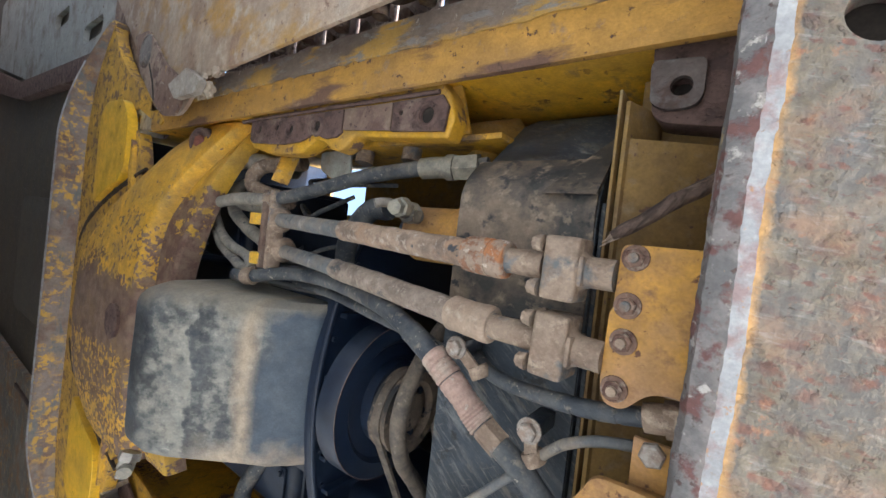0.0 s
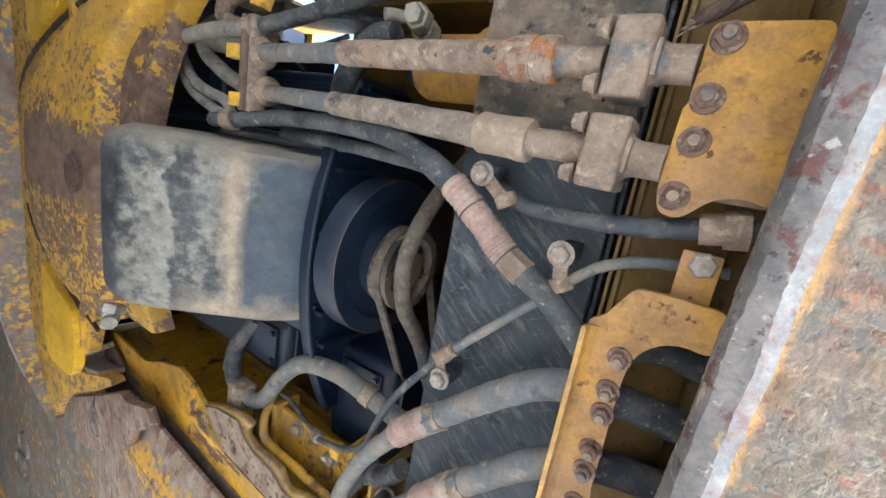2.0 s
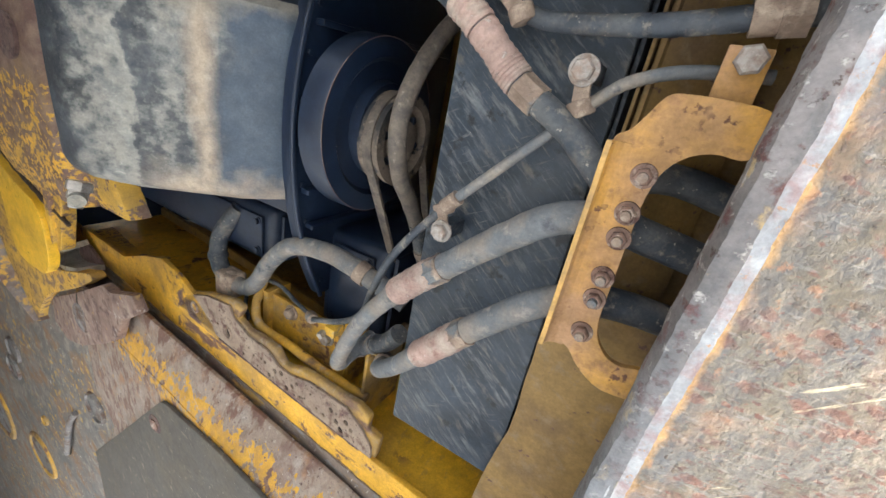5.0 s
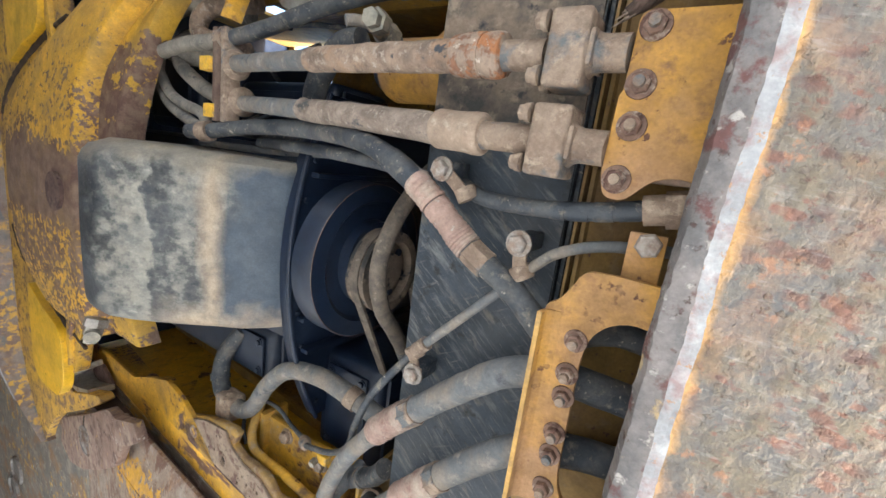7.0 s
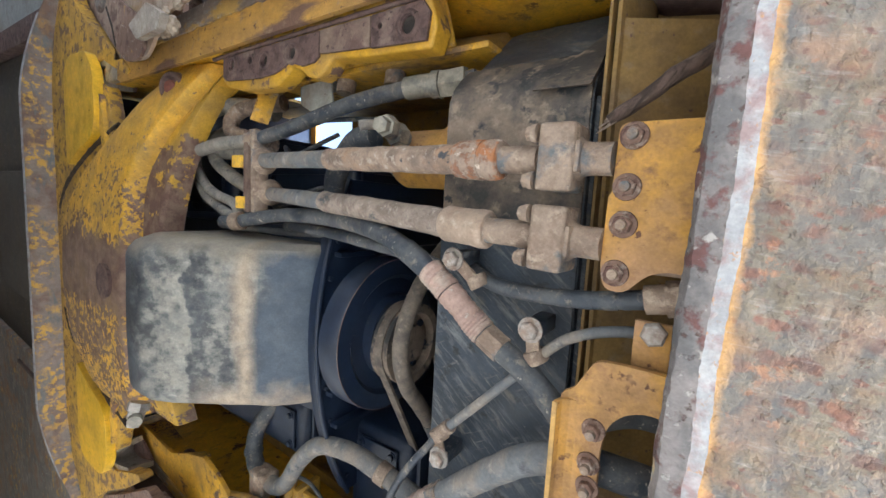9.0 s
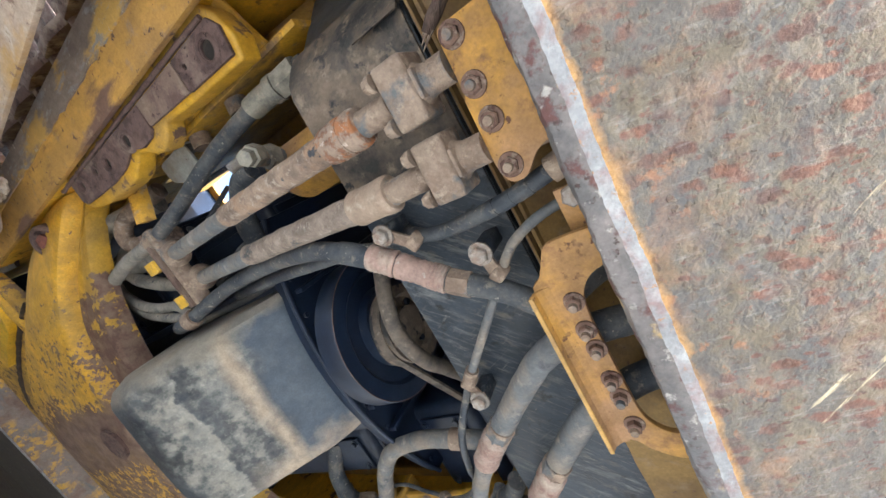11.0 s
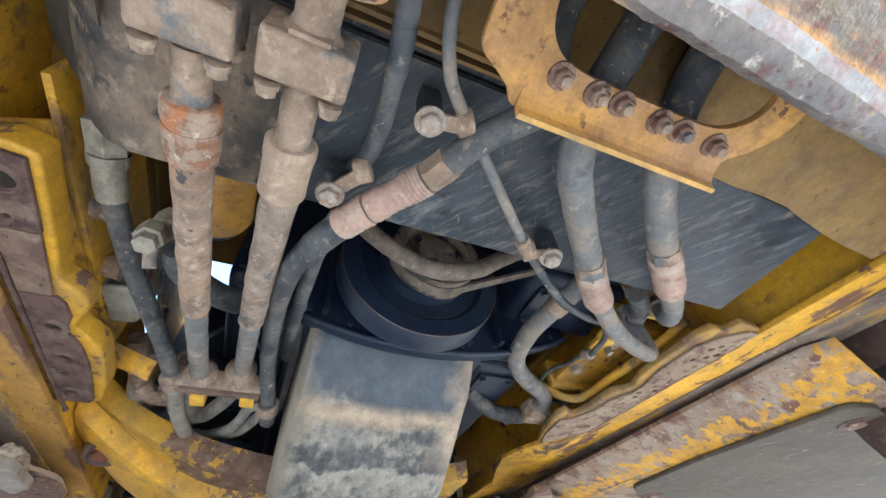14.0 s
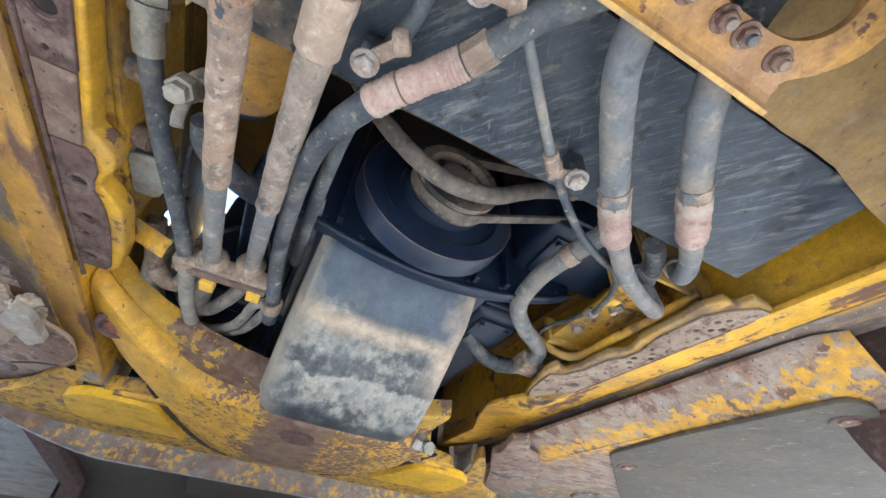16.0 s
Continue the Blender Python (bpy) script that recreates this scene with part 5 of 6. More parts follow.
def track_guard(side, outline, cover, bolts, block, block_bolt, tab, seam):
    """A sloping guard plate with a bolted cover and an end block; outlines are seen from below."""
    k, z0 = (-0.085, 0.715) if side > 0 else (-0.063, 0.718)
    t = thing("track_guard", (-0.9, mirror(0.9, side), 0.77), "scraped track-frame guard with flaking yellow paint and grey cover", "track guard", "track guards")
    # the right plate gets the copy with sunlight in its colour
    part("plate", tilt(prism(rounded(outline, 0.05, 5), "z", 0, 0.010, 0.002), side), side_guard if side > 0 else side_guard_lit, t)
    cov = part("cover", tilt(prism(rounded(cover, 0.035, 5), "z", -0.014, -0.002, 0.003), side), cover_grey, t, "flat grey bolted cover plate")
    for u, v in bolts:
        z = z0 + k * u - 0.0145
        part("bolt_ring", turned([(0, 0.036), (0.003, 0.034), (0.003, 0.024)], (u, v, z), (0, 0, -1), 28), rust_brown, cov)
        part("bolt", turned([(0, 0.021), (0.007, 0.022), (0.009, 0.018)], (u, v, z), (0, 0, -1), 6), bolt_rusty, cov)
    drop = 0.030 if side > 0 else 0.010
    b = part("end_block", tilt(prism(rounded(block, 0.02), "z", -drop, -0.001, 0.003), side), end_brown, t, "rust-brown end block with a large flush bolt")
    u, v = block_bolt
    part("bolt", turned([(0, 0.060), (0.003, 0.059), (0.004, 0.053), (0.002, 0.050), (0.003, 0.046)], (u, v, z0 + k * u - drop), (0, 0, -1), 28), worn_steel, b)
    part("seam", tilt(prism(rounded(seam, 0.002), "z", -drop - 0.0015, -drop + 0.0005, 0), side), hole_dark, b, "dark split seam")
    part("tab", tilt(prism(rounded(tab, 0.008), "z", -0.030 if side < 0 else -0.036, -0.011, 0.004), side), pale_chip if side < 0 else end_brown, t, "worn end tab")
    return t


BLOCK, SEAM = [(-1.80, 0.885), (-1.62, 0.765), (-1.50, 0.700), (-1.40, 0.690), (-1.345, 0.715), (-1.375, 0.80), (-1.52, 0.87), (-1.74, 1.03), (-1.92, 1.05)], [(-1.600, 0.765), (-1.630, 0.83), (-1.690, 0.905), (-1.698, 0.900), (-1.640, 0.825), (-1.608, 0.762)]
TAB = [(-1.475, 0.690), (-1.41, 0.640), (-1.255, 0.635), (-1.225, 0.665), (-1.33, 0.715)]
guard_l = track_guard(1, [(-1.50, 1.30), (-1.15, 1.282), (-0.36, 1.262), (-0.375, 1.39), (-1.02, 4.2), (-3.1, 4.2), (-1.69, 1.865), (-1.86, 1.76), (-2.16, 1.64), (-1.96, 1.42), (-1.80, 1.33)],
                      [(-1.150, 1.322), (-0.840, 1.274), (-0.440, 1.258), (-0.425, 1.33), (-1.33, 3.9), (-3.3, 3.7)], ((-0.500, 1.375), (-1.216, 1.468)),
                      beside([(-2.07, 0.995), (-1.74, 0.815), (-1.45, 0.645), (-1.35, 0.64), (-1.31, 0.68), (-1.40, 0.83), (-1.57, 0.945), (-1.79, 1.08), (-1.98, 1.16), (-2.12, 1.14)], 1), (-1.725, 1.315),
                      beside([(-1.365, 0.63), (-1.20, 0.56), (-1.165, 0.60), (-1.24, 0.655), (-1.36, 0.72)], 1), beside([(-1.728, 0.81), (-1.745, 0.845), (-1.730, 0.878), (-1.722, 0.877), (-1.735, 0.845), (-1.718, 0.808)], 1))
rows = []
for k in range(23):
    u = -1.50 + 1.14 * k / 22
    y0, y1 = 1.205 + 0.06 * u + 0.035 * max(0.0, (u + 0.44) / 0.08) ** 2, 1.30 - 0.034 * (u + 1.50)
    z0, z1 = 0.832 - 0.025 * u, 0.7165 - 0.085 * u
    ring = [(u, y0 + (y1 - y0) * q / 6, z0 + (z1 - z0) * (q / 6) ** 0.9) for q in range(7)] + [(u, y1 + 0.09, z1)]
    rows.append(ring + [(p[0], p[1], p[2] + 0.010) for p in reversed(ring)])
part("sloping_edge", loft(rows), side_guard, guard_l)
part("front_wall", box((-0.60, mirror(0.90, 1), 0.800), (0.10, mirror(0.92, 1), 0.90), 0.003), idler_rust, guard_l)
# sheet added on this side only, to shut out daylight
part("side_wall", box((-3.6, mirror(0.79, 1), 0.86), (0.10, mirror(0.81, 1), 1.36), 0.003), idler_rust, guard_l)
part("rear_plate", prism(rounded([(-7.5, 1.05), (-2.30, 1.10), (-2.12, 1.16), (-1.95, 1.235), (-1.75, 1.29), (-1.50, 1.29), (-1.50, 7.0), (-7.5, 7.0)], 0.04, 4), "z", 0.872, 0.90, 0.004), plate_brown, guard_l, "scuffed brown-grey rear plate")
e = 0.775
guard_r = track_guard(-1, [(u, mirror(v, -1)) for u, v in [(-1.36, 0.69), (-1.24, e), (-0.42, e), (-0.345, e + 0.10), (-0.335, e + 1.35), (-2.5, e + 1.35), (-2.5, 1.45), (-1.95, 1.03), (-1.80, 0.875), (-1.55, 0.71)]],
                      [(u, mirror(v, -1)) for u, v in [(-1.09, e + 0.30), (-0.455, e + 0.285), (-0.60, e + 1.1), (-1.38, e + 1.1)]], [(u, mirror(e + 0.345, -1)) for u in (-1.045, -0.525)],
                      beside(BLOCK, -1), (-1.74, mirror(0.955, -1)), beside([(u + 0.07, d + 0.085) for u, d in TAB], -1), beside(SEAM, -1))
part("upper_plate", prism(beside([(-2.45, 0.98), (-1.95, 0.83), (-1.62, 0.815), (-1.35, 0.83), (-1.35, 1.7), (-2.45, 1.7)], -1), "z", 0.893, 0.910, 0.003), end_brown, guard_r, "brown plate above the end block")
slots = [rounded([(u, mirror(v, -1)), (u + 0.34, mirror(v, -1)), (u + 0.34, mirror(v + 0.1, -1)), (u, mirror(v + 0.1, -1))], 0.05, 4) for u, v in ((-3.0, e + 0.48), (-3.7, e + 0.70), (-2.9, e + 0.82))]
back = rounded([(-5.24, 1.68), (-3.74, 1.34), (-2.44, 1.22), (-1.625, 1.22), (-1.625, e + 1.5), (-5.24, e + 1.5)], 0.04, 4)
part("rear_plate", prism([(u - 0.76, mirror(v - 0.06, -1)) for u, v in back], "z", 0.90, 0.926, 0, slots), pale_grey, guard_r, "pale grey slotted rear plate")
part("side_beam", prism([(u, mirror(v, -1)) for u, v in [(-6.0, 1.38), (-4.5, 1.12), (-2.45, 1.02), (-2.45, 1.13), (-4.5, 1.25), (-6.0, 1.58)]], "z", 0.868, 0.93, 0.006), rust_brown, guard_r, "brown side beam")
# near-black sheet added behind the slots as their shade
part("slot_shade", box((-4.4, mirror(e + 1.0, -1), 0.97), (-2.4, mirror(e + 0.12, -1), 0.98), 0.0), hole_dark, guard_r)
for (u, v, r, m) in ((-1.70, 1.71, 0.075, "worn"), (-2.60, 2.68, 0.16, "yellow"), (-2.58, 1.90, 0.075, "worn"), (-2.66, 2.06, 0.075, "worn"), (-2.38, 2.25, 0.03, "yellow"), (-3.3, 2.75, 0.26, "yellow")):
    u, v, r = u * 1.11, v * 1.11, r * 1.11
    plug = thing("access_plug", (u, v, 0.871), "round worn access plug in the track guard" if m == "worn" else "round yellow-edged access plug in the track guard", "plug", "guard plugs")
    part("ring", turned([(0, r), (0.012, r * 0.96), (0.014, r * 0.86), (0.004, r * 0.80)], (u, v, 0.8715), (0, 0, -1), 30, False), worn_steel if m == "worn" else yellow_stained, plug)
    part("disc", turned([(0, r * 0.80), (0.006, r * 0.78), (0.007, r * 0.4)], (u, v, 0.8715), (0, 0, -1), 30), worn_steel, plug)
solid("pull_bar", tube(curve([(-2.13, 2.09, 0.866), (-2.20, 2.20, 0.852), (-2.33, 2.49, 0.852), (-2.38, 2.56, 0.866)], 6), 0.016, 10, 0.1), worn_steel, (-2.2, 2.2, 0.86), "bent worn steel bar on the track guard", "bar")

def clod(at, size, seed):
    bm = bm_new()
    bmesh.ops.create_icosphere(bm, subdivisions=3, radius=1)
    for v in bm.verts:
        v.co = Vector(at) + Vector((v.co.x * 1.3, v.co.y, v.co.z * 0.7)) * size * (1 + 0.5 * noise.noise(v.co * 1.3 + Vector((seed, 0, 0))) + 0.25 * noise.noise(v.co * 3.5 + Vector((0, seed, 0))))
    solid("mud_clod", bm, mud, at, "dry tan mud clod caked on the guard edge", "mud clod", "mud clods")


for k, (at, s) in enumerate((((-1.175, -0.338, 0.795), 0.020), ((-1.235, -0.335, 0.80), 0.016), ((-1.12, -0.372, 0.785), 0.014), ((-1.20, -0.372, 0.79), 0.012), ((-1.285, -0.345, 0.80), 0.015))):
    clod(at, s, k * 3.3)

# transmission guard and casing behind the crossmember
casing = thing("transmission_case", (-3.2, MID, 0.9), "pale grey painted transmission case behind the crossmember", "machine casing")
part("case", box((-4.2, -0.35, 1.00), (-2.7, 1.15, 1.7), 0.06, 3), pale_grey, casing)
part("belly", prism(rounded([(-4.2, 0.0), (-2.75, 0.0), (-2.75, 0.8), (-4.2, 0.8)], 0.1), "z", 0.90, 0.998, 0.02), cover_grey, casing)
for y in (0.05, 0.22, 0.58, 0.75):
    part("fin", box((-2.95, y - 0.012, 0.93), (-2.70, y + 0.012, 1.3), 0.004), black_clean, casing)


rear_guard = thing("rear_belly_guard", (-3.6, MID, 0.88), "dark scraped rear belly guard behind the crossmember", "belly guard")
part("plate", prism(rounded([(-7.6, -2.6), (-2.42, -1.6), (-2.42, 1.25), (-7.6, 1.6)], 0.05), "z", 0.936, 0.956, 0.005, [(-2.62, 0.1, 0.05), (-2.62, 0.7, 0.05)]), cover_grey, rear_guard)
part("cross_bar", box((-2.62, -0.45, 0.84), (-2.55, 1.25, 0.874), 0.006), worn_steel, rear_guard)


# plain closing walls added behind the machine to shut out sky and light
solid("wall_rear", box((-7.8, -4.0, 0.0), (-7.7, 4.8, 1.9), 0.0), track_steel, (-7.75, 0.4, 0), "plain dark wall added to close off the rear", "wall", kind="structure")
solid("wall_right_rear", box((-7.6, -3.45, 0.0), (-4.2, -3.40, 1.3), 0.0), track_steel, (-3.7, -1.7, 0), "plain dark wall added to close off the rear side", "wall", kind="structure")
solid("wall_left_rear", box((-7.6, 7.10, 0.0), (-4.2, 7.15, 1.3), 0.0), track_steel, (-3.7, 2.5, 0), "plain dark wall added to close off the rear side", "wall", kind="structure")


# ---- tracks ----
def track(side):
    """The upper run of shoes over the roller frame, with bolts and slits of light between."""
    t = thing("crawler_track", (-0.9, mirror(1.15, side), 1.3), "rusty crawler track upper run with shoes and link bolts", "crawler track", "crawler tracks")
    for k in range(13):
        x = -2.4 + k * 0.215
        part("shoe", box((x, mirror(1.28, side) - 0.30, 1.395), (x + 0.195, mirror(1.28, side) + 0.30, 1.42), 0.006), track_steel, t)
        for y in (1.10, 1.27):
            y0 = mirror(y, side)
            part("link", prism(rounded([(x - 0.02, 1.27), (x + 0.10, 1.255), (x + 0.215, 1.29), (x + 0.20, 1.372), (x + 0.02, 1.372)], 0.03), "y", y0 - 0.02, y0 + 0.02, 0.006), track_steel, t)
            bolt(t, (x + 0.06, y0 + side * -0.055, 1.3945), (0, 0, -1), 0.026, track_steel, True, 0.022)
        part("pin", turned([(0, 0.03), (0.23, 0.03)], (x, mirror(1.30, side) - 0.115, 1.31), (0, 1, 0), 18), track_steel, t)
    w = part("idler", turned([(0, 0.10), (0, 0.28), (0.04, 0.30), (0.04, 0.40), (0.06, 0.43), (0.14, 0.43), (0.16, 0.40), (0.16, 0.30), (0.20, 0.28), (0.20, 0.10)], (-0.10, mirror(1.05, side) - 0.10, 0.80), (0, 1, 0), 64), idler_rust, t, "red-brown front idler wheel")
    part("idler_hub", turned([(0, 0.095), (0.26, 0.095)], (-0.10, mirror(1.05, side) - 0.13, 0.80), (0, 1, 0), 32), track_steel, w)
    return t


track(-1), track(1)


# ---- bolted plate with two flanged pressure hoses ----
plate = thing("port_plate", (-0.06, 0.06, 0.770), "orange-yellow bolted steel plate carrying two hose ports", "bolted plate")
part("sheet", prism(rounded([(-0.097, -0.022), (-0.010, -0.022), (-0.010, 0.133), (-0.034, 0.127), (-0.055, 0.132), (-0.078, 0.156), (-0.098, 0.154), (-0.104, 0.133), (-0.102, 0.054), (-0.099, 0.050)], 0.010), "z", 0.770, 0.779, 0.0015), bracket_yellow, plate)
for x, y in ((-0.082, -0.008), (-0.0845, 0.044), (-0.0845, 0.083), (-0.088, 0.135)):
    b = bolt(plate, (x, y, 0.770), (0, 0, -1), 0.0106, bolt_rusty, True, 0.008)
    part("stud", turned([(0, 0.0058), (0.005, 0.0052)], (x, y, 0.7588), (0, 0, -1), 12), fitting, b)
for y in (0.012, 0.104):
    part("port_block", box((-0.07, y - 0.03, 0.7835), (0.0, y + 0.03, 0.815), 0.004), fitting, plate)


def pressure_hose(points, flange_at, half_y, ring_mat, sleeve_mat, shares, label):
    """A caked hose with a crimped ferrule, a neck and a split flange with four bolts."""
    t = thing("pressure_hose", points[0], label, "hydraulic hose", "flanged pressure hoses")
    line = curve(points, 14)
    a, b, c, d = shares
    part("sleeve", tube(stretch(line, b, c), 0.0205, 18, 0.10), sleeve_mat, t)
    part("hose", tube(stretch(line, c - 0.002, 1.0), 0.0175, 16, 0.05), rubber_dusty, t)
    part("ferrule", tube(stretch(line, a, b), [(0, 0.0225), (0.03, 0.0258), (0.30, 0.0262), (0.34, 0.0245), (0.80, 0.0250), (0.84, 0.0262), (0.95, 0.0258), (1, 0.022)], 24, 0.03), ring_mat, t, "crimped ferrule")
    part("neck", tube(stretch(line, 0.0, a), [(0, 0.0175), (0.9, 0.0165), (1, 0.0175)], 20, 0.04), fitting, t)
    if ring_mat is sleeve_orange:
        part("flaking_band", tube(stretch(line, a + 0.45 * (b - a), b + 0.012), [(0, 0.0258), (0.3, 0.0262), (1, 0.0245)], 24, 0.06), ring_mat, t, "band of flaking orange paint")
        ring_mat = sleeve_smooth
    way = (line[3] - line[0]).normalized()
    f = Vector(flange_at)
    m = Matrix.Translation(f) @ way.to_track_quat("X", "Z").to_matrix().to_4x4()
    fl = part("flange", box((-0.024, -half_y, -0.026), (0.018, half_y, 0.026), 0.006, 3, m), fitting, t, "split flange block")
    part("flange", box((-0.030, -half_y * 0.45, -0.026), (-0.0245, half_y * 0.45, 0.026), 0.003, 2, m), fitting, t)
    for sy in (-1, 1):
        for sz in (-1, 1):
            part("bolt", turned([(0, 0.0085), (0.011, 0.009), (0.013, 0.007)], m @ Vector((0.022, sy * (half_y - 0.011), sz * 0.019)), way, 6), fitting, fl)
            part("boss", turned([(0, 0.0105), (0.006, 0.010)], m @ Vector((0.0215, sy * (half_y - 0.011), sz * 0.019)), way, 16), fitting, fl)
    part("stub", turned([(0.022, 0.027), (0.027, 0.021), (0.034, 0.0182), (0.060, 0.0180)], f, -way, 26), fitting, t)
    return t


pressure_hose([(-0.185, 0.013, 0.783), (-0.30, 0.010, 0.790), (-0.62, -0.003, 0.838), (-0.95, -0.013, 0.893)], (-0.160, 0.013, 0.778), 0.0375, sleeve_orange, sleeve_tan, (0.065, 0.14, 0.58, 1), "tan dusty pressure hose with flaking orange ferrule and split flange")
pressure_hose([(-0.180, 0.104, 0.780), (-0.30, 0.099, 0.790), (-0.62, 0.080, 0.850), (-0.96, 0.066, 0.915)], (-0.163, 0.104, 0.778), 0.0375, sleeve_smooth, sleeve_worn, (0.085, 0.18, 0.62, 1), "tan dusty pressure hose with smooth ferrule and split flange")

# clamp across the hoses
cl = thing("hose_clamp", (-0.97, 0.03, 0.88), "two-piece steel hose clamp with clean yellow clips", "hose clamp")
part("bar", box((-0.985, -0.085, 0.868), (-0.968, 0.115, 0.905), 0.003), rust_tan, cl)
part("bar", box((-0.960, -0.085, 0.872), (-0.944, 0.115, 0.910), 0.003), fitting, cl)
for y in (-0.012, 0.064):
    part("collar", turned([(0, 0.030), (0.006, 0.033), (0.010, 0.031), (0.022, 0.023)], (-0.945, y, 0.897 + (0.018 if y > 0 else 0)), (1, 0, -0.15), 24), fitting, cl)
for x, y, z in ((-1.005, -0.009, 0.864), (-0.992, 0.092, 0.866)):
    part("clip", box((x - 0.022, y - 0.015, z - 0.002), (x + 0.016, y + 0.015, z + 0.022), 0.002), yellow_tag, cl, "clean yellow clip")
arm_tab = thing("support_tab", (-0.98, -0.2, 0.94), "bent yellow support tab from the rail to the hose clamp", "support tab")
part("strip", tube(curve([(-0.99, -0.30, 0.985), (-0.985, -0.20, 0.94), (-0.978, -0.11, 0.905)], 8), 0.022, 4, 0, 0.25), yellow, arm_tab)


def hose(points, radius, mat, label, name="hose", group="", pieces=(), caps=(), category="hose", per=12, wobble=0.05):
    """A hose or pipe along points, with collars: (name, from share, to share, radius, material, sides)."""
    line = curve(points, per)
    t = thing(name, points[0], label, category, group)
    part("tube", tube(line, radius, 18, wobble), mat, t)
    for piece, a, b, r, m, sides in pieces:
        if m is sleeve_red:
            n = 5
            r = [(k / (2 * n), r * (1.03 if k % 2 else 0.965)) for k in range(2 * n + 1)]
            dense = stretch(line, a, b)
            part(piece, tube([p for k in range(40) for p in stretch(line, a + (b - a) * k / 40, a + (b - a) * (k + 1) / 40)[:1]] + [dense[-1]], r, sides, 0.08), m, t)
            continue
        part(piece, tube(stretch(line, a, b), r, sides, 0.03), m, t)
    return t


hose([(-0.385, -0.155, 0.958), (-0.43, -0.150, 0.948), (-0.52, -0.146, 0.932), (-0.68, -0.128, 0.925), (-0.86, -0.085, 0.905), (-1.0, -0.062, 0.890), (-1.14, -0.062, 0.896), (-1.27, -0.050, 0.902), (-1.38, -0.034, 0.908)], 0.0165, rubber, "black taped hose with dusty crimped end fitting", "hydraulic_hose",
     pieces=[("ferrule", 0.079, 0.138, 0.0215, fitting_grey, 20), ("collar", 0.067, 0.083, 0.0255, fitting_grey, 20), ("nut", 0.017, 0.065, 0.0265, fitting_grey, 6), ("collar", 0.585, 0.608, 0.026, fitting, 18), ("pipe", 0.62, 1.0, 0.0175, hose_pale, 16)], category="hydraulic hose", group="hydraulic hoses")
hose([(-0.115, 0.345, 0.790), (-0.135, 0.325, 0.792), (-0.19, 0.285, 0.803), (-0.26, 0.248, 0.808), (-0.328, 0.190, 0.803), (-0.40, 0.148, 0.806), (-0.50, 0.122, 0.830), (-0.70, 0.112, 0.885), (-0.88, 0.118, 0.900), (-1.00, 0.140, 0.865), (-1.06, 0.145, 0.858)], 0.0165, rubber, "black hose with faded red sleeve across the engine bay", "hydraulic_hose",
     pieces=[("sleeve", 0.195, 0.245, 0.0195, sleeve_red, 18), ("sleeve", 0.247, 0.29, 0.0205, sleeve_red, 18), ("sleeve", 0.170, 0.196, 0.0205, sleeve_red, 18), ("nut", 0.135, 0.168, 0.0195, fitting, 6), ("ferrule", 0.29, 0.345, 0.0185, rubber, 18), ("collar", 0.93, 0.955, 0.023, fitting, 18)], category="hydraulic hose", group="hydraulic hoses")
hose([(-0.345, 0.168, 0.815), (-0.42, 0.155, 0.832), (-0.56, 0.150, 0.87), (-0.75, 0.148, 0.93), (-0.95, 0.15, 0.97)], 0.0125, rubber, "thin black hose beneath the sleeved hose", "hydraulic_hose", category="hydraulic hose", group="hydraulic hoses")
hose([(0.012, 0.150, 0.795), (-0.035, 0.158, 0.794), (-0.124, 0.175, 0.797), (-0.234, 0.181, 0.814), (-0.290, 0.170, 0.838), (-0.36, 0.15, 0.90), (-0.42, 0.12, 0.98)], 0.0105, rubber, "spiral-wrapped black hose with large end nut", "hydraulic_hose",
     pieces=[("nut", 0.06, 0.10, 0.020, fitting, 6), ("collar", 0.10, 0.14, 0.016, fitting, 18)] + [("wrap", 0.145 + 0.05 * k, 0.185 + 0.05 * k, 0.0112, rubber, 16) for k in range(4)], category="hydraulic hose", group="hydraulic hoses")
hose([(-0.02, 0.203, 0.822), (-0.09, 0.210, 0.814), (-0.135, 0.226, 0.809), (-0.163, 0.248, 0.808), (-0.215, 0.305, 0.810), (-0.27, 0.365, 0.813), (-0.328, 0.428, 0.816)], 0.0068, rubber_dusty, "thin dusty steel pipe held by clips", "steel_pipe", category="pipe", group="thin pipes", pieces=[("collar", 0.93, 1.0, 0.011, fitting, 14)])
hose([(-0.328, 0.428, 0.816), (-0.388, 0.518, 0.800), (-0.437, 0.612, 0.822), (-0.472, 0.688, 0.850), (-0.515, 0.742, 0.873), (-0.58, 0.795, 0.900), (-0.65, 0.840, 0.930), (-0.70, 0.873, 0.953)], 0.0065, rubber, "thin black cable running to the sensor", "sensor_cable", category="cable")
big = [[(0.03, 0.405, 0.86), (-0.06, 0.385, 0.822), (-0.115, 0.372, 0.792), (-0.165, 0.385, 0.783), (-0.215, 0.425, 0.790), (-0.285, 0.493, 0.799), (-0.365, 0.573, 0.803), (-0.44, 0.675, 0.806), (-0.487, 0.782, 0.812), (-0.503, 0.822, 0.832), (-0.512, 0.832, 0.875), (-0.515, 0.825, 0.95)],
       [(0.03, 0.49, 0.86), (-0.06, 0.476, 0.825), (-0.115, 0.478, 0.797), (-0.165, 0.508, 0.792), (-0.24, 0.588, 0.797), (-0.315, 0.677, 0.803), (-0.37, 0.745, 0.818), (-0.42, 0.80, 0.850), (-0.44, 0.83, 0.905)]]
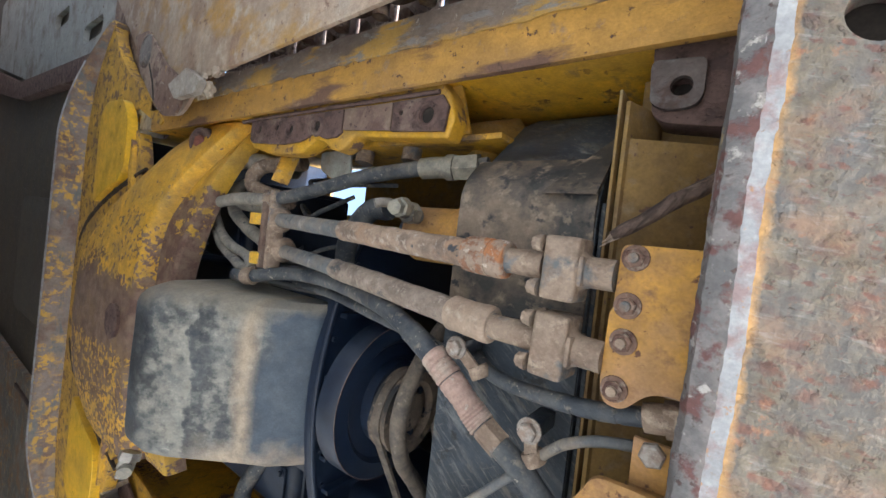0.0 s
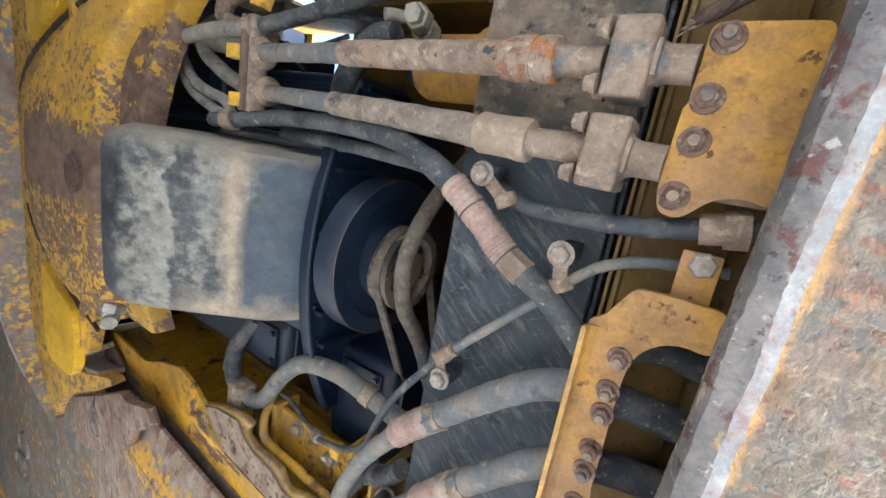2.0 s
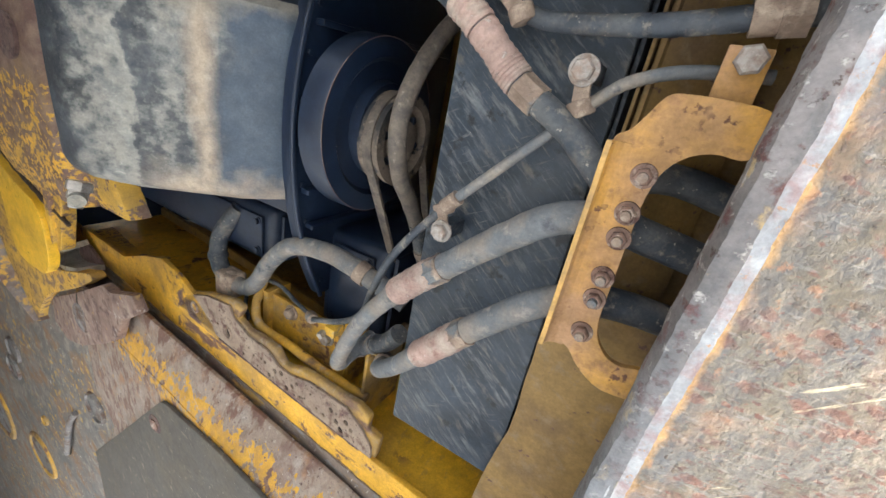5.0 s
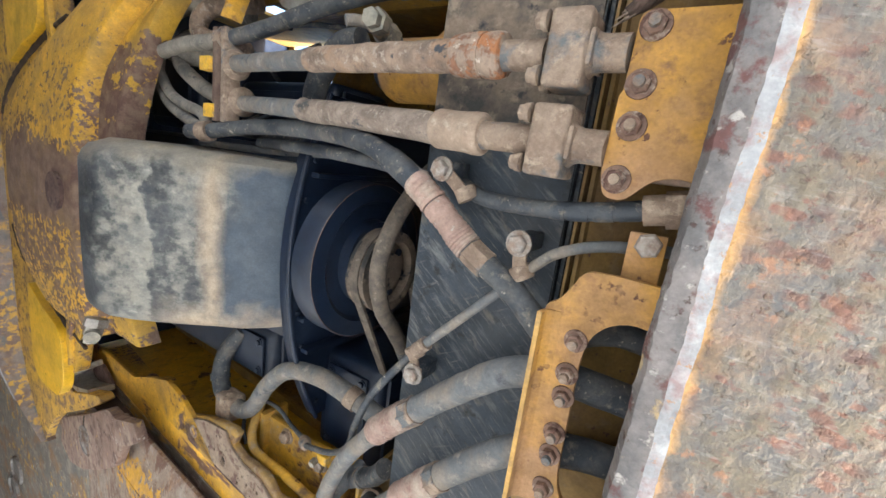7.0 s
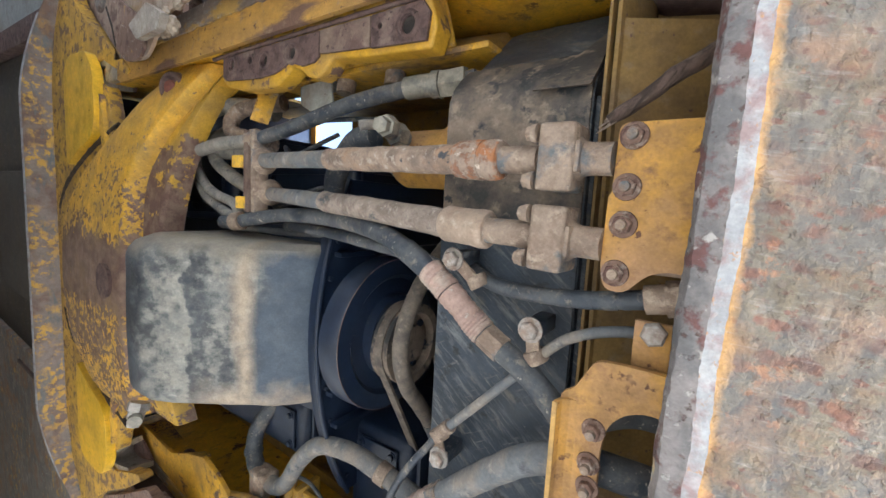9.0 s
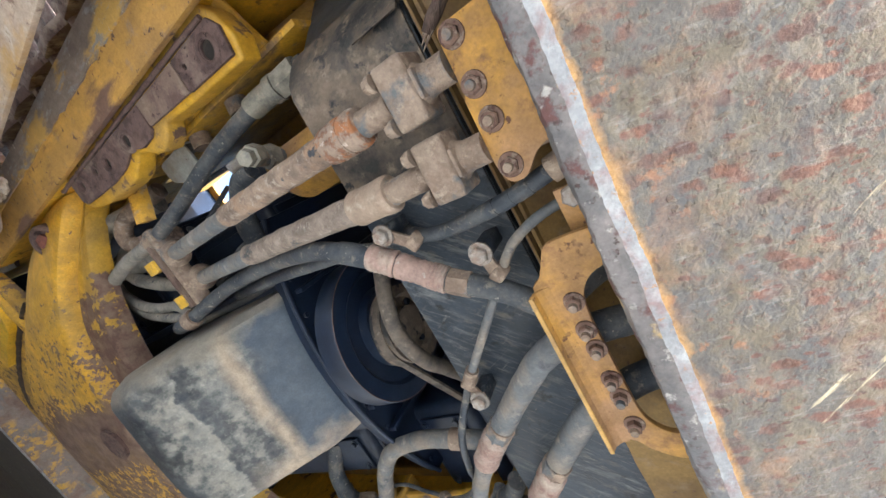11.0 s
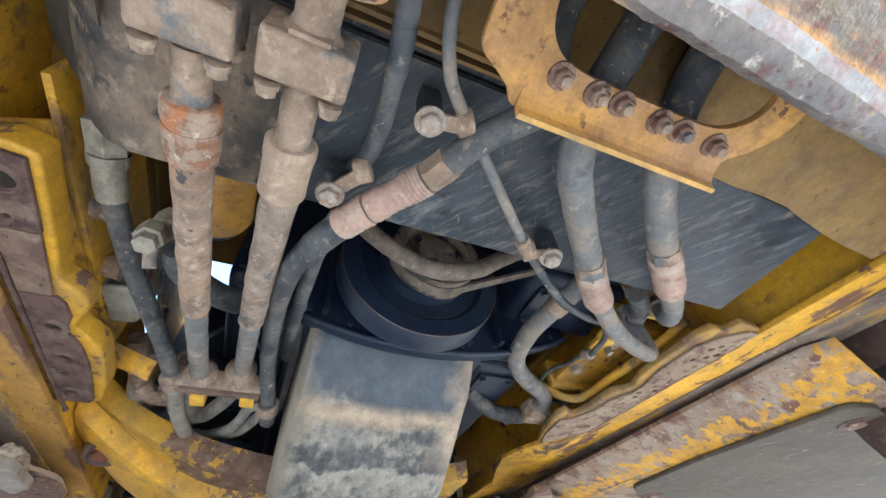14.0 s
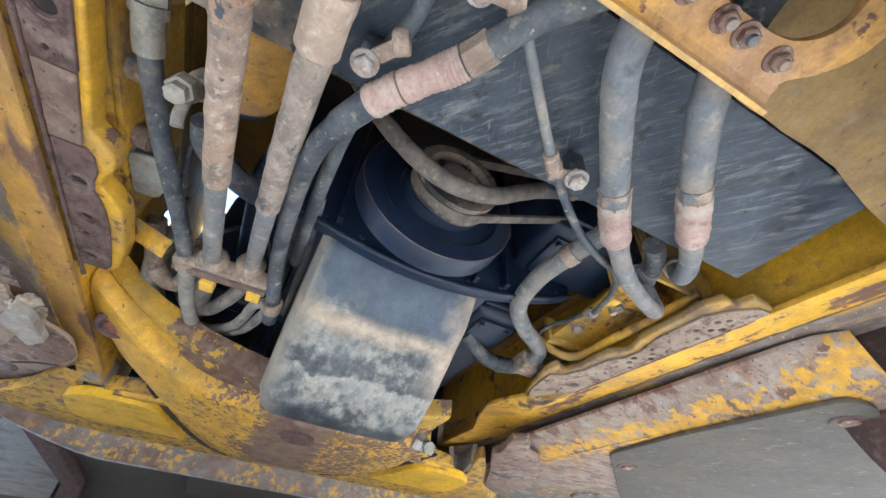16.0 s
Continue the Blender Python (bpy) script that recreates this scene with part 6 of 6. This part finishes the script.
hose(big[0], [(0, 0.0195), (0.56, 0.0195), (0.60, 0.0160), (1, 0.0150)], rubber_dusty, "grey dusty hose with red-brown ferrule over the radiator box", "coolant_hose", pieces=[("inner_pipe", 0.0, 0.18, 0.0205, rubber, 18), ("ferrule", 0.472, 0.566, 0.0225, sleeve_red, 18), ("nut", 0.446, 0.476, 0.0225, fitting, 8)], category="coolant hose", group="coolant hoses")
hose(big[1], [(0, 0.0195), (0.64, 0.0195), (0.70, 0.0170), (1, 0.0165)], rubber_dusty, "grey dusty hose with red-brown ferrule over the radiator box", "coolant_hose", pieces=[("inner_pipe", 0.0, 0.21, 0.0205, rubber, 18), ("ferrule", 0.52, 0.66, 0.0225, sleeve_red, 18), ("nut", 0.49, 0.525, 0.0225, fitting, 8), ("cap", 0.97, 1.0, 0.022, fitting, 16)], category="coolant hose", group="coolant hoses")
hose([(0.03, 0.335, 0.88), (-0.06, 0.318, 0.855), (-0.118, 0.325, 0.80)], 0.0185, rubber, "dark hose end inside the cross channel", "coolant_hose", category="coolant hose", group="coolant hoses")
hose([(-1.045, 0.905, 0.966), (-0.975, 0.905, 0.963), (-0.925, 0.865, 0.962), (-0.875, 0.785, 0.965), (-0.80, 0.712, 0.970), (-0.68, 0.688, 0.975), (-0.56, 0.710, 0.985), (-0.47, 0.74, 1.00)], 0.023, rubber_dusty, "bent grey dusty return hose beside the oil pan", "return_hose", pieces=[("clip", 0.0, 0.04, 0.0285, fitting, 18), ("clip", 0.80, 0.84, 0.0265, fitting, 18)], category="hose")
hose([(-1.06, 0.905, 0.968), (-1.10, 0.895, 0.975), (-1.135, 0.86, 0.99), (-1.14, 0.80, 1.01), (-1.10, 0.72, 1.04)], 0.025, rubber, "dark hose bending from the clamp block to the engine", "hydraulic_hose", category="hydraulic hose", group="hydraulic hoses", pieces=[("ring", 0.30, 0.36, 0.028, rubber, 18)])
hb = thing("clamp_block", (-1.03, 0.93, 0.94), "dusty cast clamp block holding the return hose", "clamp block")
part("block", box((-1.075, 0.880, 0.936), (-1.005, 0.955, 0.995), 0.012, 3), fitting, hb)
part("foot", box((-1.07, 0.950, 0.925), (-1.00, 1.000, 0.945), 0.006), fitting, hb)
for u in (-1.055, -1.02):
    bolt(hb, (u, 0.975, 0.925), (0, 0, -1), 0.012, fitting, False, 0.010)
hose([(-0.48, 0.12, 1.10), (-0.483, 0.18, 1.010), (-0.485, 0.262, 0.935), (-0.485, 0.345, 0.901), (-0.485, 0.43, 0.922), (-0.485, 0.50, 0.975), (-0.485, 0.57, 1.025), (-0.485, 0.67, 1.078)], 0.0165, belt_rubber, "brown rubber hose looping before the pulley", "rubber_hose", category="hose", pieces=[("clip", 0.06, 0.085, 0.0185, fitting, 18), ("sleeve", 0.80, 0.92, 0.0175, rubber, 18), ("clip", 0.93, 0.955, 0.0185, fitting, 18)])
for k in (0, 1):
    o = 0.030 * k
    hose([(-0.995 - o, 0.136 - o * 0.3, 0.868 + o * 0.4), (-1.08, 0.128 - o, 0.886 + o * 0.4), (-1.18, 0.108 - o, 0.905), (-1.275, 0.082 - o, 0.920), (-1.345, 0.040 - o, 0.932), (-1.39, -0.025, 0.945), (-1.41, -0.08, 0.97), (-1.39, -0.13, 1.03)], 0.0135, hose_pale, "pale dusty hose curving back from the clamp", "hydraulic_hose", category="hydraulic hose", group="hoses behind the clamp")
hose([(-1.02, 0.062, 0.935), (-1.09, 0.052, 0.945), (-1.19, 0.020, 0.950), (-1.29, -0.028, 0.955), (-1.34, -0.09, 0.975), (-1.33, -0.14, 1.03)], 0.019, hose_pale, "thick pale hose bending up behind the clamp", "hydraulic_hose", category="hydraulic hose", group="hoses behind the clamp")
hose([(-1.10, -0.050, 0.985), (-1.26, -0.056, 0.975), (-1.37, -0.072, 0.965), (-1.425, -0.12, 0.965), (-1.40, -0.165, 0.970), (-1.31, -0.190, 0.975), (-1.20, -0.185, 0.985), (-1.08, -0.165, 1.02)], 0.025, hose_pale, "thick pale hose looping up beside the rail", "hydraulic_hose", category="hydraulic hose", group="hoses behind the clamp")
hose([(-1.02, -0.065, 0.97), (-1.12, -0.085, 0.965), (-1.205, -0.108, 0.960), (-1.21, -0.150, 0.965), (-1.15, -0.175, 0.975), (-1.03, -0.185, 1.01)], 0.022, sleeve_tan, "short tan dusty hose bend beside the rail", "hydraulic_hose", category="hydraulic hose", group="hoses behind the clamp")
hose([(-0.72, 0.155, 0.985), (-0.95, 0.168, 0.985), (-1.22, 0.172, 0.975)], 0.009, rubber_dusty, "grey pipe along the oil pan flange", "steel_pipe", category="pipe", group="thin pipes")
hose([(-0.78, 0.135, 1.03), (-1.0, 0.13, 1.03), (-1.28, 0.125, 1.04)], 0.014, rubber, "black hose along the engine block", "hydraulic_hose", category="hydraulic hose", group="hydraulic hoses")
for pts in ([(-0.86, -0.10, 1.06), (-0.90, -0.05, 0.99), (-0.93, -0.03, 0.97), (-0.99, -0.06, 0.99), (-1.04, -0.02, 1.08)], [(-0.84, 0.03, 1.10), (-0.88, 0.05, 1.0), (-0.97, 0.09, 0.985), (-1.08, 0.10, 1.02), (-1.14, 0.06, 1.12)], [(-0.74, -0.14, 1.10), (-0.82, -0.12, 0.99), (-0.90, -0.11, 0.96), (-0.96, -0.13, 0.99), (-1.0, -0.15, 1.08)]):
    hose(pts, 0.006, rubber, "thin black wire loop in the engine bay", "wire_loop", category="cable", group="wire loops", wobble=0.0)
hose([(-0.60, -0.06, 0.93), (-0.66, -0.05, 0.93), (-0.74, 0.02, 0.95), (-0.80, 0.10, 1.0)], 0.024, rubber, "thick black hose behind the pressure hoses", "hydraulic_hose", category="hydraulic hose", group="hydraulic hoses")


# ---- clips on the radiator box ----
def clip(at, foot, label):
    t = thing("pipe_clip", at, label, "pipe clip", "pipe clips")
    x, y, z = at
    fx, fy = foot
    part("band", turned([(0, 0.0135), (0.002, 0.015), (0.016, 0.015), (0.018, 0.0135)], (x + fx - 0.004, y + fy - 0.007, z + 0.018), (0.5, 0.85, 0.05), 18), fitting, t)
    part("strap", box((x - 0.012, y - 0.011, z + 0.006), (x + 0.012, y + 0.011, z + 0.012), 0.002), fitting, t)
    m = Matrix.Translation((x + fx / 2, y + fy / 2, z + 0.011)) @ Matrix.Rotation(math.atan2(fy, fx), 4, "Z")
    part("tongue", box((-0.022, -0.009, -0.003), (0.022, 0.009, 0.003), 0.002, 2, m), fitting, t)
    part("standoff", box((x - 0.011, y - 0.011, z + 0.0125), (x + 0.011, y + 0.011, 0.8597), 0.002), black_paint, t)
    bolt(t, (x, y, z + 0.006), (0, 0, -1), 0.0125, bolt_metal, True, 0.010)
    return t


clip((-0.312, 0.149, 0.795), (0.035, 0.028), "dusty pipe clip with a grey hex bolt on the radiator box")
clip((-0.186, 0.225, 0.790), (0.005, 0.037), "dusty pipe clip with a grey hex bolt on the radiator box")
clip((-0.322, 0.462, 0.803), (-0.010, -0.030), "dusty pipe clip with a grey hex bolt on the radiator box")

# ---- lower bracket with six bolts ----
br = thing("hose_bracket", (-0.08, 0.38, 0.767), "orange-yellow cut steel bracket with six rusty bolts", "bracket")
o = [(-0.0978, 0.2327), (-0.0628, 0.2306), (-0.0134, 0.2327), (-0.0051, 0.2578), (-0.0175, 0.2797), (-0.0422, 0.2756), (-0.0649, 0.285), (-0.0793, 0.3038), (-0.0844, 0.3341), (-0.0824, 0.4751), (-0.0772, 0.5002), (-0.0607, 0.519), (-0.0422, 0.5232), (-0.0237, 0.5149), (-0.0072, 0.519), (-0.0051, 0.5567), (-0.0576, 0.565), (-0.0896, 0.5441), (-0.104, 0.5243), (-0.1298, 0.5243), (-0.1318, 0.2787), (-0.1195, 0.2724), (-0.1081, 0.2536)]
part("sheet", prism(rounded(o, 0.02, 3), "z", 0.765, 0.774, 0.0012), bracket_yellow, br)
fold = [(-0.110, 0.7654), (-0.120, 0.763), (-0.1275, 0.757), (-0.130, 0.749), (-0.1345, 0.749), (-0.132, 0.760), (-0.124, 0.769), (-0.110, 0.7736)]
part("fold", prism(fold, "y", 0.284, 0.527, 0.0006), bracket_yellow, br)
# this lip carries the fold's highlight as a paler colour
part("lip", box((-0.1352, 0.284, 0.7455), (-0.1294, 0.527, 0.7488), 0.0012), lip_highlight, br, "lip in paler yellow as a painted highlight")
for y, x in ((0.311, -0.0925), (0.351, -0.0945), (0.379, -0.0935), (0.426, -0.0945), (0.454, -0.0945), (0.499, -0.0945)):
    b = bolt(br, (x, y, 0.765), (0, 0, -1), 0.0095, bolt_rusty, True, 0.0095)
    part("stud", turned([(0, 0.0055), (0.006, 0.005)], (x, y, 0.7528), (0, 0, -1), 12), fitting, b)
tab = thing("bolt_tab", (-0.045, 0.21, 0.79), "short yellow tab with a grey hex bolt", "tab")
part("strip", box((-0.066, 0.185, 0.788), (-0.030, 0.236, 0.796), 0.002), bracket_yellow, tab)
part("riser", box((-0.066, 0.2365, 0.7745), (-0.030, 0.2425, 0.796), 0.002), bracket_yellow, tab)
bolt(tab, (-0.046, 0.196, 0.788), (0, 0, -1), 0.0135, bolt_metal, False, 0.011)

# ---- stick ----
line = curve([(-0.116, -0.031, 0.800), (-0.084, -0.054, 0.808), (-0.052, -0.080, 0.817), (-0.012, -0.108, 0.832)], 8)
stick = thing("broken_stick", (-0.06, -0.07, 0.81), "splintered weathered stick wedged in the channel", "stick")
part("shaft", tube(line, [(0, 0.0062), (0.10, 0.0080), (0.5, 0.0084), (0.56, 0.0100), (0.62, 0.0088), (1, 0.0098)], 15, 0.16), wood, stick)
for k, (dy, dz, ln) in enumerate(((0.003, 0.002, 0.018), (-0.003, 0.003, 0.011), (0.0, -0.003, 0.014), (-0.004, -0.002, 0.008), (0.004, -0.001, 0.010))):
    p = line[0] + Vector((0.002, dy, dz))
    part("splinter", tube(curve([p + Vector((0.006, -0.004, 0.001)), p, p + Vector((-0.8, 0.62, -0.2)).normalized() * ln], 4), [(0, 0.003), (1, 0.0005)], 6, 0.3), wood_pale, stick)

# ---- fan motor on the radiator box ----
mo = thing("fan_motor", (-0.46, -0.03, 0.95), "orange-yellow hydraulic fan motor with grey elbow fittings", "hydraulic motor")
part("body", turned([(0, 0.050), (0.012, 0.056), (0.11, 0.056), (0.125, 0.066), (0.15, 0.070)], (-0.545, -0.015, 0.965), (1, 0, 0), 36), bracket_yellow, mo)
part("mount_flange", turned([(0, 0.085), (0.018, 0.088), (0.022, 0.084)], (-0.393, -0.015, 0.965), (1, 0, 0), 36), bracket_yellow, mo)
part("end_cap", turned([(0, 0.036), (0.02, 0.046)], (-0.566, -0.015, 0.965), (1, 0, 0), 28), black_clean, mo)
elb = part("elbow_fitting", tube(curve([(-0.498, -0.045, 0.905), (-0.497, -0.052, 0.862), (-0.488, -0.055, 0.835), (-0.470, -0.055, 0.826)], 6), 0.0145, 12), fitting, mo, "grey elbow fitting with hex caps")
part("hex_cap", turned([(0, 0.0185), (0.024, 0.0185), (0.026, 0.0145), (0.040, 0.0140), (0.042, 0.011)], (-0.482, -0.056, 0.846), (0.25, 0.1, -1), 6), fitting_grey, elb)
part("hex_nut", turned([(0, 0.021), (0.024, 0.021)], (-0.497, -0.05, 0.868), (0, 0, 1), 6), fitting_grey, elb)
part("open_pipe", tube(curve([(-0.515, -0.062, 0.865), (-0.535, -0.064, 0.846), (-0.545, -0.060, 0.832)], 6), 0.009, 14), rubber_dusty, elb)

# ---- sensor box and pipe on the rail ----
sb = thing("sensor_bracket", (-0.72, 0.93, 0.99), "yellow box bracket with bolts and a small sensor beside the rail", "sensor bracket")
part("plate", box((-0.90, 0.905, 0.995), (-0.61, 1.07, 1.010), 0.004), yellow, sb)
part("wall", box((-0.625, 0.865, 0.985), (-0.612, 1.07, 1.075), 0.003), yellow, sb)
part("edge", box((-0.92, 0.895, 0.978), (-0.90, 1.07, 1.06), 0.004), yellow, sb)
bolt(sb, (-0.82, 0.93, 0.994), (0, 0, -1), 0.017, fitting, True, 0.014)
bolt(sb, (-0.685, 0.945, 0.994), (0, 0, -1), 0.017, bolt_metal, True, 0.014)
sen = part("sensor", turned([(0, 0.012), (0.012, 0.015), (0.03, 0.015), (0.034, 0.010), (0.05, 0.009)], (-0.700, 0.873, 0.953), (-0.7, 0.25, 0.45), 14), fitting, sb)
part("tag", box((-0.655, 0.868, 0.948), (-0.625, 0.892, 0.984), 0.002), yellow_tag, sen)
part("screw", turned([(0, 0.009), (0.016, 0.009)], (-0.655, 0.885, 0.945), (0.1, 0.2, -1), 6), zinc, sen)
hose([(-0.95, 0.85, 1.03), (-0.935, 0.89, 0.99), (-0.912, 0.935, 0.950), (-0.872, 0.972, 0.937), (-0.755, 0.978, 0.936), (-0.64, 0.99, 0.936), (-0.5, 1.0, 0.945)], 0.012, yellow, "bent yellow painted pipe along the mounting bar", "yellow_pipe", category="pipe")
hose([(-0.735, 0.886, 0.976), (-0.80, 0.885, 0.990), (-0.88, 0.875, 1.005), (-0.94, 0.88, 1.0), (-0.985, 0.925, 0.985), (-0.99, 0.975, 0.975), (-0.96, 1.01, 0.965)], 0.0055, rubber, "thin black cable looping from the sensor to the rail", "sensor_cable", category="cable")

# ---- engine bay side panels, hood and inner sheets ----
solid("wall_left_hood", box((-2.2, 1.16, 1.195), (0.30, 1.175, 1.86), 0.004), yellow_dusty, (-0.9, 1.17, 1.2), "yellow hood side panel above the rail", "hood panel", kind="structure")
hood_r = thing("wall_right_hood", (-0.7, -0.37, 1.2), "yellow hood side panels above the rail with gaps between", "hood panel", kind="structure")
for a, b in (((-0.66, 1.195), (0.30, 1.86)), ((-1.52, 1.195), (-0.665, 1.50)), ((-2.2, 1.56), (-0.665, 1.86)), ((-1.52, 1.505), (-0.76, 1.555)), ((-2.2, 1.195), (-1.66, 1.555))):
    part("panel", box((a[0], -0.375, a[1]), (b[0], -0.36, b[1]), 0.003), yellow_dusty, hood_r)
# hood top added to block the sky from above, one notch left open
ceil = prism([(-2.24, -0.38), (-1.98, -0.38), (-1.98, -0.10), (-1.68, -0.10), (-1.68, -0.38), (0.36, -0.38), (0.36, 1.18), (-2.24, 1.18)], "z", 1.862, 1.88, 0)
solid("ceiling", ceil, yellow_dusty, (-0.7, 0.4, 1.87), "yellow hood top over the engine bay", "hood", kind="structure")
# both bulkheads are added to close sky gaps behind the engine
solid("wall_rear_bulkhead", box((-2.05, -0.358, 1.195), (-2.02, 1.15, 1.858), 0.004), black_clean, (-2.03, 0.4, 0.95), "dark rear bulkhead added to keep sky out of the engine bay", "bulkhead", kind="structure")
solid("wall_front_grille", box((0.34, -0.75, 0.86), (0.36, 1.55, 1.86), 0.004), yellow_dusty, (0.35, 0.4, 1.0), "yellow radiator front panel", "front panel", kind="structure")
solid("wall_lower_bulkhead", box((-2.05, -0.285, 0.888), (-2.02, 1.085, 1.193), 0.004), black_clean, (-2.03, 0.4, 0.95), "dark lower bulkhead added to keep sky out of the engine bay", "bulkhead", kind="structure")
sheet = thing("inner_sheet", (-0.75, -0.2, 1.05), "yellow inner side sheet with bolt bosses above the mounting bar", "side sheet")
part("panel", box((-0.98, -0.215, 0.950), (-0.36, -0.203, 1.16), 0.003), yellow, sheet)
part("shelf", prism([(-0.2925, 0.905), (-0.216, 0.950), (-0.216, 0.958), (-0.2925, 0.913)], "x", -0.98, -0.43, 0.001), yellow, sheet, "sloping yellow shelf")
for x in (-0.75, -0.60):
    part("boss", turned([(0, 0.022), (0.03, 0.022)], (x, -0.202, 0.985), (0, 1, -0.15), 18), fitting, sheet)
side_tank = thing("cylinder_end", (-0.62, -0.20, 0.99), "pale yellow cylinder end near the rail", "cylinder")
part("barrel", turned([(0, 0.02), (0.004, 0.055), (0.12, 0.058)], (-0.50, -0.215, 1.05), (0.6, -0.2, 0.6), 28), yellow_dusty, side_tank)

pb = thing("pale_bracket", (-0.80, -0.16, 0.94), "pale painted bracket plate beside the inner side sheet", "bracket")
part("sheet", prism(rounded([(-0.875, -0.195), (-0.765, -0.20), (-0.755, -0.135), (-0.80, -0.118), (-0.87, -0.15)], 0.012, 3), "z", 0.948, 0.954, 0.001), pale_grey, pb)
part("flange", box((-0.872, -0.20, 0.9545), (-0.766, -0.194, 1.02), 0.002), pale_grey, pb)

hose([(-0.40, 0.72, 0.875), (-0.43, 0.76, 0.885), (-0.475, 0.80, 0.90), (-0.52, 0.845, 0.925), (-0.55, 0.88, 0.96)], 0.019, rubber, "short black hose bent under the coolant hose end", "coolant_hose", category="coolant hose", group="coolant hoses", pieces=[("clip", 0.40, 0.46, 0.0215, fitting, 18), ("end_ring", 0.86, 0.92, 0.0235, fitting, 18)])

panel = thing("inner_sheet", (-0.51, 0.96, 0.94), "plain yellow upright sheet between the rail and the radiator box", "side sheet")
part("sheet", box((-0.516, 0.855, 0.938), (-0.507, 1.080, 1.09), 0.002), yellow_stained, panel)
part("lip", box((-0.506, 0.855, 0.938), (-0.488, 0.862, 1.09), 0.002), yellow_stained, panel)
